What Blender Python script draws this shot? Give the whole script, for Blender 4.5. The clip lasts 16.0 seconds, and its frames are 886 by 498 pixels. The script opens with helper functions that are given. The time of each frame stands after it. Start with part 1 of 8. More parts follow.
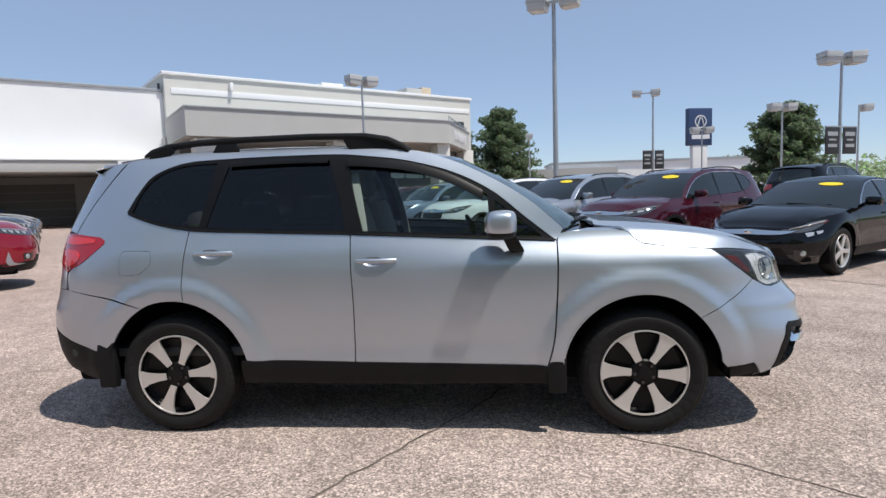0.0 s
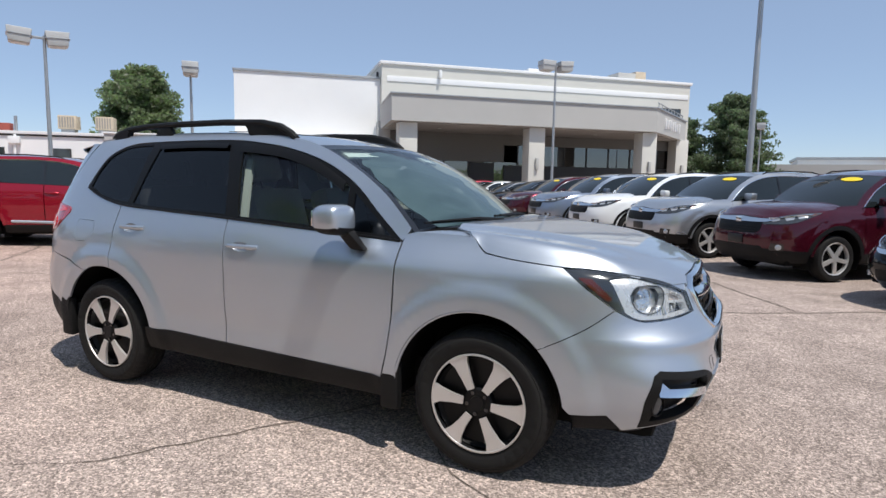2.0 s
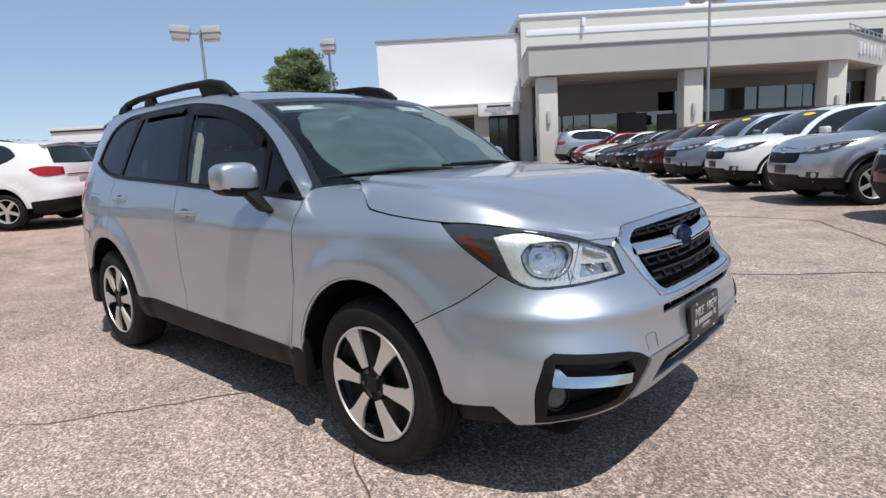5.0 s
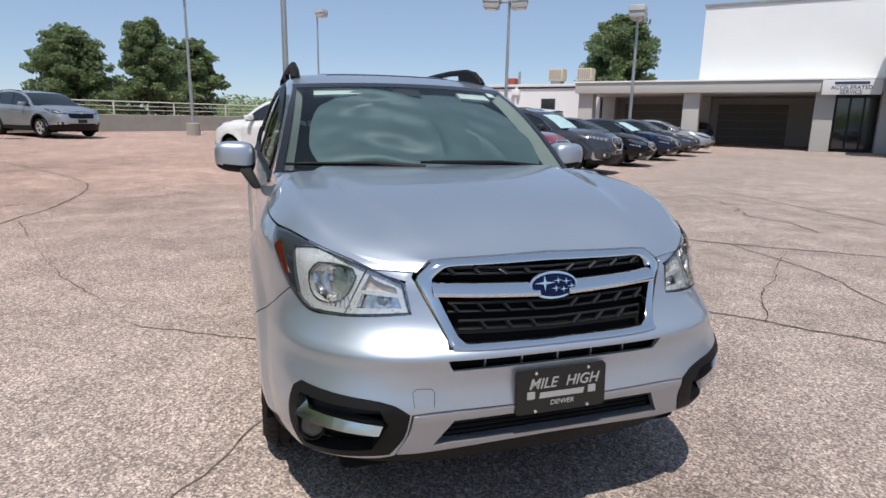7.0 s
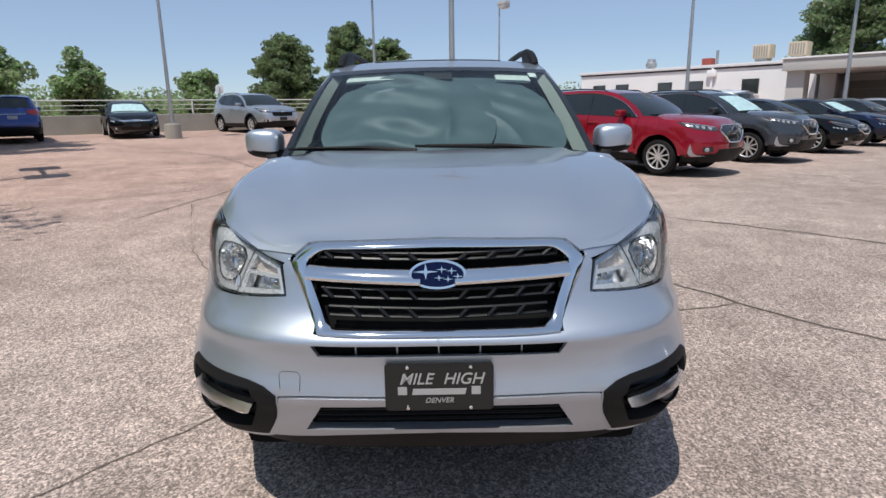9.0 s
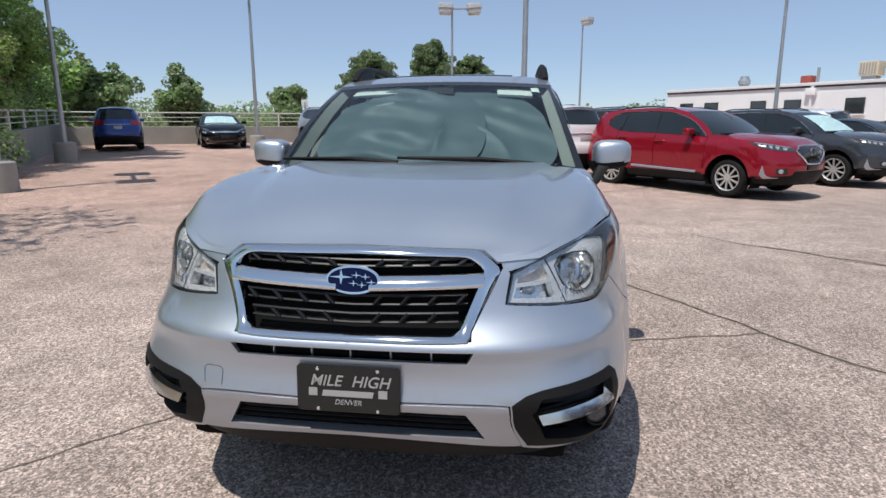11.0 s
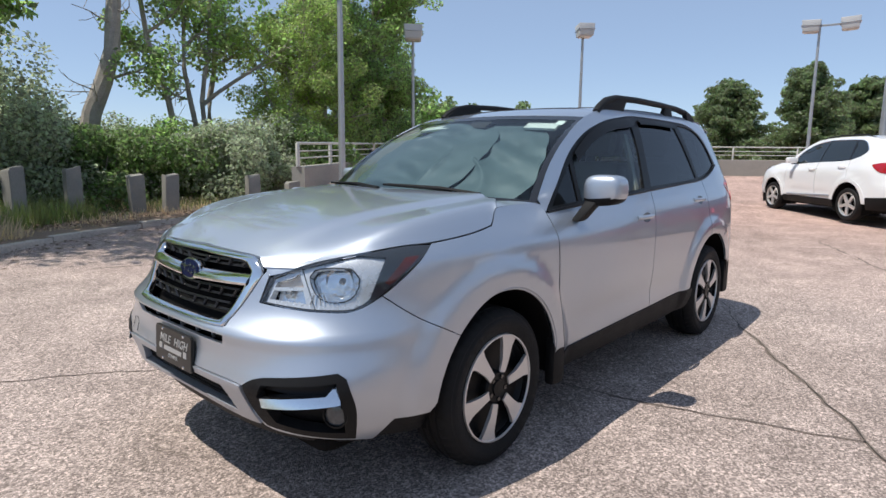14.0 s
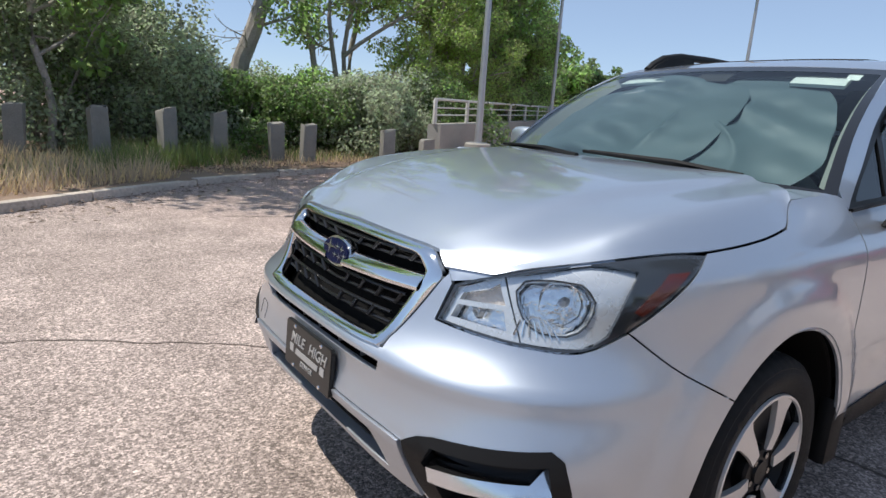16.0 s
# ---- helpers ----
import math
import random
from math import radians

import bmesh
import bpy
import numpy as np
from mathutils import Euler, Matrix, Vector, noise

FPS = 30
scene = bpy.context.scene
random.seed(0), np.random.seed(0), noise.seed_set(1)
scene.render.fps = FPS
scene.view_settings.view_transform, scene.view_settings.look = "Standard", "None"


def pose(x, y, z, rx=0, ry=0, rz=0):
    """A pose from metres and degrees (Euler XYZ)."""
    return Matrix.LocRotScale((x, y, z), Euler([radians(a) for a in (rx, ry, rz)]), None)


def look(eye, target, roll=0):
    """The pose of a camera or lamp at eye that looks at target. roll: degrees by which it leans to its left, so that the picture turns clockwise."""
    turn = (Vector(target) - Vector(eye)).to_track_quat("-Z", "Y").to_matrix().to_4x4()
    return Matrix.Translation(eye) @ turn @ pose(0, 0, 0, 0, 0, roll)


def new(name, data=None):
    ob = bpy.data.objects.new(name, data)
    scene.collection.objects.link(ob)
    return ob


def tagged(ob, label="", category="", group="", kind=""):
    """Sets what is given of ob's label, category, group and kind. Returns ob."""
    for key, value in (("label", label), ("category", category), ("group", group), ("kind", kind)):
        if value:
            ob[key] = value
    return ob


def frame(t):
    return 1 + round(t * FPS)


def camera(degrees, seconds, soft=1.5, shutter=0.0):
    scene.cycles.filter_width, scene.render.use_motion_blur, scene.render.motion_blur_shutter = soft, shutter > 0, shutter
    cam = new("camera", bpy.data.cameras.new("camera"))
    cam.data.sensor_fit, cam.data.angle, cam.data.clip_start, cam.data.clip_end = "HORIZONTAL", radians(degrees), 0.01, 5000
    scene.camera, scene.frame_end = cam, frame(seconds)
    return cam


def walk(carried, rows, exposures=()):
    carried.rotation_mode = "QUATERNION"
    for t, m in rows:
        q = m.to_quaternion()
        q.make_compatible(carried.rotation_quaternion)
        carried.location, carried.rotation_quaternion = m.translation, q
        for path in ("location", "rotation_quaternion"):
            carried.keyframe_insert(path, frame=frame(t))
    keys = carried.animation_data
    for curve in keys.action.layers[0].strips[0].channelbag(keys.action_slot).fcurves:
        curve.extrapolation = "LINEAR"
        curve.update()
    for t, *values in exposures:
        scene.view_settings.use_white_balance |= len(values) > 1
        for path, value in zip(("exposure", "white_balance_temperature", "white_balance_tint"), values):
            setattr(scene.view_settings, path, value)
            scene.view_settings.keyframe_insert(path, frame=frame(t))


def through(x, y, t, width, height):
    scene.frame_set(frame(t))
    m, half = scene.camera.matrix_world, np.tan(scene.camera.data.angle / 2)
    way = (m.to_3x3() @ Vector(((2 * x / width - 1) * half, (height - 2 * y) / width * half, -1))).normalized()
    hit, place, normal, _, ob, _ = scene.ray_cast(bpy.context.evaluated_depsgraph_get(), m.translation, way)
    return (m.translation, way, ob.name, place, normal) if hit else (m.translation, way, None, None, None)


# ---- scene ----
from mathutils import geometry

cam = camera(73.5, 16.0)
PATH = [
    (0, (0.549, -4.076, 1.35), (0.364, -2.093, 1.16), -1.9),
    (0.5, (1.042, -4.033, 1.371), (0.711, -2.069, 1.194), -0.9),
    (1, (1.492, -3.818, 1.341), (0.993, -1.89, 1.157), 0.2),
    (1.5, (1.951, -3.597, 1.35), (1.258, -1.734, 1.13), 0.3),
    (2, (2.343, -3.325, 1.369), (1.463, -1.544, 1.141), 1.0),
    (2.5, (2.643, -2.992, 1.385), (1.624, -1.289, 1.138), 1.0),
    (3, (2.902, -2.708, 1.355), (1.764, -1.086, 1.085), -0.5),
    (3.5, (2.994, -2.474, 1.297), (1.756, -0.934, 0.986), -2.4),
    (4, (3.023, -2.376, 1.258), (1.733, -0.884, 0.926), -3.5),
    (4.5, (3.045, -2.357, 1.261), (1.733, -0.886, 0.921), -3.5),
    (5, (3.065, -2.328, 1.266), (1.742, -0.868, 0.925), -3.2),
    (5.2, (3.097, -2.289, 1.272), (1.756, -0.847, 0.926), -2.8),
    (7.3, (3.864, -0.642, 1.377), (1.963, -0.207, 0.932), 1.5),
    (7.5, (3.868, -0.502, 1.372), (1.949, -0.169, 0.917), 1.8),
    (8, (3.848, -0.203, 1.393), (1.904, -0.056, 0.949), 1.7),
    (8.5, (3.889, -0.03, 1.368), (1.94, 0.019, 0.922), -0.0),
    (8.7, (3.883, -0.003, 1.351), (1.935, 0.019, 0.899), -0.5),
    (10.8, (3.84, 0.291, 1.308), (1.892, 0.124, 0.885), -0.1),
    (11, (3.876, 0.498, 1.319), (1.936, 0.229, 0.914), -0.1),
    (11.5, (3.836, 0.933, 1.341), (1.944, 0.41, 0.955), 1.5),
    (12, (3.711, 1.374, 1.393), (1.894, 0.623, 1.026), 3.1),
    (12.5, (3.587, 1.788, 1.397), (1.895, 0.781, 1.048), 3.8),
    (13, (3.376, 2.025, 1.385), (1.811, 0.824, 1.059), 3.7),
    (13.5, (3.289, 2.207, 1.368), (1.786, 0.925, 1.057), 1.7),
    (14, (3.298, 2.304, 1.323), (1.821, 0.99, 1.017), 0.6),
    (14.5, (3.309, 2.311, 1.321), (1.839, 0.987, 1.024), 1.5),
    (15, (3.293, 2.24, 1.33), (1.857, 0.88, 1.032), 3.2),
    (15.5, (3.175, 1.88, 1.318), (1.861, 0.413, 0.967), 3.9),
    (16, (2.992, 1.516, 1.276), (1.814, -0.039, 0.837), 3.9),
]
walk(cam, [(t, look(eye, target, roll)) for t, eye, target, roll in PATH], exposures=[(0.0, 0.02), (5.0, -0.03), (8.0, -0.10), (11.0, -0.06), (12.5, 0.03), (14.0, 0.11), (16.0, 0.14)])

# ---- light: a clear, slightly hazy noon ----
SUN_WAY = Vector((-0.42, 0.20, -1.0)).normalized()
world = bpy.data.worlds.new("sky_world")
scene.world = world
world.use_nodes = True
wnodes, wlinks = world.node_tree.nodes, world.node_tree.links
sky = wnodes.new("ShaderNodeTexSky")
sky.sky_type = "NISHITA"
sky.sun_disc = False
sky.sun_elevation = math.asin(-SUN_WAY.z)
sky.sun_rotation = math.atan2(-SUN_WAY.x, -SUN_WAY.y)
sky.altitude = 1600
sky.air_density = 0.9
sky.dust_density = 0.35
sky.ozone_density = 2.2
haze = wnodes.new("ShaderNodeMixRGB")
haze.inputs["Fac"].default_value = 0.50
haze.inputs["Color2"].default_value = (3.15, 4.05, 5.6, 1)
wlinks.new(sky.outputs[0], haze.inputs["Color1"])
wlinks.new(haze.outputs[0], wnodes["Background"].inputs[0])
wnodes["Background"].inputs[1].default_value = 0.130
sun = new("sun", bpy.data.lights.new("sun", "SUN"))
sun.data.energy = 4.45
sun.data.angle = radians(0.5)
sun.data.color = (1.0, 0.955, 0.89)
sun.matrix_world = look((0, 0, 20), Vector((0, 0, 20)) + SUN_WAY)

# ---- materials ----
def mat(name, color, rough=0.5, metal=0.0, vary=0.12, coarse=3.0, fine=90.0, bump=0.0, coat=0.0, coat_rough=0.03, spec=0.5, wear=None, sheen=0.0):
    """Principled surface with colour drift at a coarse and a fine scale, and fine relief."""
    m = bpy.data.materials.new(name)
    m.use_nodes = True
    nt = m.node_tree
    p = nt.nodes["Principled BSDF"]
    p.inputs["Roughness"].default_value = rough
    p.inputs["Metallic"].default_value = metal
    p.inputs["Coat Weight"].default_value = coat
    p.inputs["Coat Roughness"].default_value = coat_rough
    p.inputs["Specular IOR Level"].default_value = spec
    co = nt.nodes.new("ShaderNodeTexCoord")
    n1, n2 = nt.nodes.new("ShaderNodeTexNoise"), nt.nodes.new("ShaderNodeTexNoise")
    n1.inputs["Scale"].default_value, n2.inputs["Scale"].default_value = coarse, fine
    n1.inputs["Detail"].default_value, n2.inputs["Detail"].default_value = 5, 3
    for n in (n1, n2):
        nt.links.new(co.outputs["Object"], n.inputs["Vector"])
    add = nt.nodes.new("ShaderNodeMath")
    add.operation = "ADD"
    nt.links.new(n1.outputs[0], add.inputs[0])
    nt.links.new(n2.outputs[0], add.inputs[1])
    ramp = nt.nodes.new("ShaderNodeMapRange")
    ramp.inputs["From Min"].default_value, ramp.inputs["From Max"].default_value = 0.6, 1.4
    ramp.inputs["To Min"].default_value, ramp.inputs["To Max"].default_value = 1 - vary, 1 + vary
    nt.links.new(add.outputs[0], ramp.inputs["Value"])
    mul = nt.nodes.new("ShaderNodeVectorMath")
    mul.operation = "SCALE"
    mul.inputs[0].default_value = color[:3]
    nt.links.new(ramp.outputs[0], mul.inputs["Scale"])
    nt.links.new(mul.outputs[0], p.inputs["Base Color"])
    rr = nt.nodes.new("ShaderNodeMapRange")
    rr.inputs["From Min"].default_value, rr.inputs["From Max"].default_value = 0.3, 0.7
    rr.inputs["To Min"].default_value, rr.inputs["To Max"].default_value = max(0, rough * 0.85), min(1, rough * 1.15)
    nt.links.new(n1.outputs[0], rr.inputs["Value"])
    nt.links.new(rr.outputs[0], p.inputs["Roughness"])
    if bump:
        b = nt.nodes.new("ShaderNodeBump")
        b.inputs["Strength"].default_value = bump
        b.inputs["Distance"].default_value = 0.01
        nt.links.new(n2.outputs[0], b.inputs["Height"])
        nt.links.new(b.outputs[0], p.inputs["Normal"])
    return m


def glass(name, tint, gloss_rough=0.0, ior=1.52):
    """A pane: it lets light through by its tint and mirrors by Fresnel."""
    m = bpy.data.materials.new(name)
    m.use_nodes = True
    nt = m.node_tree
    nt.nodes.remove(nt.nodes["Principled BSDF"])
    tr, gl, mix, fr = (nt.nodes.new(k) for k in ("ShaderNodeBsdfTransparent", "ShaderNodeBsdfGlossy", "ShaderNodeMixShader", "ShaderNodeFresnel"))
    tr.inputs[0].default_value = (*tint, 1)
    gl.inputs["Roughness"].default_value = gloss_rough
    fr.inputs[0].default_value = ior
    nt.links.new(fr.outputs[0], mix.inputs[0])
    nt.links.new(tr.outputs[0], mix.inputs[1])
    nt.links.new(gl.outputs[0], mix.inputs[2])
    nt.links.new(mix.outputs[0], nt.nodes["Material Output"].inputs[0])
    return m


def paint(name, color, metal=0.0, rough=0.35, spec=0.2, coat=1.0):
    return mat(name, color, rough, metal, vary=0.025, coarse=1.5, fine=900, coat=coat, coat_rough=0.02, spec=spec)


M_SILVER = paint("silver_metallic_paint", (0.462, 0.505, 0.565), 0.80, 0.40)
M_TRIM = mat("black_textured_plastic", (0.0085, 0.0085, 0.009), 0.55, vary=0.2, bump=0.15, fine=700, spec=0.2)
M_GLOSS = mat("gloss_black", (0.012, 0.012, 0.013), 0.12, vary=0.05, coat=0.5)
M_DARK = mat("dark_underside", (0.009, 0.009, 0.009), 0.9, spec=0.06)
M_CHROME = mat("chrome", (0.78, 0.79, 0.80), 0.06, 1.0, vary=0.02)
M_BLADE = mat("bright_satin_blade", (0.72, 0.74, 0.77), 0.16, 1.0, vary=0.03)
M_SATIN = mat("satin_silver_trim", (0.47, 0.50, 0.55), 0.42, 0.85, vary=0.03)
M_ALLOY = mat("machined_alloy", (0.66, 0.645, 0.63), 0.36, 0.65, vary=0.05, fine=300)
M_RUBBER = mat("tyre_rubber", (0.0135, 0.013, 0.0128), 0.72, vary=0.3, coarse=6, bump=0.3, fine=260, spec=0.22)
M_GLASS_CLEAR = glass("windscreen_glass", (0.58, 0.71, 0.70))
M_GLASS_SIDE = glass("side_glass", (0.70, 0.80, 0.77))
M_GLASS_DARK = glass("privacy_glass", (0.085, 0.092, 0.10))
M_LENS = glass("clear_lens", (0.93, 0.95, 0.96))
M_RED_LENS = mat("red_lens", (0.36, 0.005, 0.012), 0.10, vary=0.08, coat=0.8)
M_RED_CELL = mat("red_lens_cell", (0.68, 0.03, 0.035), 0.12, vary=0.1, coarse=30, coat=0.8)
M_AMBER = mat("amber_reflector", (0.100, 0.014, 0.007), 0.15, vary=0.1, coat=0.6)
M_TURN = mat("pale_amber_reflector", (0.66, 0.58, 0.52), 0.22, 0.5, vary=0.25, coarse=60, fine=200, bump=0.3)
M_BLUE = mat("badge_blue", (0.003, 0.0065, 0.038), 0.2, vary=0.03, spec=0.2)
M_FABRIC = mat("grey_fabric", (0.45, 0.46, 0.45), 0.75, vary=0.12, coarse=5, fine=400, bump=0.15)
M_BRIGHT = mat("bright_reflector", (0.70, 0.715, 0.735), 0.28, 0.5, vary=0.05, coarse=30)
M_SMOKE = mat("smoked_lamp_corner", (0.030, 0.034, 0.040), 0.10, vary=0.15, coarse=20, coat=0.8)
M_SHADE = mat("sunshade_fabric", (0.094, 0.138, 0.162), 0.55, 0.08, vary=0.15, coarse=6, fine=300, bump=0.1)
M_DASH = mat("dark_dashboard", (0.03, 0.031, 0.033), 0.6, vary=0.1, bump=0.1, fine=500)
M_PIT = mat("satin_black_wheel", (0.006, 0.006, 0.0065), 0.4, vary=0.1, spec=0.2)
M_GRILLE = mat("grille_plastic", (0.013, 0.013, 0.014), 0.30, vary=0.15, spec=0.4)
M_TRIM_PALE = mat("pillar_cloth", (0.42, 0.44, 0.42), 0.9, vary=0.06)
M_FOG = mat("fog_lens", (0.10, 0.105, 0.11), 0.08, 0.4, vary=0.2, coarse=60)
M_DISC = mat("brake_iron", (0.10, 0.095, 0.09), 0.5, 0.6)
M_FACET = mat("faceted_reflector", (0.82, 0.83, 0.85), 0.16, 0.9, vary=0.2, coarse=25, fine=70, bump=0.35)
M_BOWL = mat("lamp_reflector", (0.90, 0.91, 0.92), 0.05, 0.95, vary=0.05)
M_LINER = mat("light_headliner", (0.50, 0.50, 0.48), 0.9, vary=0.05)
M_STICKER = mat("white_sticker", (0.72, 0.76, 0.74), 0.6, vary=0.04)
M_PLATE = mat("black_plate", (0.010, 0.010, 0.010), 0.35, vary=0.1)
M_LETTER = mat("silver_letters", (0.40, 0.40, 0.395), 0.4, 0.3, vary=0.03)


# ---- building helpers ----
def part(name, data, material, parent=None, label=""):
    """Links a bmesh, a mesh, or (verts, faces[, normals]) as one mesh object, under a thing or a part."""
    if isinstance(data, bmesh.types.BMesh):
        me = bpy.data.meshes.new(name)
        data.to_mesh(me)
        data.free()
        me.shade_smooth()
        me.set_sharp_from_angle(angle=radians(35))
    elif isinstance(data, tuple):
        me = bpy.data.meshes.new(name)
        me.from_pydata(data[0], [], data[1])
        me.shade_smooth()
        if len(data) > 2 and data[2]:
            me.update()
            me.normals_split_custom_set_from_vertices(data[2])
        else:
            me.set_sharp_from_angle(angle=radians(35))
    else:
        me = data
    if material and not me.materials:
        me.materials.append(material)
    ob = new(name, me)
    if parent:
        ob.parent = parent
    if label:
        tagged(ob, label)
    return ob


def thing(name, label, category, group="", at=None):
    ob = new(name)
    ob.empty_display_size = 0.1
    if at is not None:
        ob.matrix_basis = at
    return tagged(ob, label, category, group)


def box(lo, hi, bevel=0.0, m=None, bm=None, segments=2):
    bm2 = bmesh.new()
    size = [b - a for a, b in zip(lo, hi)]
    bmesh.ops.create_cube(bm2, size=1, matrix=Matrix.LocRotScale([(a + b) / 2 for a, b in zip(lo, hi)], None, size))
    if bevel:
        bmesh.ops.bevel(bm2, geom=bm2.edges[:], offset=min(bevel, min(size) * 0.45), segments=segments, affect="EDGES", profile=0.6)
    if m is not None:
        bm2.transform(m)
    if bm is None:
        return bm2
    me = bpy.data.meshes.new("tmp")
    bm2.to_mesh(me)
    bm2.free()
    bm.from_mesh(me)
    bpy.data.meshes.remove(me)
    return bm


def tube(points, radius, sides=8, caps=True, bm=None, flat=1.0):
    """A round bar along points; radius may be a list."""
    bm = bm or bmesh.new()
    pts = [Vector(p) for p in points]
    rings = []
    for i, p in enumerate(pts):
        way = (pts[min(i + 1, len(pts) - 1)] - pts[max(i - 1, 0)]).normalized()
        side = way.cross(Vector((0, 0, 1)))
        side = side.normalized() if side.length > 1e-3 else Vector((1, 0, 0))
        up = side.cross(way)
        r = radius[i] if isinstance(radius, (list, tuple)) else radius
        rings.append([bm.verts.new(p + side * math.cos(a) * r + up * math.sin(a) * r * flat) for a in (2 * math.pi * k / sides for k in range(sides))])
    for a, b in zip(rings, rings[1:]):
        for k in range(sides):
            bm.faces.new((a[k], a[(k + 1) % sides], b[(k + 1) % sides], b[k]))
    if caps:
        bm.faces.new(rings[0][::-1])
        bm.faces.new(rings[-1])
    return bm


def lathe(profile, sides=48, axis="y", start=0.0, turn=2 * math.pi, bm=None):
    """Turns (radius, along) pairs round an axis."""
    bm = bm or bmesh.new()
    full = turn > 6.28
    n = sides if full else sides + 1
    rings = []
    for r, h in profile:
        ring = []
        for k in range(n):
            a = start + turn * k / sides
            c, s = math.cos(a) * r, math.sin(a) * r
            ring.append(bm.verts.new({"y": (c, h, s), "z": (c, s, h), "x": (h, c, s)}[axis]))
        rings.append(ring)
    for a, b in zip(rings, rings[1:]):
        for k in range(sides):
            j = (k + 1) % n
            bm.faces.new((a[k], a[j], b[j], b[k]))
    bmesh.ops.remove_doubles(bm, verts=bm.verts, dist=1e-5)
    bmesh.ops.recalc_face_normals(bm, faces=bm.faces)
    return bm


def plate(outline, lo, hi, frame=None, bevel=0.0):
    """A flat slab: a 2D outline extruded from lo to hi along z of its frame."""
    bm = bmesh.new()
    a = [bm.verts.new((x, y, lo)) for x, y in outline]
    b = [bm.verts.new((x, y, hi)) for x, y in outline]
    bm.faces.new(a[::-1])
    top = bm.faces.new(b)
    n = len(a)
    for k in range(n):
        bm.faces.new((a[k], a[(k + 1) % n], b[(k + 1) % n], b[k]))
    bmesh.ops.recalc_face_normals(bm, faces=bm.faces)
    if bevel:
        bmesh.ops.bevel(bm, geom=top.edges[:], offset=bevel, segments=2, affect="EDGES")
    if frame is not None:
        bm.transform(frame)
    return bm


def lettering(name, text, size, m, material, parent, label="", spacing=1.0, depth=0.001, slant=0.0, bold=0.0):
    """Built-in letters as a mesh, centred, in the xy plane of m."""
    cu = bpy.data.curves.new(name, "FONT")
    cu.body, cu.size, cu.align_x, cu.align_y, cu.extrude, cu.space_character, cu.shear, cu.offset = text, size, "CENTER", "CENTER", depth, spacing, slant, bold
    ob = bpy.data.objects.new("tmp_text", cu)
    scene.collection.objects.link(ob)
    me = bpy.data.meshes.new_from_object(ob.evaluated_get(bpy.context.evaluated_depsgraph_get()))
    bpy.data.objects.remove(ob)
    me.transform(m)
    me.name = name
    me.materials.clear()
    return part(name, me, material, parent, label)


class Curve:
    """A smooth curve through (place, value) knots."""

    def __init__(self, *knots):
        self.k = knots
        d = [(b[1] - a[1]) / (b[0] - a[0]) for a, b in zip(knots, knots[1:])]
        self.m = [d[0]] + [(a + b) / 2 for a, b in zip(d, d[1:])] + [d[-1]]

    def __call__(self, v):
        k, m = self.k, self.m
        if v <= k[0][0]:
            return k[0][1] + m[0] * (v - k[0][0])
        if v >= k[-1][0]:
            return k[-1][1] + m[-1] * (v - k[-1][0])
        i = 0
        while v > k[i + 1][0]:
            i += 1
        h = k[i + 1][0] - k[i][0]
        t = (v - k[i][0]) / h
        return (2 * t**3 - 3 * t * t + 1) * k[i][1] + (t**3 - 2 * t * t + t) * h * m[i] + (3 * t * t - 2 * t**3) * k[i + 1][1] + (t**3 - t * t) * h * m[i + 1]


def ease(a, b, v):
    t = min(1.0, max(0.0, (v - a) / (b - a)))
    return t * t * (3 - 2 * t)


def flow(points, step=0.025, closed=True):
    """A smooth line through 2D points; a third entry marks a corner."""
    pts = list(points)
    if closed:
        first = next((i for i, p in enumerate(pts) if len(p) > 2), 0)
        pts = pts[first:] + pts[:first] + [pts[first]]
    out, run = [], [pts[0]]
    runs = []
    for p in pts[1:]:
        run.append(p)
        if len(p) > 2:
            runs.append(run)
            run = [p]
    if len(run) > 1:
        runs.append(run)
    for run in runs:
        q = [Vector(p[:2]) for p in run]
        for i in range(len(q) - 1):
            a, b, c, d = q[max(i - 1, 0)], q[i], q[i + 1], q[min(i + 2, len(q) - 1)]
            n = max(1, round((c - b).length / step))
            for k in range(n):
                t = k / n
                out.append(0.5 * (2 * b + (c - a) * t + (2 * a - 5 * b + 4 * c - d) * t * t + (3 * b - a - 3 * c + d) * t**3))
    if not closed:
        out.append(Vector(pts[-1][:2]))
    return out


def arc(cx, cz, r, a0, a1, n=24):
    """Corner-free points on a circle, degrees counted from +x up."""
    return [(cx + r * math.cos(radians(a0 + (a1 - a0) * k / n)), cz + r * math.sin(radians(a0 + (a1 - a0) * k / n))) for k in range(n + 1)]


def in_loop(x, y, loop):
    """Which of many points lie in a loop."""
    got = np.zeros(len(x), bool)
    a = loop[-1]
    for b in loop:
        if a[1] != b[1]:
            got ^= ((b[1] > y) != (a[1] > y)) & (x < (a[0] - b[0]) * (y - b[1]) / (a[1] - b[1]) + b[0])
        a = b
    return got


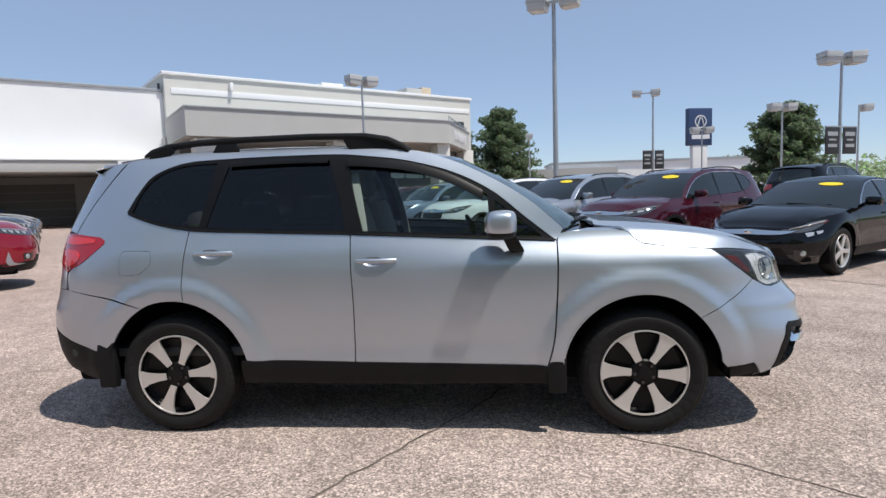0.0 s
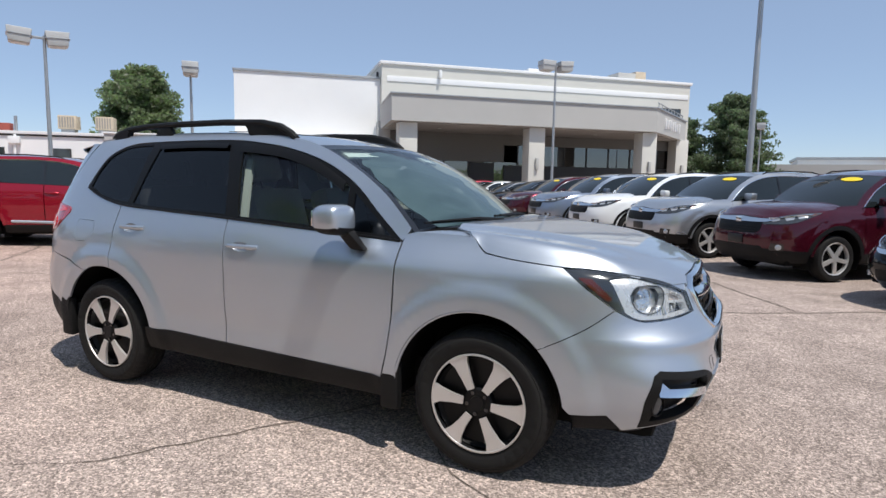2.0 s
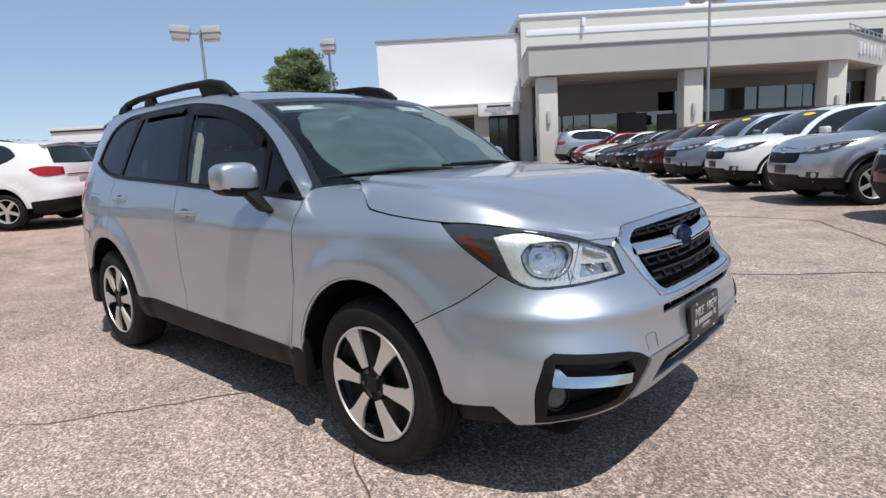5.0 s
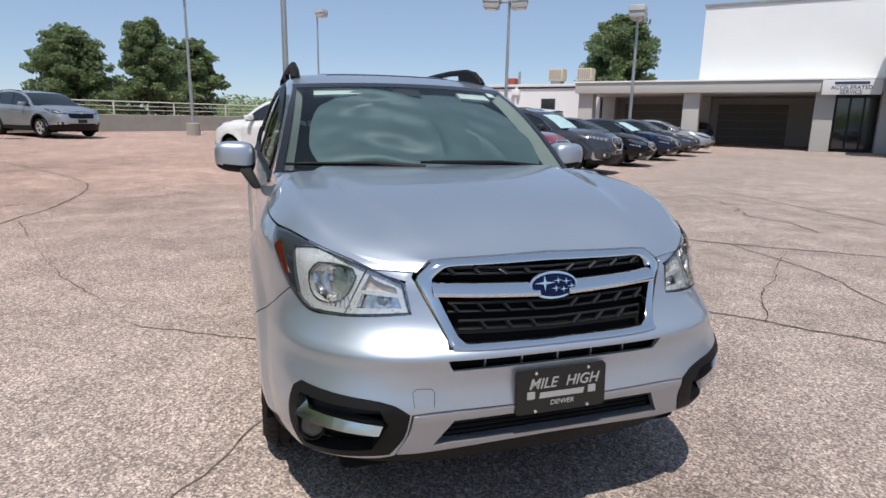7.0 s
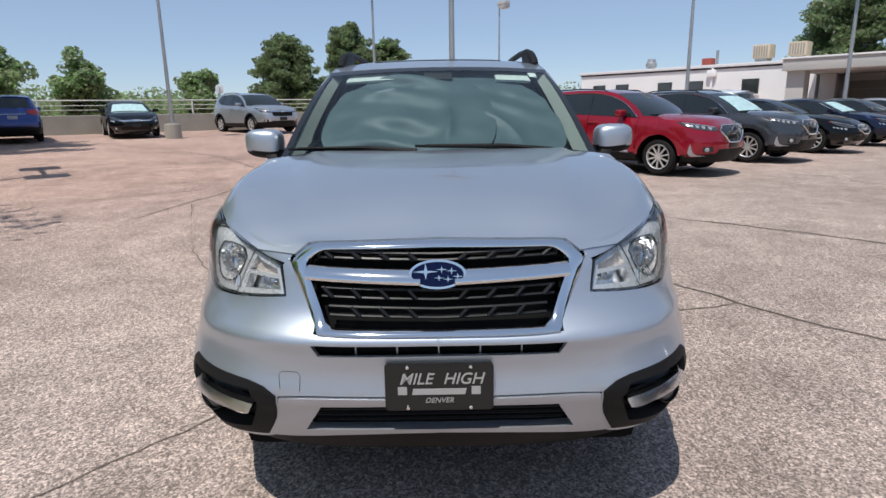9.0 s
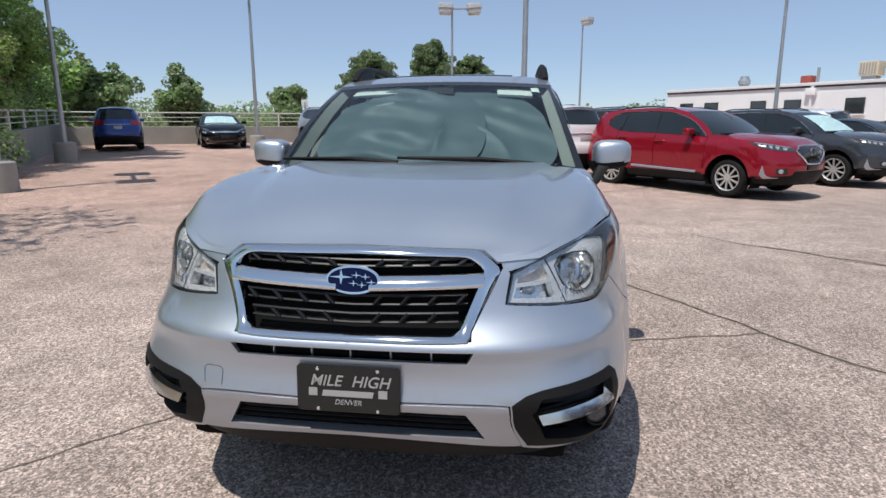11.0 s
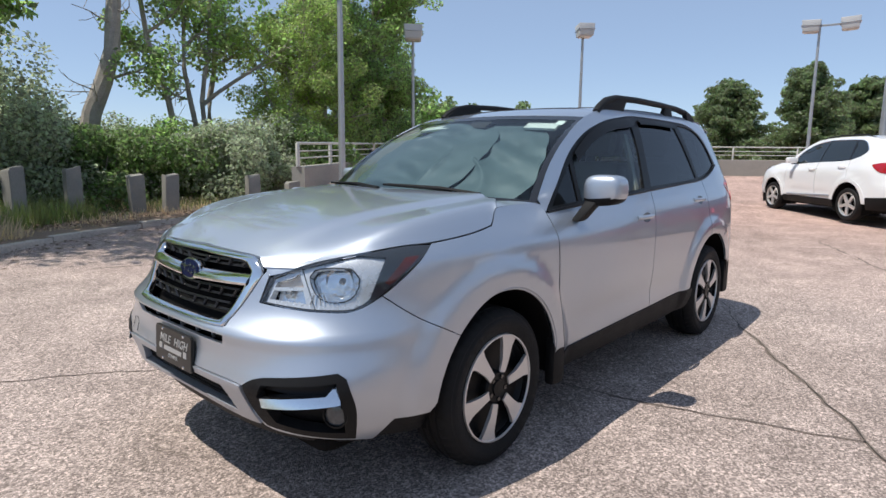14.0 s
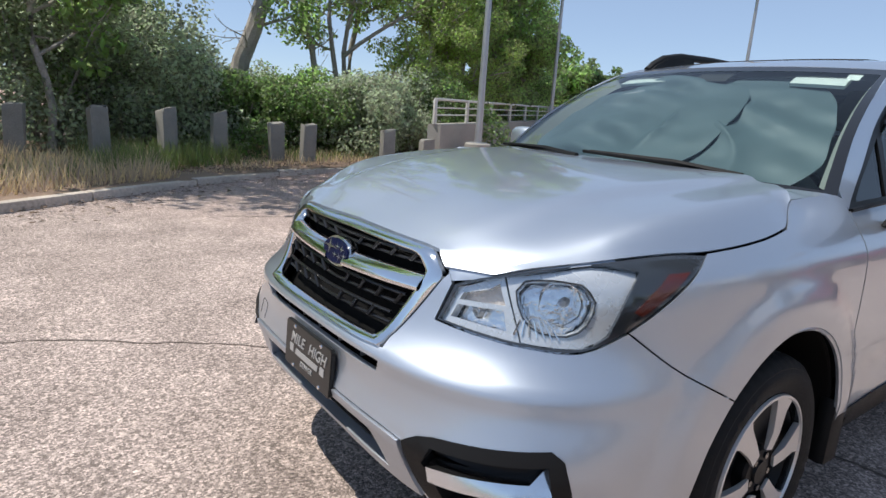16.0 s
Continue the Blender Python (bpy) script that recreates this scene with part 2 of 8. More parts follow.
class Skin:
    """The outer skin of a car: x ahead, z up, y to the side; u runs along the flank and round both ends."""

    def __init__(self, width, nose, tail, square, x0, x1, axles, arch, flare=0.02, pinch=0.055, tail_square=4.2, hollow=0.012):
        self.width, self.nose, self.tail, self.square = width, nose, tail, square
        self.x0, self.x1, self.axles, self.arch, self.flare, self.pinch, self.ts, self.hollow = x0, x1, axles, arch, flare, pinch, tail_square, hollow
        self.span = 1.6
        self.kept = {}

    def base(self, x, z):
        w = self.width(z)
        w -= self.pinch * ease(0.93, 1.1, z) * ease(-0.3, 0.9, x)
        return w - self.hollow * math.exp(-(((z - 0.50) / 0.09) ** 2)) * ease(-0.95, -0.6, x) * (1 - ease(0.45, 0.8, x))

    def bulge(self, x, z):
        w = 0
        for cx in self.axles:
            r = math.hypot(x - cx, z - 0.345)
            w += self.flare * (1 - ease(self.arch + 0.055, self.arch + 0.15, r)) * ease(0.2, 0.4, z)
        return w

    def at(self, u, z):
        key = (round(u, 5), round(z, 5))
        if key in self.kept:
            return self.kept[key]
        if u > self.x0 or u < self.x1:
            front = u > self.x0
            far = min(1.0, (u - self.x0 if front else self.x1 - u) / self.span)
            a0 = (1 - far) * math.pi / 2
            b = self.base(self.x0 if front else self.x1, z)
            a = self.nose(z) - self.x0 if front else self.x1 - self.tail(z)
            n = self.square(min(1.1, max(0.25, z))) if front else self.ts
            c, s = math.cos(a0), math.sin(a0)
            r = ((max(c, 0) / a) ** n + (s / b) ** n) ** (-1 / n)
            x = self.x0 + r * c if front else self.x1 - r * c
            p = (x, r * s + self.bulge(x, z) * s * s, z)
        else:
            p = (u, self.base(u, z) + self.bulge(u, z), z)
        self.kept[key] = p
        return p

    def S(self, x, z, corner=0):
        """The point of the skin at that x, as (u, z)."""
        u = x
        if x > self.x0 or x < self.x1:
            lo, hi = (self.x0, self.x0 + self.span) if x > self.x0 else (self.x1 - self.span, self.x1)
            for _ in range(30):
                u = (lo + hi) / 2
                lo, hi = (u, hi) if self.at(u, z)[0] < x else (lo, u)
        return (u, z, 1) if corner else (u, z)

    def F(self, y, z, corner=0, end=1):
        """The point of the front (or rear) at that y, as (u, z)."""
        lo, hi = (self.x0, self.x0 + self.span) if end > 0 else (self.x1, self.x1 - self.span)
        if y <= 0:
            u = hi
        else:
            for _ in range(30):
                u = (lo + hi) / 2
                lo, hi = (u, hi) if self.at(u, z)[1] > y else (lo, u)
        return (u, z, 1) if corner else (u, z)

    def normal(self, u, z):
        e = 0.004
        top, low = self.x0 + self.span, self.x1 - self.span
        a, b = Vector(self.at(max(low, u - e), z)), Vector(self.at(min(top, u + e), z))
        c, d = Vector(self.at(u, z - e)), Vector(self.at(u, z + e))
        n = (d - c).cross(b - a)
        if u >= top - 1e-6 or u <= low + 1e-6:
            n.y = 0
        n.normalize()
        return n

    def panel(self, outline, sides=(1, -1), grid=0.035, offset=0.0, inset=-0.001, lip=0.014, holes=()):
        """A sheet of the skin inside an outline of (u, z), turned in at its edges, on one or both flanks."""
        loops = [self.shrunk(outline, inset, (self.x1 - self.span, self.x0 + self.span))] + [self.shrunk(h, -inset) for h in holes]
        flat, edges = [], []
        for loop in loops:
            k = len(flat)
            flat += [tuple(p) for p in loop]
            edges += [(k + i, k + (i + 1) % len(loop)) for i in range(len(loop))]
        rim = np.array(flat)
        lo, hi = rim.min(0), rim.max(0)
        gx, gz = np.meshgrid(np.arange(lo[0] + grid / 2, hi[0], grid), np.arange(lo[1] + grid / 2, hi[1], grid))
        gx, gz = gx.ravel(), gz.ravel()
        keep = in_loop(gx, gz, loops[0])
        for h in loops[1:]:
            keep &= ~in_loop(gx, gz, h)
        gx, gz = gx[keep], gz[keep]
        if len(gx):
            far = np.full(len(gx), 9.0)
            for p in rim:
                far = np.minimum(far, (gx - p[0]) ** 2 + (gz - p[1]) ** 2)
            ok = far > (grid * 0.45) ** 2
            gx, gz = gx[ok], gz[ok]
        pts = [Vector(p) for p in flat] + [Vector((a, b)) for a, b in zip(gx, gz)]
        got, _, tris, _, _, _ = geometry.delaunay_2d_cdt(pts, edges, [], 0, 1e-7)
        mid = np.array([[(got[t[0]][c] + got[t[1]][c] + got[t[2]][c]) / 3 for c in (0, 1)] for t in tris])
        keep = in_loop(mid[:, 0], mid[:, 1], loops[0])
        for h in loops[1:]:
            keep &= ~in_loop(mid[:, 0], mid[:, 1], h)
        tris = [t for t, k in zip(tris, keep) if k]
        verts, faces, normals = [], [], []
        for side in sides:
            k = len(verts)
            ns = [self.normal(p.x, p.y) for p in got]
            for p, n in zip(got, ns):
                v = Vector(self.at(p.x, p.y)) + n * offset
                verts.append((v.x, v.y * side, v.z))
                normals.append((n.x, n.y * side, n.z))
            faces += [tuple(k + i for i in (t if side < 0 else t[::-1])) for t in tris]
            if lip:
                used = {}
                for t in tris:
                    for a, b in ((t[0], t[1]), (t[1], t[2]), (t[2], t[0])):
                        used[(a, b)] = 1
                for a, b in [e for e in used if (e[1], e[0]) not in used]:
                    if abs(verts[k + a][1]) < 1e-4 and abs(verts[k + b][1]) < 1e-4:
                        continue
                    j = len(verts)
                    pa, pb = Vector(verts[k + a]), Vector(verts[k + b])
                    na, nb = Vector(normals[k + a]), Vector(normals[k + b])
                    out = (pb - pa).cross(na) * -side
                    out = out.normalized() if out.length > 1e-9 else na
                    for q, nn in ((pa, na), (pb, nb), (pb - nb * lip, nb), (pa - na * lip, na)):
                        verts.append(tuple(q))
                        normals.append(tuple(out))
                    faces.append((j, j + 1, j + 2, j + 3) if side > 0 else (j + 3, j + 2, j + 1, j))
        return verts, faces, normals

    @staticmethod
    def shrunk(loop, by, ends=None):
        """The loop moved inwards by that much, counter-clockwise."""
        p = [Vector(q[:2]) for q in loop]
        out = [p[0]]
        for q in p[1:]:
            if (q - out[-1]).length > 1e-4:
                out.append(q)
        if (out[0] - out[-1]).length < 1e-4:
            out.pop()
        p = out
        if sum(a.x * b.y - b.x * a.y for a, b in zip(p, p[1:] + p[:1])) < 0:
            p.reverse()
        res = []
        for i, q in enumerate(p):
            way = p[(i + 1) % len(p)] - p[i - 1]
            way = way.normalized() if way.length > 1e-9 else Vector((1, 0))
            res.append(q + Vector((-way.y, way.x)) * by)
            if ends and (q.x >= ends[1] - 1e-5 or q.x <= ends[0] + 1e-5):
                res[-1].x = q.x
        return res


def sheet(rows, close=False, flip=False):
    """A surface through rows of points."""
    verts = [tuple(p) for row in rows for p in row]
    n = len(rows[0])
    faces = []
    for i in range(len(rows) - 1):
        for k in range(n if close else n - 1):
            j = (k + 1) % n
            f = (i * n + k, i * n + j, (i + 1) * n + j, (i + 1) * n + k)
            faces.append(f[::-1] if flip else f)
    return verts, faces


def solid(data, depth):
    """A sheet given thickness downwards (against its normals)."""
    bm = bmesh.new()
    vs = [bm.verts.new(v) for v in data[0]]
    for f in data[1]:
        bm.faces.new([vs[i] for i in f])
    bmesh.ops.recalc_face_normals(bm, faces=bm.faces)
    bmesh.ops.solidify(bm, geom=bm.faces[:], thickness=depth)
    return bm

# ---- the lot ----
def rise(x, y):
    """The lot climbs gently towards its far corner."""
    q = -0.83 * x - 0.56 * y - 3
    return 0.022 * (q if q > 2 else (0 if q < -2 else (q + 2) ** 2 / 8)) if q < 34 else 0.022 * 34


def asphalt():
    m = bpy.data.materials.new("worn_exposed_asphalt")
    m.use_nodes = True
    nt = m.node_tree
    N, L = nt.nodes.new, nt.links.new
    p = nt.nodes["Principled BSDF"]
    co = N("ShaderNodeTexCoord")
    stones = []
    for scale in (120.0, 60.0):
        v = N("ShaderNodeTexVoronoi")
        v.inputs["Scale"].default_value = scale
        L(co.outputs["Object"], v.inputs["Vector"])
        stones.append(v)
    big, mid, grit = N("ShaderNodeTexNoise"), N("ShaderNodeTexNoise"), N("ShaderNodeTexNoise")
    for n, s, d in ((big, 0.22, 4), (mid, 2.1, 6), (grit, 260.0, 2)):
        n.inputs["Scale"].default_value, n.inputs["Detail"].default_value = s, d
        L(co.outputs["Object"], n.inputs["Vector"])
    tone = N("ShaderNodeMix")
    tone.data_type = "RGBA"
    tone.inputs[6].default_value, tone.inputs[7].default_value = (0.295, 0.237, 0.206, 1), (0.465, 0.376, 0.330, 1)
    addn = N("ShaderNodeMath")
    addn.operation = "MULTIPLY_ADD"
    addn.inputs[1].default_value = 0.55
    L(mid.outputs[0], addn.inputs[0])
    half = N("ShaderNodeMath")
    half.operation = "MULTIPLY"
    half.inputs[1].default_value = 0.5
    L(big.outputs[0], half.inputs[0])
    L(half.outputs[0], addn.inputs[2])
    rng = N("ShaderNodeMapRange")
    rng.inputs["From Min"].default_value, rng.inputs["From Max"].default_value = 0.38, 0.66
    L(addn.outputs[0], rng.inputs["Value"])
    L(rng.outputs[0], tone.inputs[0])
    # the older, redder surfacing beyond the parking bay
    way = N("ShaderNodeVectorMath")
    way.operation = "DOT_PRODUCT"
    way.inputs[1].default_value = (-0.80, -0.60, 0)
    L(co.outputs["Object"], way.inputs[0])
    wav = N("ShaderNodeMath")
    wav.operation = "MULTIPLY_ADD"
    wav.inputs[1].default_value = 5.0
    L(big.outputs[0], wav.inputs[0])
    L(way.outputs["Value"], wav.inputs[2])
    old = N("ShaderNodeMapRange")
    old.inputs["From Min"].default_value, old.inputs["From Max"].default_value = 4.0, 11.0
    L(wav.outputs[0], old.inputs["Value"])
    red = N("ShaderNodeMix")
    red.data_type = "RGBA"
    red.blend_type = "MULTIPLY"
    red.inputs[7].default_value = (1.13, 0.98, 0.935, 1)
    L(old.outputs[0], red.inputs[0])
    L(tone.outputs[2], red.inputs[6])
    last = red.outputs[2]
    for v, lo, hi in ((stones[0], 0.50, 1.75), (stones[1], 0.80, 1.25)):
        sep = N("ShaderNodeSeparateColor")
        L(v.outputs["Color"], sep.inputs[0])
        mr = N("ShaderNodeMapRange")
        mr.inputs["To Min"].default_value, mr.inputs["To Max"].default_value = lo, hi
        cv = N("ShaderNodeMath")
        cv.operation = "POWER"
        cv.inputs[1].default_value = 1.5
        L(sep.outputs[0], cv.inputs[0])
        L(cv.outputs[0], mr.inputs["Value"])
        sc = N("ShaderNodeVectorMath")
        sc.operation = "SCALE"
        L(last, sc.inputs[0])
        L(mr.outputs[0], sc.inputs["Scale"])
        last = sc.outputs[0]
    L(last, p.inputs["Base Color"])
    p.inputs["Roughness"].default_value = 0.88
    p.inputs["Specular IOR Level"].default_value = 0.15
    mixh = N("ShaderNodeMath")
    mixh.operation = "MULTIPLY_ADD"
    mixh.inputs[1].default_value = -1.0
    L(stones[0].outputs["Distance"], mixh.inputs[0])
    L(grit.outputs[0], mixh.inputs[2])
    b = N("ShaderNodeBump")
    b.inputs["Strength"].default_value, b.inputs["Distance"].default_value = 0.6, 0.006
    L(mixh.outputs[0], b.inputs["Height"])
    L(b.outputs[0], p.inputs["Normal"])
    return m


M_ASPHALT = asphalt()
M_CRACK = mat("dirt_filled_crack", (0.19, 0.15, 0.122), 0.95, vary=0.35, coarse=14, fine=200, bump=0.6)
M_GAP = mat("open_crack", (0.035, 0.028, 0.024), 0.95, vary=0.3, coarse=20)
M_SAND = mat("sand_filled_crack", (0.36, 0.29, 0.235), 0.95, vary=0.25, coarse=14, fine=200, bump=0.4)
M_CONCRETE = mat("weathered_concrete", (0.315, 0.295, 0.26), 0.85, vary=0.22, coarse=1.3, fine=40, bump=0.3)
M_STUCCO = mat("cream_stucco", (0.62, 0.61, 0.56), 0.85, vary=0.06, coarse=0.6, fine=60, bump=0.2)
M_STUCCO_GREY = mat("grey_stucco", (0.455, 0.45, 0.43), 0.85, vary=0.08, coarse=0.5, fine=60, bump=0.2)
M_WHITE_WALL = mat("white_painted_wall", (0.80, 0.805, 0.80), 0.8, vary=0.05, coarse=0.4, fine=50, bump=0.15)
M_METAL = mat("galvanised_steel", (0.42, 0.43, 0.44), 0.45, 0.7, vary=0.1)
M_LAMP_BOX = mat("lamp_housing_grey", (0.50, 0.50, 0.49), 0.5, 0.2, vary=0.08)
M_LAMP_LENS = mat("lamp_lens", (0.55, 0.55, 0.52), 0.25, vary=0.05)
M_RAIL = mat("painted_rail", (0.55, 0.54, 0.50), 0.6, vary=0.1)
M_WINDOW = mat("dark_window", (0.03, 0.035, 0.04), 0.06, vary=0.2, coarse=0.7, coat=1.0)
M_SHOWROOM = glass("showroom_glass", (0.16, 0.18, 0.18), 0.0, 2.6)
M_FRAME = mat("dark_window_frame", (0.035, 0.035, 0.036), 0.5)
M_DOOR = mat("garage_door", (0.20, 0.185, 0.165), 0.7, vary=0.1)
M_BULKHEAD = mat("grey_bulkhead", (0.17, 0.165, 0.155), 0.8, vary=0.08)
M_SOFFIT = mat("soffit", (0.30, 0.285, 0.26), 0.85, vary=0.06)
M_BEIGE = mat("beige_unit", (0.55, 0.46, 0.34), 0.7, vary=0.12)
M_REDBOX = mat("red_roof_unit", (0.32, 0.07, 0.05), 0.7, vary=0.1)
M_SIGN_BLUE = mat("sign_blue", (0.03, 0.055, 0.13), 0.4, vary=0.04)
M_SIGN_BLACK = mat("banner_black", (0.02, 0.02, 0.022), 0.55, vary=0.08)
M_SIGN_WHITE = mat("sign_white", (0.72, 0.72, 0.72), 0.5, vary=0.03)
M_DIRT = mat("dry_verge_soil", (0.24, 0.165, 0.115), 0.95, vary=0.35, coarse=1.1, fine=40, bump=0.8)
M_KERB = mat("dusty_kerb", (0.50, 0.43, 0.36), 0.9, vary=0.3, coarse=1.6, fine=30, bump=0.5)
M_POST = mat("grey_weathered_wood", (0.235, 0.222, 0.195), 0.9, vary=0.25, coarse=3, fine=60, bump=0.5)

xs = [-1500, -600, -300, -160, -100] + list(np.arange(-80, 81, 4.0)) + [100, 160, 300, 600, 1500]
v, f = sheet([[(x, y, rise(x, y)) for y in xs] for x in xs], flip=True)
tagged(part("ground", (v, f), M_ASPHALT), "worn tan asphalt lot with exposed stones", "ground", kind="structure")


def crack(points, width, material=M_CRACK, wild=0.05, seed=1):
    """A ragged line in the surface."""
    rnd = random.Random(seed)
    path = flow(points, 0.06, False)
    edges = [[], [], [], []]
    for i, p in enumerate(path):
        way = (path[min(i + 1, len(path) - 1)] - path[max(i - 1, 0)])
        way = way.normalized() if way.length else Vector((1, 0))
        n = Vector((-way.y, way.x))
        c = p + n * (wild * noise.noise(Vector((p.x * 2.3, p.y * 2.3, seed))) + wild * 0.5 * noise.noise(Vector((p.x * 8, p.y * 8, seed))))
        off = width * 0.25 * (rnd.random() - 0.5)
        for out, w, up in zip(edges, (width * (0.3 + 0.5 * rnd.random()), -width * (0.3 + 0.5 * rnd.random()), off + width * 0.2 * rnd.random(), off - width * (0.06 + 0.14 * rnd.random())), (0.003, 0.003, 0.0055, 0.0055)):
            q = c + n * w
            out.append((q.x, q.y, rise(q.x, q.y) + up))
    line = tagged(part("pavement_crack", sheet(edges[:2]), material), "thin dark dirt-filled crack across the asphalt", "crack", "cracks in the lot", kind="structure")
    part("crack_core", sheet(edges[2:]), M_GAP, line)


crack([(-3.4, 0.2), (-1.64, 1.10), (-0.82, 1.62), (-0.05, 2.05), (0.33, 2.27), (0.72, 2.57), (1.55, 3.22), (2.6, 3.85), (4.4, 5.0)], 0.026, seed=1)
crack([(-7.5, 0.6), (-5.0, 1.9), (-3.37, 2.78), (-2.36, 3.82), (-1.7, 4.37), (-0.6, 5.7), (0.1, 6.95), (1.48, 6.93)], 0.028, seed=2)
crack([(1.48, 6.93), (2.43, 5.2), (3.0, 4.2)], 0.026, seed=3)
crack([(-4.6, -3.6), (-2.4, -2.7), (-0.9, -1.95), (-0.52, -1.76), (-0.22, -1.45), (0.0, -1.1), (0.16, -0.80), (0.6, -0.1)], 0.014, seed=4)
crack([(1.0, -0.7), (1.19, -0.88), (1.66, -1.2), (2.03, -1.47), (2.9, -2.0), (3.8, -2.1)], 0.008, seed=5)
crack([(-1.6, 4.4), (-0.2, 4.2), (1.4, 3.4)], 0.018, seed=6)
crack([(-5.4, -0.9), (-6.63, 0.43), (-7.67, 1.76), (-8.99, 3.09)], 0.03, seed=7)
crack([(-1.15, 4.77), (-0.51, 3.95), (-0.07, 3.39), (0.41, 2.85), (0.72, 2.57)], 0.034, M_SAND, seed=16)
crack([(-7.51, 7.17), (-5.62, 7.38), (-4.52, 7.07), (-3.3, 6.4), (-2.7, 6.47), (-1.9, 6.2)], 0.03, wild=0.12, seed=17)
crack([(-7.7, 5.56), (-6.07, 4.77), (-4.8, 3.84)], 0.022, wild=0.25, seed=18)
crack([(-5.2, -5.2), (-5.61, -4.51), (-6.03, -3.77), (-6.36, -2.82), (-7.2, -1.6)], 0.022, seed=19)
crack([(-2.3, 0.95), (-3.0, 1.7), (-3.06, 2.41)], 0.014, seed=20)
crack([(0.32, 0.6), (0.28, 0.77), (0.19, 1.37), (-0.05, 2.05)], 0.014, seed=21)
crack([(-3.07, 3.15), (-2.16, 3.93), (-1.52, 4.57), (-1.0, 5.1)], 0.012, seed=22)
crack([(-12.0, -6.0), (-8.0, -3.6), (-3.6, -3.9), (1.0, -5.2)], 0.03, seed=9)
crack([(-14.0, -2.0), (-11.0, -5.0), (-8.5, -8.0)], 0.03, seed=10)
crack([(-17.0, -12.0), (-13.0, -7.0), (-11.0, -5.0)], 0.03, seed=11)
crack([(-6.5, 8.6), (-2.4, 7.8), (0.1, 6.95)], 0.03, seed=12)
crack([(4.4, 5.0), (6.5, 2.4), (8.0, 1.0)], 0.024, seed=15)

# ---- showroom, its wall and the service wing (s along the front, y into the building) ----
SITE = Matrix.Translation((-19.21, 30.74, 0)) @ Matrix.Rotation(radians(42.4), 4, "Z")


def site_box(lo, hi, bevel=0.0):
    return box(lo, hi, bevel, SITE)


def showroom():
    b = thing("showroom", "two-storey cream stucco showroom with a deep grey entrance canopy", "building")
    wall = part("wall", site_box((0.0, 0.0, 5.2), (23.95, 24, 9.0)), M_STUCCO, b)
    part("end_wall", site_box((0.0, 0.0, 0), (0.6, 24, 5.2)), M_STUCCO, b)
    part("end_wall", site_box((22.6, 0.0, 0), (23.95, 24, 5.2)), M_STUCCO, b)
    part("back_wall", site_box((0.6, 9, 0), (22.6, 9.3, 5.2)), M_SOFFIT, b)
    part("coping", site_box((-0.12, -0.12, 8.97), (24.07, 24.1, 9.16), 0.03), M_WHITE_WALL, b)
    part("string_course", site_box((0.35, -0.05, 7.86), (23.8, 0.1, 8.22), 0.02), M_WHITE_WALL, b)
    part("corner_pier", site_box((-0.25, -0.25, 0), (0.55, 0.5, 5.2), 0.02), M_STUCCO_GREY, b)
    part("drain_pipe", tube([SITE @ Vector((-0.18, 0.6, 8.5)), SITE @ Vector((-0.18, 0.6, 0.2))], 0.08, 8), M_FRAME, b)
    part("wall_camera", site_box((3.85, -0.35, 8.25), (4.05, -0.05, 8.75), 0.03), M_WHITE_WALL, b)
    win = part("upper_window", site_box((20.6, -0.04, 6.35), (23.2, 0.05, 7.15)), M_FRAME, b)
    part("pane", site_box((20.7, -0.06, 6.42), (23.1, -0.03, 7.08)), M_WINDOW, win)
    # canopy with a slanted end
    out = [(-0.55, -6.3), (16.7, -6.3), (23.7, -0.1), (-0.1, -0.1)]
    can = part("canopy", plate(out, 4.72, 6.2, SITE), M_STUCCO_GREY, b, "grey stucco canopy fascia")
    inner = [(-0.2, -5.9), (16.5, -5.9), (23.0, -0.2), (0.1, -0.2)]
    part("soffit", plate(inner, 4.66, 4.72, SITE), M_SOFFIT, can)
    part("canopy_coping", plate([(-0.62, -6.38), (16.74, -6.38), (23.82, -0.1), (-0.15, -0.1)], 6.2, 6.27, SITE), M_METAL, can)
    for s in (3.0, 10.0, 14.0):
        part("downlight", site_box((s, -3.2, 4.62), (s + 0.25, -2.95, 4.67), 0.01), M_LAMP_LENS, can)
    for s, y in ((0.0, -5.9), (8.05, -5.9), (16.0, -5.9), (22.2, -1.1)):
        col = part("column", site_box((s, y, 0), (s + 1.05, y + 1.0, 4.74), 0.02), M_STUCCO, b)
        part("wall_light", site_box((s + 0.42, y - 0.18, 2.15), (s + 0.62, y, 2.85), 0.05), M_STUCCO_GREY, col)
    for k in range(9):
        s = 17.2 + k * 0.75
        y = -5.7 + k * 0.68
        part("rail_post", site_box((s, y, 6.27), (s + 0.05, y + 0.05, 6.62)), M_METAL, can)
    part("top_rail", tube([SITE @ Vector((17.0, -5.9, 6.62)), SITE @ Vector((23.4, -0.1, 6.62))], 0.03, 6), M_METAL, can)
    for k, w in enumerate((0.55, 0.5, 0.45, 0.5, 0.5, 0.3, 0.5)):
        m = SITE @ Matrix.Translation((18.3 + k * 0.56, -4.85 + k * 0.50, 5.45)) @ Matrix.Rotation(radians(41.5), 4, "Z")
        part("sign_letter_block", box((0, -0.12, -0.35 + 0.05 * (k % 3)), (w * 0.55, 0.02, 0.35 - 0.06 * (k % 2)), 0.02, m), M_SIGN_WHITE, can)
    # glazing below: mullions, panes, sill, upper band
    part("bulkhead", site_box((0.6, 0.05, 2.75), (8.8, 0.4, 5.2)), M_BULKHEAD, b)
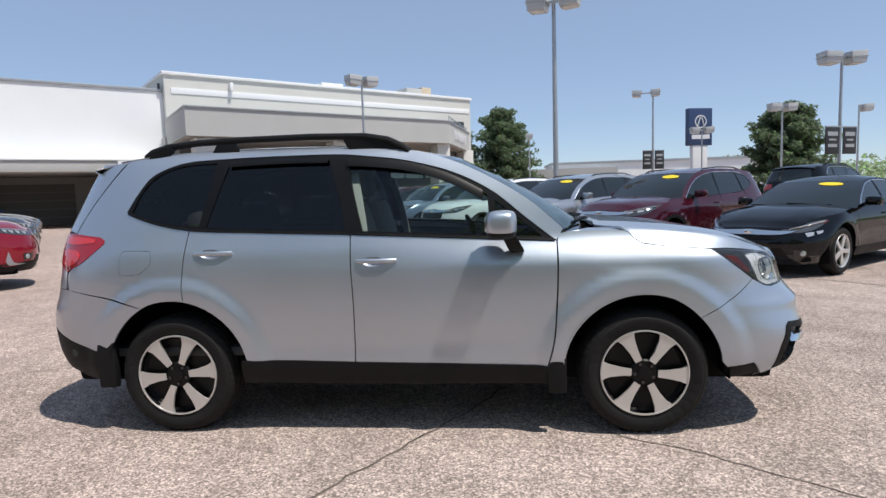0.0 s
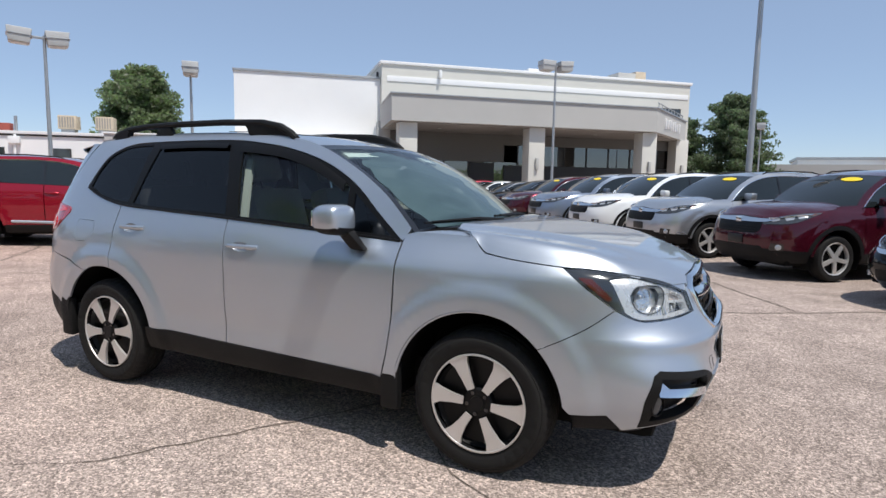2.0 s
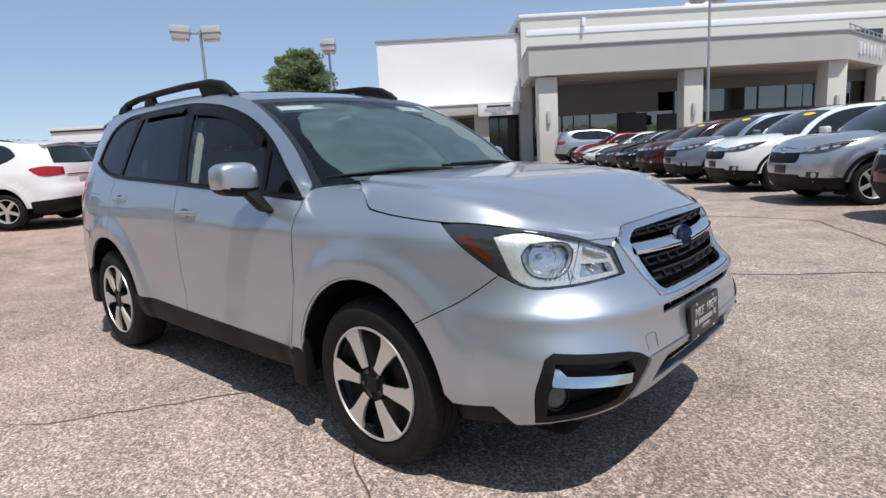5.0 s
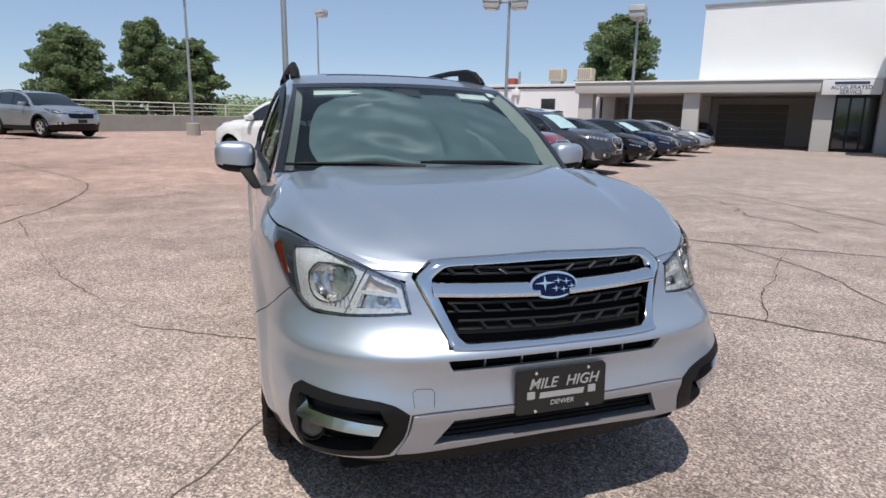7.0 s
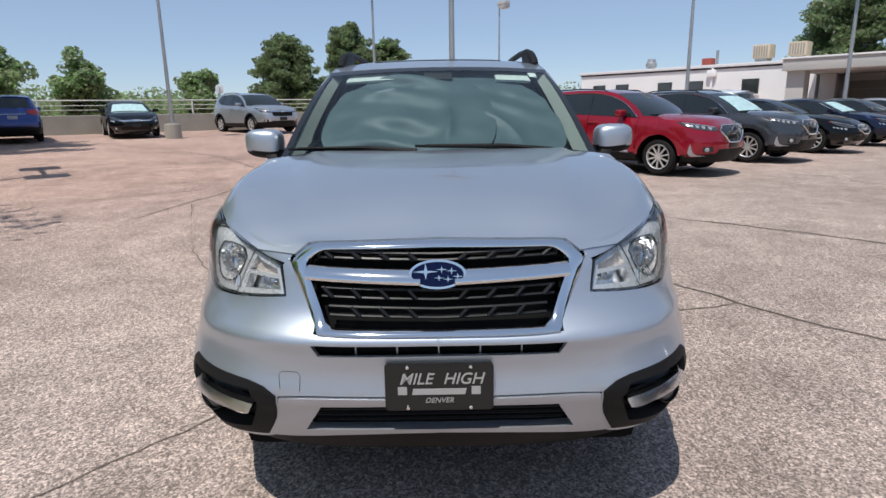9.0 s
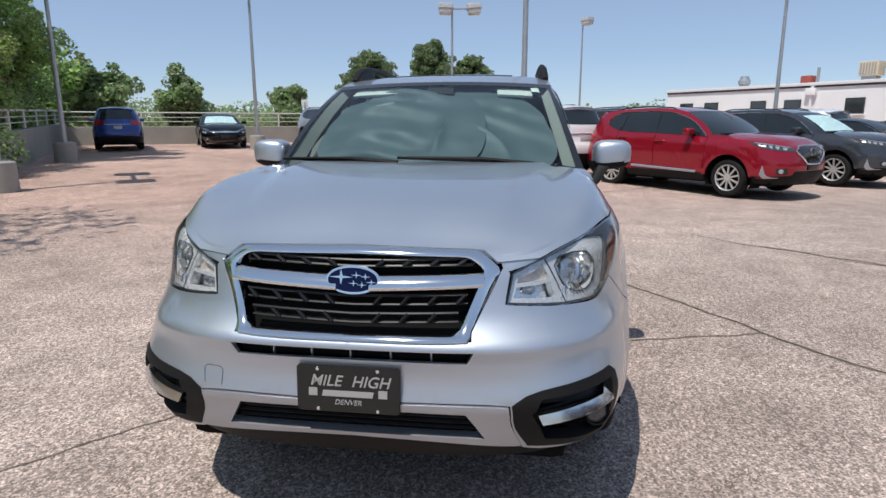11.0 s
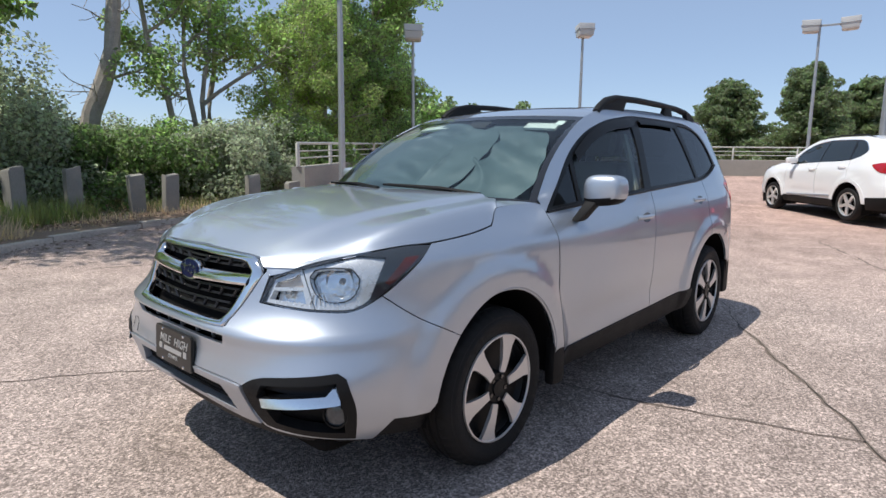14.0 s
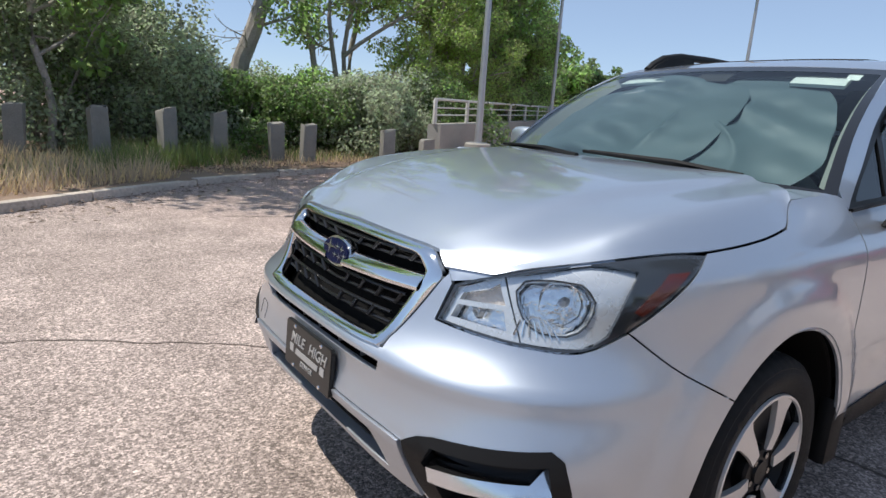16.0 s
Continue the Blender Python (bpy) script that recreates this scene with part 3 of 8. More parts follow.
    part("bulkhead", site_box((8.8, 0.05, 3.95), (22.6, 0.4, 5.2)), M_BULKHEAD, b)
    part("dark_band", site_box((8.8, -0.03, 1.35), (22.6, 0.3, 2.55)), M_FRAME, b)
    part("plinth", site_box((0.6, -0.1, 0), (22.6, 0.3, 0.28)), M_CONCRETE, b)
    part("shop_counter", site_box((2.0, 5.0, 0), (7.0, 5.8, 1.1), 0.02), M_SIGN_WHITE, b)
    for k in range(12):
        s = 0.65 + k * 1.83
        part("mullion", site_box((s, 0.02, 0.28), (s + 0.09, 0.2, 3.95 if s > 8.8 else 2.75)), M_FRAME, b)
        p = part("glass_pane", site_box((s + 0.09, 0.08, 0.28), (s + 1.83, 0.10, 3.95 if s > 8.8 else 2.75)), M_SHOWROOM, b)
        p.visible_shadow = False
    part("door_leaf", site_box((6.3, -0.02, 0.2), (8.0, 0.06, 2.7)), M_FRAME, b)
    # roof units
    for s, y, w, d, h, m in ((11.0, 1.2, 1.7, 1.4, 0.50, M_WHITE_WALL), (18.4, 1.2, 1.5, 1.5, 0.70, M_STUCCO_GREY), (19.9, 1.2, 0.9, 1.2, 0.85, M_BEIGE)):
        u = part("roof_unit", site_box((s, y, 9.1), (s + w, y + d, 9.1 + h), 0.03), m, b)
    return b


def service_wing():
    b = thing("service_wing", "plain white windowless wall above a low concrete service canopy", "building")
    part("wall", site_box((-9.25, 0.5, 3.4), (-0.02, 18, 8.05)), M_WHITE_WALL, b)
    part("coping", site_box((-9.32, 0.42, 8.0), (-0.02, 18.1, 8.16), 0.02), M_METAL, b)
    part("back_wall", site_box((-16.2, 7.0, 0), (-0.02, 7.4, 3.4)), M_STUCCO_GREY, b)
    fas = part("canopy", site_box((-16.3, -1.0, 3.13), (-0.3, 7.0, 3.75), 0.02), M_STUCCO_GREY, b)
    part("canopy_cap", site_box((-16.4, -1.08, 3.75), (-0.25, 7.0, 3.84), 0.01), M_WHITE_WALL, fas)
    for s, y in ((-16.15, -0.6), (-9.85, -0.6), (-3.2, -0.6), (-16.15, 5.2), (-9.85, 5.2)):
        part("pier", site_box((s, y, 0), (s + 0.9, y + 0.9, 3.14), 0.02), M_STUCCO_GREY, b)
    for s in (-14.9, -8.6):
        d = part("garage_door", site_box((s, 6.86, 0), (s + 4.2, 6.98, 2.7)), M_DOOR, b)
        for k in range(1, 5):
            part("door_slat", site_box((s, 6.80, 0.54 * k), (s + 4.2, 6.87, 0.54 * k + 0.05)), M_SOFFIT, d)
    # glazed entrance beside the pier
    ent = part("entrance", site_box((-2.2, 1.2, 0), (-0.2, 1.4, 3.1)), M_FRAME, b)
    for k in range(3):
        part("pane", site_box((-2.1 + 0.65 * k, 1.12, 0.15), (-1.55 + 0.65 * k, 1.18, 2.9)), M_WINDOW, ent)
    sign = part("sign", site_box((-3.0, -1.16, 2.98), (-0.42, -1.02, 3.72), 0.01), M_SIGN_WHITE, b, "white sign with dark lettering")
    face = SITE @ Matrix.Translation((-1.71, -1.17, 3.35)) @ Matrix.Rotation(radians(90), 4, "X")
    part("word_bar", box((-0.75, 0.15, -0.002), (0.75, 0.28, 0.004), 0, face), M_SIGN_BLUE, sign)
    lettering("sign_words", "ACCELERATED", 0.27, face @ Matrix.Translation((0, -0.02, 0.004)), M_SIGN_BLUE, sign)
    lettering("sign_words", "SERVICE", 0.27, face @ Matrix.Translation((0, -0.25, 0.004)), M_SIGN_BLUE, sign)
    return b


def workshop():
    b = thing("workshop", "low white workshop with small dark windows and roof units", "building")
    part("wall", site_box((-34.0, 5.4, 0), (-16.42, 18, 3.95)), M_WHITE_WALL, b)
    part("coping", site_box((-34.15, 5.25, 3.92), (-16.42, 18.1, 4.12), 0.02), M_SIGN_WHITE, b)
    # dark strip on the wall, standing in for shade below the coping
    part("painted_eaves_shade", site_box((-34.02, 5.36, 3.80), (-16.42, 5.41, 3.92)), M_FRAME, b)
    for s in (-32.75, -30.65, -27.05, -24.7, -20.9):
        w = part("window", site_box((s, 5.32, 2.05), (s + 1.1, 5.42, 3.05)), M_FRAME, b)
        part("pane", site_box((s + 0.07, 5.30, 2.12), (s + 1.03, 5.33, 2.98)), M_WINDOW, w)
        part("sill", site_box((s - 0.08, 5.24, 1.97), (s + 1.18, 5.40, 2.05)), M_WHITE_WALL, w)
    part("downpipe", tube([SITE @ Vector((-22.95, 5.3, 3.9)), SITE @ Vector((-23.05, 5.3, 1.0))], 0.09, 8), M_WHITE_WALL, b)
    part("hopper", site_box((-23.3, 5.1, 3.3), (-22.65, 5.4, 3.75), 0.03), M_WHITE_WALL, b)
    for s, y in ((-20.85, 6.5), (-18.6, 6.5)):
        u = part("cooler", site_box((s, y, 4.42), (s + 1.1, y + 1.1, 5.32), 0.05), M_BEIGE, b, "beige louvred roof cooler")
        for k in range(6):
            part("louvre", site_box((s + 0.09 + 0.16 * k, y - 0.03, 4.52), (s + 0.17 + 0.16 * k, y + 0.02, 5.22)), M_SOFFIT, u)
        part("stand", site_box((s + 0.15, y + 0.15, 4.1), (s + 0.95, y + 0.95, 4.42)), M_METAL, u)
    part("red_unit", site_box((-24.35, 6.5, 4.1), (-23.65, 7.2, 4.68), 0.04), M_REDBOX, b)
    part("flue", tube([SITE @ Vector((-23.45, 7, 4.1)), SITE @ Vector((-23.45, 7, 5.2))], 0.1, 8), M_METAL, b)
    part("turbine_vent", (lambda m: (m.transform(SITE @ Matrix.Translation((-28.6, 7.0, 4.1)) @ Matrix.Scale(0.7, 4)), m)[1])(lathe([(0.5, 0), (0.5, 0.35), (0.62, 0.4), (0.62, 0.75), (0.5, 0.85), (0.42, 1.2), (0.001, 1.25)], 18, "z")), M_METAL, b)
    return b


showroom()
service_wing()
workshop()


# ---- lamps, signs ----
def lamp_post(x, y, top, heads, pedestal=True, spin=0.0, thick=0.075, long_arm=0.26):
    g = rise(x, y)
    t = thing("lot_lamp", "grey steel lot lamp with box heads on a concrete base" if pedestal else "grey steel lot lamp with box heads", "lamp post", "lot lamps", Matrix.Translation((x, y, g)))
    h = top - g
    if pedestal:
        bm = lathe([(0.001, 0.56), (0.27, 0.56), (0.30, 0.53), (0.31, -0.1)], 24, "z")
        part("pedestal", bm, M_CONCRETE, t, "round concrete base")
    z0 = 0.54 if pedestal else 0
    part("pole", tube([(0, 0, z0), (0, 0, h * 0.5), (0, 0, h)], [thick, thick * 0.85, thick * 0.65], 12), M_METAL, t)
    part("base_flange", box((-0.15, -0.15, z0), (0.15, 0.15, z0 + 0.04), 0.01), M_METAL, t)
    for a in heads:
        a, reach = a if isinstance(a, tuple) else (a, long_arm)
        m = Matrix.Rotation(radians(a + spin), 4, "Z")
        part("arm", box((-0.03, -0.04, h - 0.12), (max(reach, 0.1), 0.04, h - 0.04), 0.01, m), M_METAL, t)
        tip = m @ Matrix.Translation((reach, 0, h - 0.08)) @ Matrix.Rotation(radians(-3), 4, "Y")
        bm = box((-0.08, -0.32, -0.25), (0.62, 0.32, 0.21), 0.03)
        for v in bm.verts:
            if v.co.z < -0.1:
                v.co.x, v.co.y = 0.27 + (v.co.x - 0.27) * 0.84, v.co.y * 0.88
        bm.transform(tip)
        hd = part("lamp_head", bm, M_LAMP_BOX, t)
        part("lens", box((0.04, -0.23, -0.275), (0.51, 0.23, -0.248), 0.01, tip), M_LAMP_LENS, hd)
        part("door_seam", box((-0.085, -0.325, -0.02), (0.625, 0.325, -0.002), 0.002, tip), M_METAL, hd)
    return t


lamp_post(-18.78, 9.07, 5.95, ((242, 0.42), (62, 0.10)))
lamp_post(-18.54, 14.79, 5.9, ((-42, 0.0), (138, 0.0)))
lamp_post(-26.54, -3.25, 7.0, ((100, 0.80), (280, 0.05)))
lamp_post(-19.29, -10.28, 6.5, ((45, 0.0),))
lamp_post(-12.2, -13.0, 5.65, ((45, 0.0),))
lamp_post(-41.0, 4.21, 8.55, ((45, 0.12),))
lamp_post(-16.15, 0.37, 9.6, (0, 180), spin=30, thick=0.10)
lamp_post(-5.8, -9.05, 5.7, ((217, 1.15), (37, 0.0)), thick=0.085)
lamp_post(2.56, 16.4, 7.55, (0, 180), spin=-20, thick=0.095)
lamp_post(12.06, 41.27, 8.15, ((168, 0.85), (-12, -0.1)), thick=0.09)
lamp_post(14.25, 21.3, 6.2, (0, 180), spin=10)
lamp_post(-5.99, 25.53, 7.05, (0, 180), spin=42, long_arm=0.2)
lamp_post(3.6, 51.0, 6.2, ((-90, 0.0),))
lamp_post(18.7, 36.0, 6.1, (0, 180), spin=10)
lamp_post(25.0, 39.0, 6.2, (0,), spin=10)
lamp_post(16.6, 44.5, 5.6, (0, 180), spin=0, pedestal=False)


def banner_pair(x, y, z0, z1, w, aim):
    t = thing("banner_pair", "pair of black pole banners with white writing", "banner", at=Matrix.Translation((x, y, 0)) @ Matrix.Rotation(radians(aim), 4, "Z"))
    for s in (-1, 1):
        b = part("banner", box((0.12 if s > 0 else -0.12 - w, -0.02, z0), (0.12 + w if s > 0 else -0.12, 0.02, z1), 0.005), M_SIGN_BLACK, t)
        for k, (ww, hh) in enumerate(((0.72, 0.16), (0.5, 0.07), (0.66, 0.12))):
            c = s * (0.12 + w / 2)
            z = z1 - (z1 - z0) * (0.24 + 0.22 * k)
            part("word_bar", box((c - w * ww / 2, -0.028, z - hh / 2), (c + w * ww / 2, -0.02, z + hh / 2)), M_LETTER, b)
    part("bracket", box((-0.12 - w, -0.03, z1), (0.12 + w, 0.03, z1 + 0.05)), M_METAL, t)


banner_pair(12.06, 41.15, 2.55, 3.88, 0.72, 15)
banner_pair(14.25, 21.2, 2.35, 3.40, 0.80, 28)


def pylon(x, y, aim):
    t = thing("pylon_sign", "tall dealer pylon with a dark blue sign panel", "sign", at=Matrix.Translation((x, y, 0)) @ Matrix.Rotation(radians(aim), 4, "Z"))
    part("mast", box((-0.7, -0.25, 0), (0.7, 0.25, 5.0), 0.02), M_SIGN_WHITE, t)
    pan = part("sign_panel", box((-1.1, -0.3, 4.7), (1.1, 0.3, 7.9), 0.03), M_SIGN_BLUE, t)
    ring = lathe([(0.55, -0.33), (0.55, -0.30), (0.47, -0.30), (0.47, -0.33), (0.55, -0.33)], 32)
    ring.transform(Matrix.Translation((0, 0, 6.75)))
    part("emblem", ring, M_SIGN_WHITE, pan)
    for s in (-1, 1):
        part("emblem_bar", tube([(s * 0.30, -0.33, 6.4), (s * 0.05, -0.33, 7.15)], 0.05, 6), M_SIGN_WHITE, pan)
    part("word_bar", box((-0.85, -0.33, 5.25), (0.85, -0.30, 5.62)), M_SIGN_WHITE, pan)


pylon(18.3, 50.5, 15)


# ---- retaining walls with rails ----
def parapet(a, b, wall_h, rail_h, label, step=2.4, thick=0.3):
    a, b = Vector(a), Vector(b)
    n = max(1, round((b - a).length / step))
    t = thing("parapet", label, "wall", at=None)
    way = (b - a).normalized()
    side = Vector((-way.y, way.x))
    zs = [rise(*(a + (b - a) * k / n)) for k in range(n + 1)]
    pts = [a + (b - a) * k / n for k in range(n + 1)]
    rows = []
    for s, up in ((-thick / 2, -0.3), (-thick / 2, wall_h - 0.02), (-thick / 2 + 0.02, wall_h), (thick / 2 - 0.02, wall_h), (thick / 2, wall_h - 0.02), (thick / 2, -0.3)):
        rows.append([(*(p + side * s), z + up) for p, z in zip(pts, zs)])
    bm = bmesh.new()
    v, f = sheet(rows)
    vs = [bm.verts.new(q) for q in v]
    for q in f:
        bm.faces.new([vs[i] for i in q])
    m = n + 1
    bm.faces.new([vs[i * m] for i in range(6)])
    bm.faces.new([vs[i * m + n] for i in range(6)][::-1])
    bmesh.ops.recalc_face_normals(bm, faces=bm.faces)
    part("concrete_wall", bm, M_CONCRETE, t)
    for p, z in zip(pts, zs):
        part("rail_post", box((p.x - 0.035, p.y - 0.035, z + wall_h), (p.x + 0.035, p.y + 0.035, z + wall_h + rail_h), 0.006), M_RAIL, t)
    for k, r in ((1.0, 0.035), (0.66, 0.018), (0.36, 0.018)):
        part("rail", tube([(p.x, p.y, z + wall_h + rail_h * k) for p, z in zip(pts, zs)], r, 6), M_RAIL, t)
    return t


parapet((-4.55, -9.05), (-19.6, -19.2), 0.95, 0.52, "concrete retaining wall with a painted pipe rail")
parapet((-19.6, -19.2), (-43.5, 12.8), 0.80, 0.62, "long concrete parapet with a pale pipe rail", 3.0)

# ---- verge with kerb and bollard posts ----
kerb_line = flow([(6.5, -3.6), (4.3, -5.0), (3.03, -5.9), (2.34, -6.46), (1.42, -7.10), (-0.07, -8.08), (-1.35, -8.55), (-2.5, -8.85), (-4.3, -9.0)], 0.3, False)
rows = [[(p.x, p.y, rise(p.x, p.y) + 0.10 + 0.02 * noise.noise(Vector((p.x, p.y, 0)))) for p in kerb_line]]
for far in (0.6, 1.3, 2.2, 3.2, 5, 8, 14, 30):
    rows.append([(p.x * (1 + far * 0.02) - 0.35 * far * 0.3, p.y - far, rise(p.x, p.y) + 0.10 + 0.05 * noise.noise(Vector((p.x * 0.8, p.y + far, 2)))) for p in kerb_line])
tagged(part("verge", (lambda d: (d[0], [q[::-1] for q in d[1]]))(sheet(rows)), M_DIRT), "dry reddish soil verge with weeds", "verge", kind="structure")
prev = None
for i in range(0, len(kerb_line) - 6, 6):
    a, b = kerb_line[i], kerb_line[min(i + 6, len(kerb_line) - 1)]
    way = (b - a).normalized()
    m = Matrix.Translation((a.x, a.y, rise(a.x, a.y))) @ Matrix.Rotation(math.atan2(way.y, way.x), 4, "Z")
    tagged(part("kerb", box((0.006, -0.02, -0.1), ((b - a).length - 0.006, 0.13, 0.112), 0.025, m), M_KERB), "worn pale concrete kerb stone along the verge", "kerb", "kerb stones", kind="structure")

rnd = random.Random(5)
for k, (x, y, tall) in enumerate(((5.3, -9.6, 0.9), (4.0, -9.9, 0.9), (2.79, -10.1, 0.92), (1.62, -10.0, 0.92), (0.51, -10.2, 0.94), (-0.40, -10.25, 0.94), (-1.42, -9.95, 0.74), (-1.98, -9.75, 0.76), (-3.44, -9.10, 0.70), (-4.20, -8.78, 0.55))):
    bm = box((-0.14, -0.11, -0.2), (0.14, 0.11, tall + 0.05 * rnd.random()), 0.03)
    for v in bm.verts:
        n = noise.noise_vector(v.co * 5 + Vector((k * 3.1, 0, 0)))
        v.co += n * 0.022
        if v.co.z > tall - 0.1:
            v.co.z -= 0.09 * rnd.random() * (v.co.x > 0)
    bm.transform(Matrix.Translation((x, y, rise(x, y) + 0.08)) @ Matrix.Rotation(rnd.uniform(-0.35, 0.35), 4, "Z") @ Matrix.Rotation(rnd.uniform(-0.07, 0.07), 4, "X") @ Matrix.Rotation(rnd.uniform(-0.06, 0.06), 4, "Y"))
    tagged(part("fence_post", bm, M_POST), "weathered grey wooden bollard post at the edge of the scrub", "post", "bollard posts")

# distant low warehouse
w = thing("warehouse", "long low pale warehouse far off", "building")
part("wall", box((9, 88, 0), (44, 100, 5.0)), M_WHITE_WALL, w)
part("roof_edge", box((8.8, 87.8, 4.9), (44.2, 100.2, 5.25)), M_METAL, w)
part("annexe", box((4.5, 84, 0), (18, 92, 4.2)), M_STUCCO_GREY, w)

# small sign on a post behind the parapet
sp = thing("sign_post", "thin steel post with a small pale sign by the parapet", "sign", at=Matrix.Translation((-27.2, -11.2, rise(-27.2, -11.2))))
part("pole", tube([(0, 0, -0.1), (0, 0, 2.05)], 0.035, 8), M_METAL, sp)
part("sign_panel", box((-0.02, -0.17, 1.75), (0.02, 0.17, 2.15), 0.01, Matrix.Rotation(radians(25), 4, "Z")), M_SIGN_WHITE, sp)

# ---- the silver crossover ----
WIDTH = Curve((0.20, 0.80), (0.30, 0.845), (0.42, 0.872), (0.55, 0.876), (0.70, 0.880), (0.85, 0.880), (0.95, 0.874), (1.04, 0.858), (1.12, 0.83), (1.25, 0.785), (1.4, 0.727), (1.52, 0.672), (1.60, 0.622), (1.66, 0.56))
NOSE = Curve((0.20, 2.14), (0.30, 2.215), (0.40, 2.262), (0.47, 2.284), (0.53, 2.305), (0.555, 2.299), (0.60, 2.292), (0.66, 2.300), (0.692, 2.311), (0.706, 2.306), (0.72, 2.292), (0.76, 2.262), (0.82, 2.235), (0.90, 2.205), (0.96, 2.17), (1.02, 2.07), (1.1, 1.9))
TAIL = Curve((0.25, -2.14), (0.40, -2.25), (0.55, -2.29), (0.70, -2.29), (0.80, -2.25), (0.95, -2.22), (1.15, -2.19), (1.35, -2.10), (1.6, -1.99))
SQUARE = Curve((0.25, 3.5), (0.40, 4.3), (0.56, 4.4), (0.66, 3.6), (0.78, 3.05), (0.9, 3.0), (1.1, 2.9))
skin = Skin(WIDTH, NOSE, TAIL, SQUARE, 1.25, -1.25, (1.32, -1.32), 0.445, 0.024)
S, F = skin.S, skin.F
FRONT_AXLE, REAR_AXLE, HUB = 1.32, -1.32, 0.345
BELT = Curve((-1.70, 1.289), (-1.52, 1.235), (-1.215, 1.184), (-0.83, 1.163), (-0.28, 1.138), (0.45, 1.096), (0.86, 1.072))


def wheel(parent, radius, rim_r, width, spokes, face, turn=0.0, black_base=True, hub_cap=M_GLOSS, spoke_mat=M_ALLOY, tread=64):
    """A wheel at its parent's origin, its face towards +y: tyre, rim, spokes, hub."""
    w = width
    r = radius
    side = [(rim_r - 0.004, -w + 0.02), (rim_r + 0.012, -w), (rim_r + (r - rim_r) * 0.5, -w - 0.006), (r - 0.028, -w + 0.006), (r - 0.008, -w + 0.022), (r, -w + 0.05)]
    prof = side[::1] + [(r - 0.001, -w * 0.72), (r - 0.009, -w * 0.70), (r - 0.009, -w * 0.66), (r, -w * 0.64), (r + 0.001, -w * 0.52), (r - 0.009, -w * 0.50), (r - 0.009, -w * 0.46), (r, -w * 0.44), (r, -w * 0.32), (r - 0.009, -w * 0.30), (r - 0.009, -w * 0.26), (r, -w * 0.24)]
    prof += [(r, -0.05), (r - 0.008, -0.022), (r - 0.020, -0.010), (r - 0.030, -0.004), (r - 0.034, -0.0045), (rim_r + (r - rim_r) * 0.62, 0.001), (rim_r + (r - rim_r) * 0.58, 0.003), (rim_r + (r - rim_r) * 0.40, 0.002), (rim_r + 0.014, -0.006), (rim_r - 0.004, -0.018)]
    bm = lathe(prof, tread * 3 if tread == 64 else tread)
    if tread == 64:
        # sipes across the shoulder, and raised marks on the sidewall
        for v in bm.verts:
            far, a = math.hypot(v.co.x, v.co.z), math.atan2(v.co.z, v.co.x) / (2 * math.pi) * 192
            if far > r - 0.024 and -0.052 < v.co.y < -0.006 and round(a) % 4 == 0:
                v.co.x, v.co.z = v.co.x * (1 - 0.0045 / far), v.co.z * (1 - 0.0045 / far)
            t = (far - rim_r) / (r - rim_r)
            if 0.35 < t < 0.6 and v.co.y > -0.01 and (round(a) // 2) % 3 and (round(a) + 192) % 96 < 34:
                v.co.y += 0.0022
    tyre = part("tyre", bm, M_RUBBER, parent, "black rubber tyre with grooved tread")
    rim = part("rim", lathe([(rim_r + 0.002, -0.020), (rim_r + 0.003, -0.010), (rim_r - 0.002, -0.004), (rim_r - 0.006, -0.006), (rim_r - 0.009, -0.022), (rim_r - 0.022, -w * 0.75), (rim_r - 0.02, -w + 0.02)], tread), M_GLOSS if black_base else spoke_mat, parent)
    part("barrel", lathe([(rim_r - 0.015, -0.03), (rim_r - 0.03, -0.07), (rim_r - 0.035, -w * 0.6), (0.09, -w * 0.62), (0.02, -w * 0.62)], 40), M_GLOSS if black_base else spoke_mat, parent)
    part("brake_disc", lathe([(0.15, -0.105), (0.15, -0.095), (0.06, -0.095)], 40), M_DISC, rim)
    if black_base:
        part("rim_lip", lathe([(rim_r + 0.003, -0.010), (rim_r + 0.001, -0.002), (rim_r - 0.006, -0.001), (rim_r - 0.008, -0.008)], tread), spoke_mat, rim, "thin bright machined rim edge")
        part("dish", lathe([(rim_r - 0.016, -0.028), (rim_r - 0.030, -0.052), (0.16, -0.060), (0.07, -0.052)], 48), M_PIT, rim, "black wheel dish")
    part("hub", lathe([(0.075, -0.06), (0.073, -0.024), (0.064, -0.016), (0.036, -0.014), (0.034, -0.006), (0.001, -0.005)], 32), M_PIT if hub_cap is M_GLOSS else hub_cap, parent)
    for k in range(spokes):
        a = turn + 2 * math.pi * k / spokes
        m = Matrix.Rotation(-a, 4, "Y") @ Matrix(((1, 0, 0, 0), (0, 0, -1, 0), (0, 1, 0, 0), (0, 0, 0, 1)))
        i0, i1, w0, w1 = face
        out = [(i0, -w0), (i1 * 0.55, -w0 * 1.15), (i1 * 0.84, -w1 * 0.82), (i1 * 0.985, -w1 * 1.25), (i1 * 1.02, -w1 * 0.5), (i1 * 1.03, 0), (i1 * 1.02, w1 * 0.5), (i1 * 0.985, w1 * 1.1), (i1 * 0.84, w1 * 0.8), (i1 * 0.55, w0 * 1.2), (i0, w0)]
        bm = plate(out, 0.012, 0.030, None, 0.003)
        for v in bm.verts:
            v.co.z = v.co.z - 0.004 - 0.020 * (1 - ease(0.03, i1 * 0.9, v.co.x)) * 0.6
        bm.transform(m)
        bmesh.ops.translate(bm, verts=bm.verts, vec=(0, 0.002, 0))
        for v in bm.verts:
            v.co.y = -abs(v.co.y)
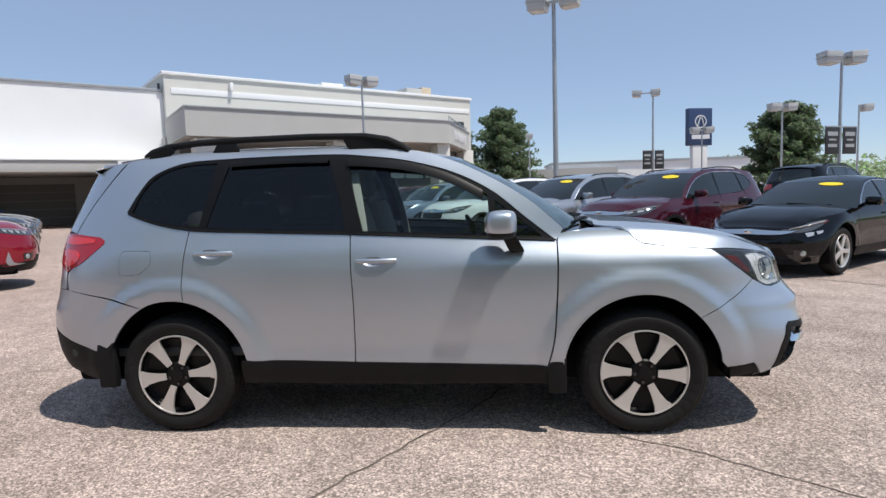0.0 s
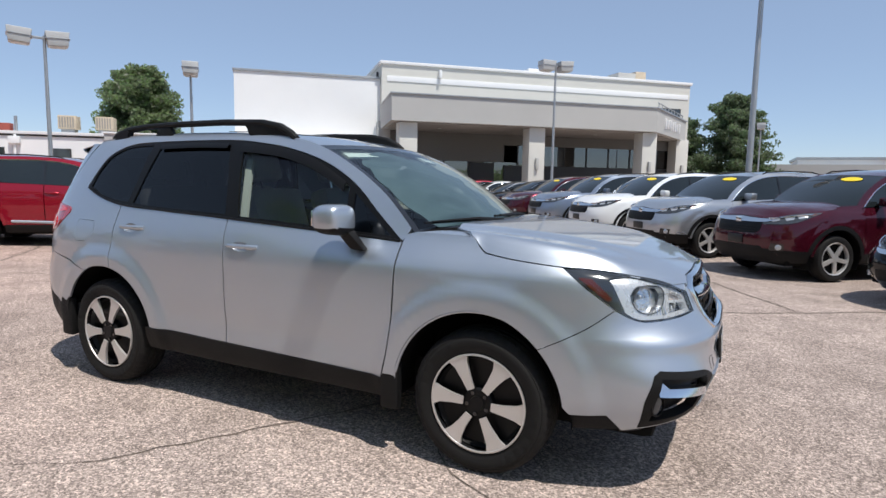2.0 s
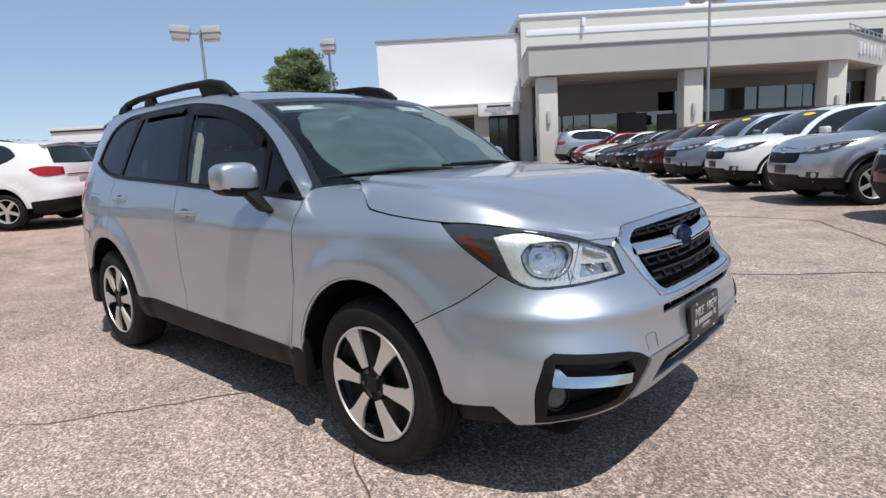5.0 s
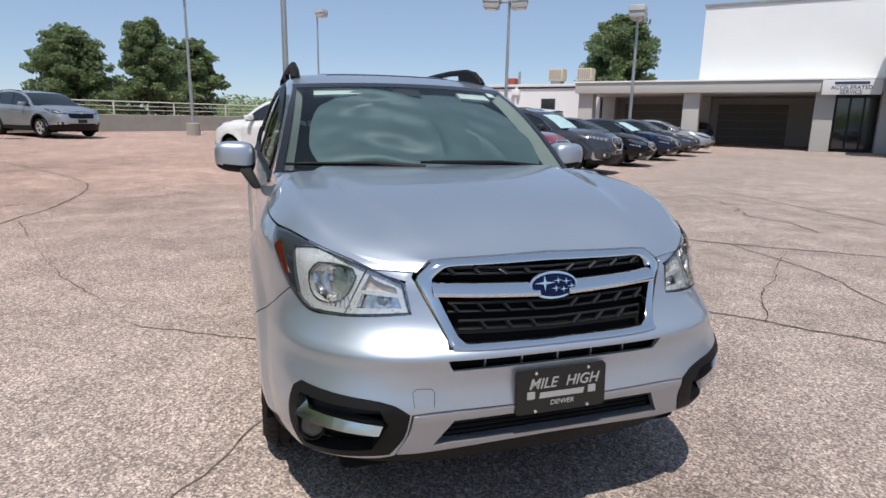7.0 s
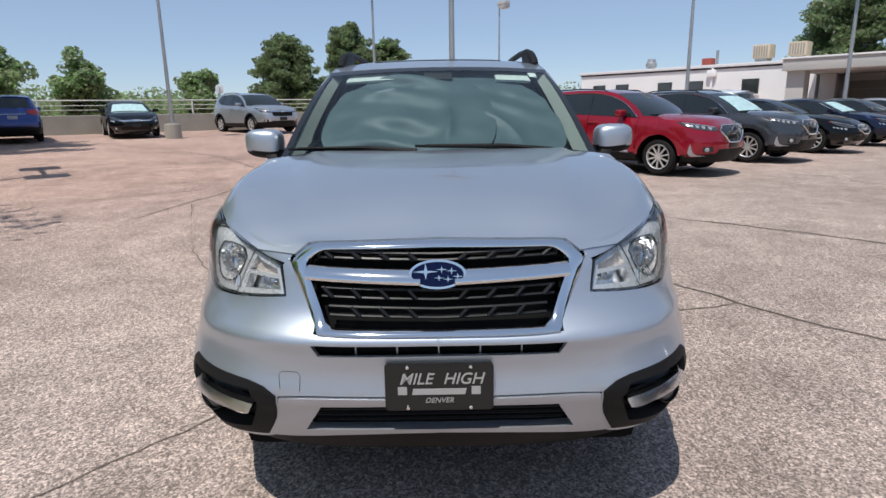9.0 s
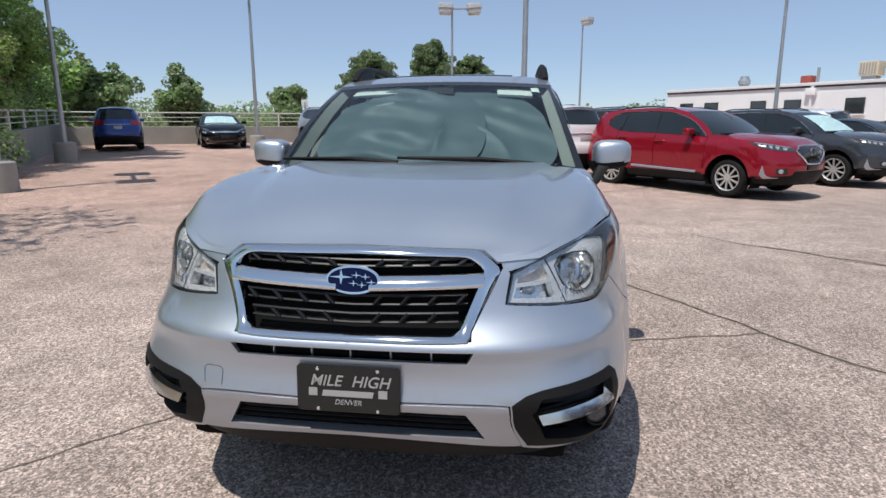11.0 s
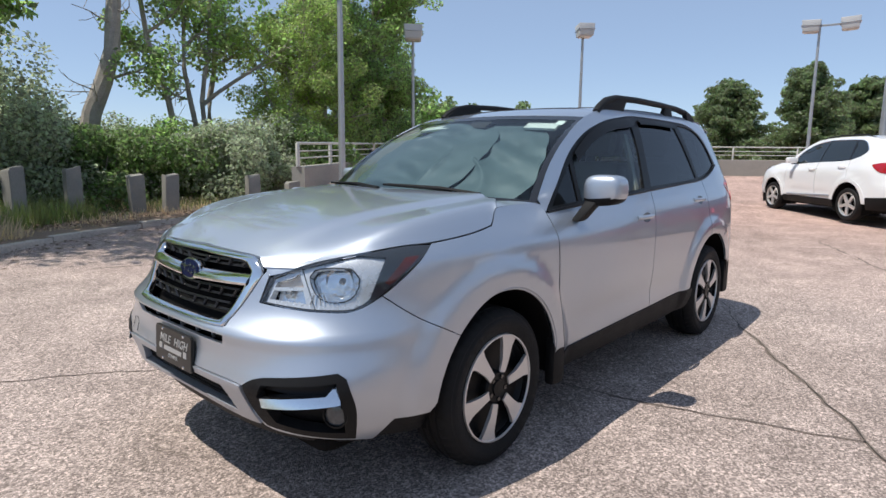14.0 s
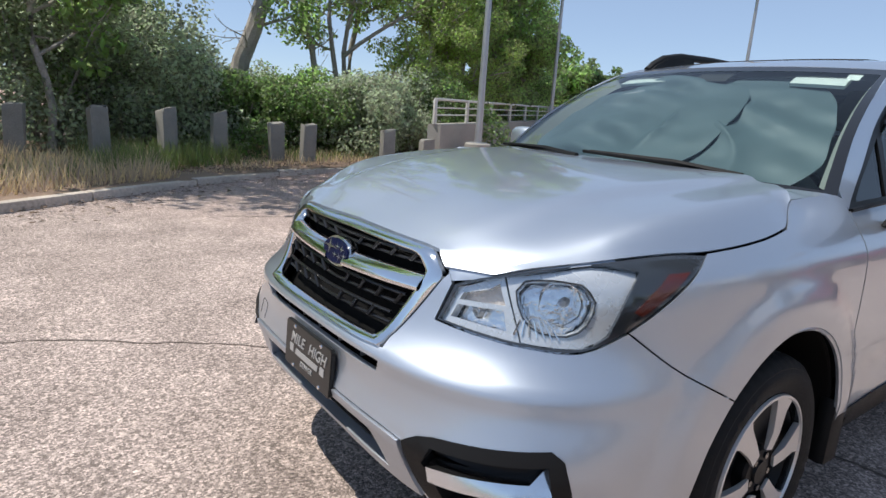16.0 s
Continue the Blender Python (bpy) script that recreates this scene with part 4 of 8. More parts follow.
        part("spoke", bm, spoke_mat, rim)
        if hub_cap is M_GLOSS and spokes == 6 and k < 5:
            b = 2 * math.pi * k / 5 + turn
            part("lug_nut", tube([(math.cos(b) * 0.052, -0.022, math.sin(b) * 0.052), (math.cos(b) * 0.052, -0.008, math.sin(b) * 0.052)], 0.010, 6), M_GLOSS, rim)
    return tyre


def big_car():
    car = thing("crossover", "silver metallic compact crossover with black roof rails, parked on the lot", "car")
    both = (1, -1)
    # --- flank sheets ---
    arch_f = lambda a0, a1: arc(FRONT_AXLE, HUB, 0.442, a0, a1, 14)
    arch_r = lambda a0, a1: arc(REAR_AXLE, HUB, 0.448, a0, a1, 14)
    dlo_top = [(0.845, 1.083), (0.704, 1.196), (0.52, 1.349), (0.298, 1.464), (0.037, 1.539), (-0.196, 1.574), (-0.40, 1.592), (-0.75, 1.594), (-1.09, 1.588), (-1.30, 1.577), (-1.471, 1.549), (-1.606, 1.493), (-1.668, 1.404)]
    belt = lambda a, b, n=8: [(a + (b - a) * k / n, BELT(a + (b - a) * k / n)) for k in range(n + 1)]
    dlo = flow([(0.862, 1.071, 1)] + dlo_top[:-1] + [(-1.672, 1.40), (-1.70, 1.292, 1)] + belt(-1.69, 0.85)[1:-1])
    front_door = flow([(-0.268, 1.133, 1), (-0.264, 0.965), (-0.256, 0.744), (-0.258, 0.58), (-0.262, 0.418, 1), (0.27, 0.405), (0.80, 0.392, 1), (0.836, 0.54), (0.857, 0.785), (0.866, 1.066, 1)] + belt(0.84, -0.24)[:-1])
    rear_door = flow([(-0.276, 1.134, 1), (-0.272, 0.965), (-0.264, 0.744), (-0.266, 0.58), (-0.270, 0.418, 1), (-0.6, 0.428), (-0.86, 0.433, 1)] + [(*arch_r(12, 12)[0], 1)] + arch_r(16, 76)[::1] + [(*arch_r(79, 79)[0], 1), (-1.243, 0.90), (-1.238, 0.989), (-1.216, 1.176, 1)] + belt(-1.19, -0.30)[:-1])
    fender = flow([(0.874, 1.068, 1), (0.878, 1.10, 1), (0.93, 1.116), (1.10, 1.118), (1.236, 1.112, 1), (1.262, 1.096), (1.302, 1.063), (1.340, 1.042, 1), (1.5, 1.023), S(1.68, 1.003, 1), S(1.785, 0.925), S(1.905, 0.834, 1), S(1.79, 0.746), (*arch_f(43.2, 43.2)[0], 1)] + arch_f(46, 162) + [(*arch_f(165, 165)[0], 1), (0.893, 0.40, 1), (0.808, 0.392, 1), (0.844, 0.54), (0.865, 0.785)])
    roof_line = [(0.868, 1.168), (0.709, 1.305), (0.49, 1.44), (0.232, 1.555), (-0.035, 1.611), (-0.45, 1.639), (-0.906, 1.645), (-1.37, 1.636), (-1.62, 1.612)]
    quarter = flow([(0.868, 1.075, 1)] + [(x + 0.004, z + 0.003) for x, z in dlo_top] + [(-1.708, 1.292, 1), (-1.522, 1.233), (-1.224, 1.180, 1), (-1.246, 0.989), (-1.251, 0.90), (*arch_r(80, 80)[0], 1)] + arch_r(84, 114) + [(*arch_r(117, 117)[0], 1), (-1.72, 0.80), S(-1.99, 0.848, 1), S(-2.0, 0.93), S(-1.965, 0.968, 1), S(-1.87, 1.012), S(-1.735, 1.118, 1), S(-1.85, 1.150), S(-1.955, 1.176, 1), S(-1.87, 1.32), S(-1.74, 1.50), S(-1.66, 1.602, 1)] + [(x, z) for x, z in roof_line[::-1]] + [(0.905, 1.130, 1)])
    fuel = flow([(-1.655, 1.075), (-1.48, 1.070), (-1.468, 1.055), (-1.466, 1.0), (-1.50, 0.965), (-1.555, 0.934), (-1.66, 0.932), (-1.672, 0.95), (-1.672, 1.06)])
    for side, name in ((1, "left"), (-1, "right")):
        one = (side,)
        part("fender", skin.panel(fender, one, inset=0.0015), M_SILVER, car)
        scoop = lambda x, z: [Vector((x + 0.062 * math.cos(a), z + 0.029 * math.sin(a))) for a in np.linspace(0, 2 * math.pi, 29)[:-1]]
        door = part("front_door", skin.panel(front_door, one, holes=(scoop(-0.1435, 0.981),)), M_SILVER, car)
        door2 = part("rear_door", skin.panel(rear_door, one, holes=(scoop(-1.081, 1.042),)), M_SILVER, car)
        part("quarter_panel", skin.panel(quarter, one, holes=(fuel,) if side < 0 else ()), M_SILVER, car)
        if side < 0:
            part("fuel_flap", skin.panel(fuel, one, inset=0.0035), M_SILVER, car)
        # side windows in their black surround
        g1 = flow([(-0.205, 1.150, 1), (0.1, 1.133), (0.512, 1.108, 1), (0.508, 1.2), (0.495, 1.332, 1), (0.27, 1.450), (0.03, 1.522), (-0.2, 1.553), (-0.305, 1.560, 1), (-0.266, 1.37)])
        g2 = flow([(-0.303, 1.157, 1), (-0.35, 1.358), (-0.420, 1.562, 1), (-0.7, 1.566), (-1.025, 1.558, 1), (-1.068, 1.40), (-1.125, 1.194, 1), (-0.83, 1.176)])
        g3 = flow([(-1.165, 1.200, 1), (-1.344, 1.216), (-1.52, 1.245), (-1.672, 1.292, 1), (-1.648, 1.395), (-1.582, 1.485), (-1.46, 1.538), (-1.30, 1.562), (-1.10, 1.571, 1), (-1.125, 1.42)])
        g4 = flow([(0.545, 1.106, 1), (0.795, 1.092, 1), (0.70, 1.172), (0.535, 1.302, 1)])
        part("window_surround", skin.panel(dlo, one, offset=-0.004, holes=(g1, g2, g3, g4), lip=0.02), M_PIT, car)
        part("pillar_trim", skin.panel(flow([(-0.215, 0.95, 1), (-0.168, 0.95, 1), (-0.194, 1.20), (-0.256, 1.50, 1), (-0.30, 1.50, 1), (-0.24, 1.2)]), one, offset=-0.05, lip=0.02), M_TRIM_PALE, car, "pale inner pillar trim")
        for n, g, m in (("front_side_window", g1, M_GLASS_SIDE), ("rear_side_window", g2, M_GLASS_DARK), ("quarter_window", g3, M_GLASS_DARK), ("vent_window", g4, M_GLASS_DARK)):
            w = part(n, skin.panel(g, one, offset=-0.010, inset=-0.003, lip=0), m, car)
            w.visible_shadow = False
        # rain visors and belt mouldings
        for drop, g0 in ((0.052, [(0.47, 1.352), (0.27, 1.456), (0.03, 1.530), (-0.2, 1.560), (-0.31, 1.567)]), (0.030, [(-0.425, 1.568), (-0.7, 1.572), (-1.02, 1.564)])):
            top = flow(g0, 0.04, False)
            v, f = sheet([[Vector(skin.at(p.x, p.y - dz)) + skin.normal(p.x, p.y) * off for p in top] for dz, off in ((-0.004, 0.004), (0.022, 0.012), (drop, 0.010))])
            part("rain_visor", solid(([(a, b * side, c) for a, b, c in v], f), 0.003), M_PIT, car)
        line = [Vector(skin.at(x, BELT(x) - 0.002)) for x in np.linspace(-1.69, 0.86, 40)]
        part("belt_moulding", tube([(p.x, (p.y + 0.002) * side, p.z) for p in line], 0.007, 6), M_PIT, car)
        # door handles in their scoops
        for d, x0, x1, z in ((door, -0.235, -0.012, 0.986), (door2, -1.172, -0.95, 1.047)):
            pts = [(x0 + (x1 - x0) * k / 10, skin.at(x0 + (x1 - x0) * k / 10, z)[1]) for k in range(11)]
            bow = [0.002, 0.008, 0.012, 0.015, 0.016, 0.016, 0.016, 0.015, 0.012, 0.008, 0.002]
            h = part("door_handle", tube([(x, (y + r) * side, z) for (x, y), r in zip(pts, bow)], [0.010, 0.011] + [0.0115] * 7 + [0.011, 0.010], 10, flat=1.15), M_SILVER, d)
            mid = (x0 + x1) / 2 - 0.02
            rows = []
            for q in (1.03, 0.97, 0.88, 0.7, 0.45, 0.2, 0.01):
                row = []
                for a in np.linspace(0, 2 * math.pi, 29)[:-1]:
                    u, w = mid + 0.062 * q * math.cos(a), z - 0.005 + 0.029 * q * math.sin(a)
                    p = Vector(skin.at(u, w)) - skin.normal(u, w) * (0.024 * max(0.0, 1 - q * q) ** 0.6 + 0.0006)
                    row.append((p.x, p.y * side, p.z))
                rows.append(row)
            part("handle_scoop", sheet(rows, True, side < 0), M_SILVER, d)
        # sill, flap behind each wheel, wheel housing
        sill = flow([(-0.915, 0.432, 1), (-0.262, 0.414), (0.808, 0.390, 1), (0.80, 0.285, 1), (-0.26, 0.285), (-0.92, 0.30, 1)])
        part("sill_cladding", skin.panel(sill, one, offset=0.006, lip=0.05), M_TRIM, car)
        for x0, x1, z0, z1, yy in ((0.80, 0.905, 0.235, 0.475, 0.84), (-1.80, -1.69, 0.27, 0.535, 0.83)):
            part("mud_flap", box((x0, min(yy * side, (yy + 0.055) * side), z0), (x1, max(yy * side, (yy + 0.055) * side), z1), 0.02), M_TRIM, car)
        for cx, r in ((FRONT_AXLE, 0.442), (REAR_AXLE, 0.448)):
            v, f = sheet([[(cx + math.cos(a) * rr, y * side, HUB + math.sin(a) * rr) for a in np.linspace(-0.08, math.pi + 0.12, 30)] for rr, y in ((r + 0.004, 0.868), (r - 0.002, 0.86), (r + 0.01, 0.70), (r, 0.50), (0.05, 0.50))])
            part("wheel_housing", (v, f), M_DARK, car)
            lipp = [(cx + math.cos(a) * (r - 0.003), (skin.at(*S(cx + math.cos(a) * r, HUB + math.sin(a) * r)[:2])[1] - 0.010) * side, HUB + math.sin(a) * r * 0.994) for a in np.linspace(0.15, math.pi - 0.2, 30)]
            part("arch_lip", tube(lipp, 0.008, 6), M_SILVER, car)
    # --- front ---
    fog = flow([F(0.478, 0.531, 1), F(0.56, 0.570), S(2.100, 0.595, 1), S(2.080, 0.575, 1), S(2.050, 0.46), S(2.020, 0.335, 1), F(0.66, 0.358), F(0.525, 0.378, 1), F(0.488, 0.45)])
    bumper = flow([(*arch_f(43.0, 43.0)[0], 1)] + arch_f(40, 8) + [S(1.75, 0.375, 1), S(1.90, 0.388, 1), S(1.955, 0.312, 1), F(0.70, 0.338), F(0.55, 0.356), F(0.507, 0.370, 1), F(0.478, 0.45), F(0.470, 0.530, 1), F(0.36, 0.534), F(0, 0.526, 1), F(0, 0.652, 1), F(0.345, 0.652, 1), F(0.364, 0.687, 1), F(0, 0.687, 1), F(0, 0.713, 1), F(0.325, 0.716), F(0.355, 0.738), F(0.432, 0.897, 1), F(0.444, 0.914, 1), F(0.462, 0.893, 1), F(0.450, 0.806, 1), F(0.56, 0.795), S(2.085, 0.787), S(2.0, 0.788), S(1.906, 0.833, 1), S(1.79, 0.745)])
    part("front_bumper", skin.panel(bumper, both, holes=(fog,), grid=0.018, inset=0.0015), M_SILVER, car)
    head = flow([S(1.685, 0.998, 1), S(1.775, 0.999), S(1.90, 0.984), S(2.05, 0.952), F(0.515, 0.914), F(0.470, 0.892, 1), F(0.455, 0.809, 1), F(0.56, 0.799), S(2.085, 0.791), S(2.0, 0.792), S(1.91, 0.837), S(1.79, 0.927)])
    grille_out = [F(0, 0.966, 1), F(0.34, 0.958), F(0.385, 0.950, 1), F(0.438, 0.905, 1), F(0.355, 0.735), F(0.325, 0.712), F(0, 0.709, 1)]
    grille_in = [F(0, 0.940, 1), F(0.31, 0.936), F(0.345, 0.930), F(0.382, 0.900), F(0.378, 0.885), F(0.322, 0.745), F(0.30, 0.733), F(0, 0.731, 1)]
    ring_in = flow(grille_in[1:-1], 0.02, False)
    ring_out = flow(grille_out[:], 0.02, False)
    ring = ring_out + [Vector(F(0, 0.731))] + ring_in[::-1] + [Vector(F(0, 0.940))]
    grille = part("grille", skin.panel(flow(grille_out), both, offset=-0.055, lip=0, grid=0.05), M_DARK, car, "black honeycomb grille with chrome surround")

    def spread(line, n):
        d = [0.0]
        for p, q in zip(line, line[1:]):
            d.append(d[-1] + (q - p).length)
        out = []
        for k in range(n + 1):
            w = d[-1] * k / n
            i = max(j for j in range(len(d) - 1) if d[j] <= w + 1e-9)
            out.append(line[i].lerp(line[i + 1], (w - d[i]) / max(1e-9, d[i + 1] - d[i])))
        return out

    def rounded(tops, lows, side, proud, base=-0.012, n=12, bow=0.55, tilt=0.0):
        rows = []
        for i in range(n + 1):
            f = i / n
            row = []
            for o, q in zip(tops, lows):
                m = o.lerp(q, f)
                v = Vector(skin.at(m.x, m.y)) + skin.normal(m.x, m.y) * (base + (proud - base) * max(0.0, math.sin(math.pi * f)) ** bow + tilt * (f - 0.5) * max(-1.0, min(1.0, (o.y - q.y) / 0.02)) * max(0.0, math.sin(math.pi * f)) ** bow)
                row.append((v.x, v.y * side, v.z))
            rows.append(row)
        return rows

    ends = (Vector(F(0, 0.940)), Vector(F(0, 0.731)))
    outs, ins = spread([Vector(p) for p in ring_out], 60), spread([ends[0]] + ring_in + [ends[1]], 60)
    right, left = rounded(outs, ins, 1, 0.010, bow=0.16, tilt=0.012), rounded(outs, ins, -1, 0.010, bow=0.16, tilt=0.012)
    part("chrome_surround", sheet([r + l[::-1] for r, l in zip(right, left)]), M_CHROME, grille, "bright chrome surround")
    # each louvre row is an upper and a lower bar joined by ribs that slant outwards
    for z, h, reach in ((0.916, 0.0095, 0.352), (0.812, 0.0135, 0.340), (0.764, 0.0135, 0.315)):
        def louvre(y, dz, deep=0.020):
            q = skin.at(*F(abs(y), z)[:2])
            return (q[0] - deep, y, z + dz + 0.030 * abs(y))

        for dz in (h, -h):
            part("grille_bar", tube([louvre(y, dz, 0.014) for y in np.linspace(-reach, reach, 25)], 0.0056, 6, flat=0.8), M_GRILLE, grille)
        for s in both:
            for k in range(4):
                y = 0.062 + 0.082 * k
                if y + 0.022 < reach:
                    part("grille_rib", tube([louvre(s * y, -h, 0.010), louvre(s * (y + 0.024), h, 0.010)], 0.0085, 6, flat=0.7), M_GRILLE, grille)
    for side in both:
        tops = [Vector(F(y, 0.888 + 0.034 * y)) for y in np.linspace(0.05, 0.386, 18)]
        lows = [Vector(F(y, 0.834 + 0.044 * y)) for y in np.linspace(0.05, 0.382, 18)]
        part("chrome_wing", sheet(rounded(tops, lows, side, 0.014, -0.014, bow=0.22, tilt=0.022), flip=side > 0), M_CHROME, grille, "chrome cross bar")
    bx = NOSE(0.873) + 0.004
    lean = Matrix.Translation((bx, 0, 0.873)) @ Matrix.Rotation(radians(-12), 4, "Y") @ Matrix(((0, 0, 1, 0), (1, 0, 0, 0), (0, 1, 0, 0), (0, 0, 0, 1)))
    oval = lambda a, b, n=40: [(a * math.cos(2 * math.pi * k / n), b * math.sin(2 * math.pi * k / n)) for k in range(n)]
    badge = part("badge", plate(oval(0.083, 0.043), -0.02, 0.010, lean, 0.004), M_CHROME, car, "oval badge with small stars")
    part("badge_field", plate(oval(0.075, 0.036), 0.0, 0.0135, lean, 0.001), M_BLUE, badge)
    for sx, sz, r in ((-0.034, 0.008, 0.030), (0.012, 0.014, 0.014), (0.040, 0.010, 0.014), (0.058, -0.006, 0.013), (0.030, -0.014, 0.013), (0.004, -0.010, 0.013)):
        star = [(sx + r * (1 if k % 2 == 0 else 0.22) * math.cos(math.pi * k / 4 + math.pi / 2) * (1.25 if k % 4 == 2 else 1), sz + r * 0.8 * (1 if k % 2 == 0 else 0.22) * math.sin(math.pi * k / 4 + math.pi / 2)) for k in range(8)]
        part("star", plate(star, 0.010, 0.0155, lean), M_CHROME, badge)
    hook = [(0.405, 0.548), (0.402, 0.592), (0.412, 0.602), (0.455, 0.604), (0.466, 0.594), (0.463, 0.552)]
    seam = [Vector(skin.at(*F(y, z)[:2])) + skin.normal(*F(y, z)[:2]) * 0.0004 for y, z in hook]
    part("tow_cover_seam", tube([(p.x, -p.y, p.z) for p in seam], 0.0008, 5), M_DARK, car)
    slot = flow([F(0, 0.692, 1), F(0.37, 0.692, 1), F(0.35, 0.646, 1), F(0, 0.646, 1)])
    vent = part("upper_vent", skin.panel(slot, both, offset=-0.035, lip=0, grid=0.05), M_DARK, car)
    for y in (-0.24, -0.12, 0.0, 0.12, 0.24):
        q = NOSE(0.67) - 0.02
        part("vent_fin", box((q - 0.03, y - 0.002, 0.648), (q - 0.005 - abs(y) * 0.03, y + 0.002, 0.692), 0.0008), M_SATIN, vent)
    low = flow([F(0, 0.504, 1), F(0.345, 0.505, 1), F(0.400, 0.414, 1), F(0, 0.412, 1)])
    skid_top = flow([F(0, 0.522, 1), F(0.36, 0.530), F(0.466, 0.527, 1), F(0.474, 0.46), F(0.503, 0.385, 1), F(0.45, 0.385), F(0.25, 0.394), F(0, 0.399, 1), F(0, 0.411, 1), F(0.400, 0.413, 1), F(0.345, 0.505, 1), F(0, 0.504, 1)])
    part("skid_trim", skin.panel(skid_top, both, offset=0.008, lip=0.03), M_SATIN, car, "satin silver lower bumper trim")
    part("lower_grille", skin.panel(low, both, offset=-0.03, lip=0, grid=0.05, inset=-0.01), M_DARK, car)
    for z in (0.435, 0.455, 0.475):
        pts = [(skin.at(*F(abs(y), z)[:2])[0] - 0.02, y, z) for y in np.linspace(-0.37, 0.37, 13)]
        part("grille_slat", tube(pts, 0.004, 5), M_TRIM, car)
    lip = flow([S(1.755, 0.373, 1), S(1.902, 0.386, 1), S(1.945, 0.318, 1), S(1.85, 0.310), S(1.765, 0.306, 1)])
    for side in both:
        part("air_dam", skin.panel(lip, (side,), offset=-0.004, lip=0.05), M_TRIM, car)
    under = flow([S(1.95, 0.315, 1), F(0.70, 0.34), F(0.575, 0.385), F(0.50, 0.382), F(0, 0.39, 1), F(0, 0.27, 1), F(0.5, 0.27), S(1.95, 0.26, 1)])
    part("lower_valance", skin.panel(under, both, offset=-0.03, lip=0, grid=0.06), M_TRIM, car)
    # fog lamp bezels
    fog_in = flow([F(0.56, 0.548, 1), S(2.110, 0.565, 1), S(2.088, 0.46), S(2.062, 0.368, 1), F(0.66, 0.384), F(0.575, 0.402, 1), F(0.535, 0.500, 1)])
    for side in both:
        bezel = part("fog_bezel", skin.panel(fog, (side,), offset=0.003, lip=0.04, holes=(fog_in,)), M_TRIM, car, "black plastic fog lamp surround")
        part("recess", skin.panel(fog_in, (side,), offset=-0.05, inset=-0.012, lip=0), M_TRIM, bezel)
        part("recess_wall", skin.panel(flow([F(0.56, 0.55, 1), S(2.12, 0.56, 1), S(2.105, 0.50, 1), F(0.54, 0.512, 1)]), (side,), offset=-0.035, lip=0), M_PIT, bezel)
        bar = flow([S(2.118, 0.556, 1), S(2.104, 0.494, 1), F(0.70, 0.487), F(0.56, 0.474, 1), F(0.555, 0.502, 1), F(0.68, 0.515), S(2.15, 0.520, 1)])
        blade = skin.panel(bar, (side,), offset=0.012, lip=0.04)
        blade = ([(p[0] - 0.55 * (p[2] - 0.487), p[1] - 0.3 * side * (p[2] - 0.487), p[2]) for p in blade[0]], blade[1], [Vector((n[0], n[1], n[2] + 0.6)).normalized()[:] for n in blade[2]])
        part("silver_blade", blade, M_BLADE, bezel, "bright silver blade")
        c = Vector(skin.at(*S(2.118, 0.437)[:2]))
        m = Matrix.Translation((c.x - 0.03, c.y * side - 0.012 * side, c.z)) @ Matrix.Rotation(radians(28) * side, 4, "Z")
        bm = lathe([(0.046, -0.02), (0.046, 0.012), (0.040, 0.014), (0.038, 0.004)], 28, "x")
        bm.transform(m)
        lamp = part("fog_lamp", bm, M_TRIM, bezel)
        bm = lathe([(0.038, 0.006), (0.02, 0.012), (0.0005, 0.014)], 28, "x")
        bm.transform(m)
        part("lens", bm, M_FOG, lamp)
        # headlamps
        lamp = part("headlamp", skin.panel(head, (side,), offset=-0.055, lip=0, inset=-0.008), M_FACET, car, "clear headlamp with amber side reflector")
        clear = flow([S(1.868, 0.968, 1), S(1.95, 0.977), S(2.05, 0.949), F(0.515, 0.911), F(0.472, 0.890, 1), F(0.457, 0.811, 1), F(0.56, 0.802), S(2.085, 0.794), S(2.0, 0.795), S(1.946, 0.824, 1)])
        part("housing", skin.panel(head, (side,), offset=-0.003, lip=0.05, holes=(clear,)), M_SMOKE, lamp, "smoked dark lamp corner")
        amber = flow([S(1.752, 0.966, 1), S(1.806, 0.962, 1), S(1.893, 0.880, 1), S(1.878, 0.872), S(1.82, 0.915)])
        part("amber_reflector", skin.panel(amber, (side,), offset=-0.0005, lip=0.01), M_AMBER, lamp)
        pocket = flow([S(1.985, 0.934), S(2.03, 0.938), S(2.072, 0.928), S(2.088, 0.905), S(2.088, 0.85), S(2.066, 0.822), S(2.02, 0.820), S(1.985, 0.845), S(1.966, 0.898)])
        frame_out = flow([S(1.872, 0.966, 1), S(1.95, 0.974), S(2.05, 0.948), S(2.094, 0.932, 1), S(2.096, 0.798, 1), S(2.0, 0.797), S(1.948, 0.826, 1), S(1.905, 0.90)])
        part("bowl_frame", skin.panel(frame_out, (side,), offset=-0.014, lip=0.03, holes=(pocket,)), M_BRIGHT, lamp, "pale silver lamp bezel")
        upper = flow([S(2.106, 0.916, 1), F(0.545, 0.901), F(0.489, 0.881, 1), F(0.485, 0.862, 1), S(2.108, 0.868, 1)])
        lower = flow([S(2.112, 0.858, 1), F(0.484, 0.852, 1), F(0.476, 0.822, 1), S(2.114, 0.814, 1)])
        inner_out = flow([S(2.098, 0.931, 1), F(0.52, 0.909), F(0.473, 0.889, 1), F(0.458, 0.811, 1), S(2.100, 0.797, 1)])
        part("inner_bezel", skin.panel(inner_out, (side,), offset=-0.016, lip=0.03, holes=(upper, lower)), M_BRIGHT, lamp)
        part("turn_reflector", skin.panel(upper, (side,), offset=-0.035, inset=-0.006, lip=0), M_TURN, lamp, "pale amber turn reflector")
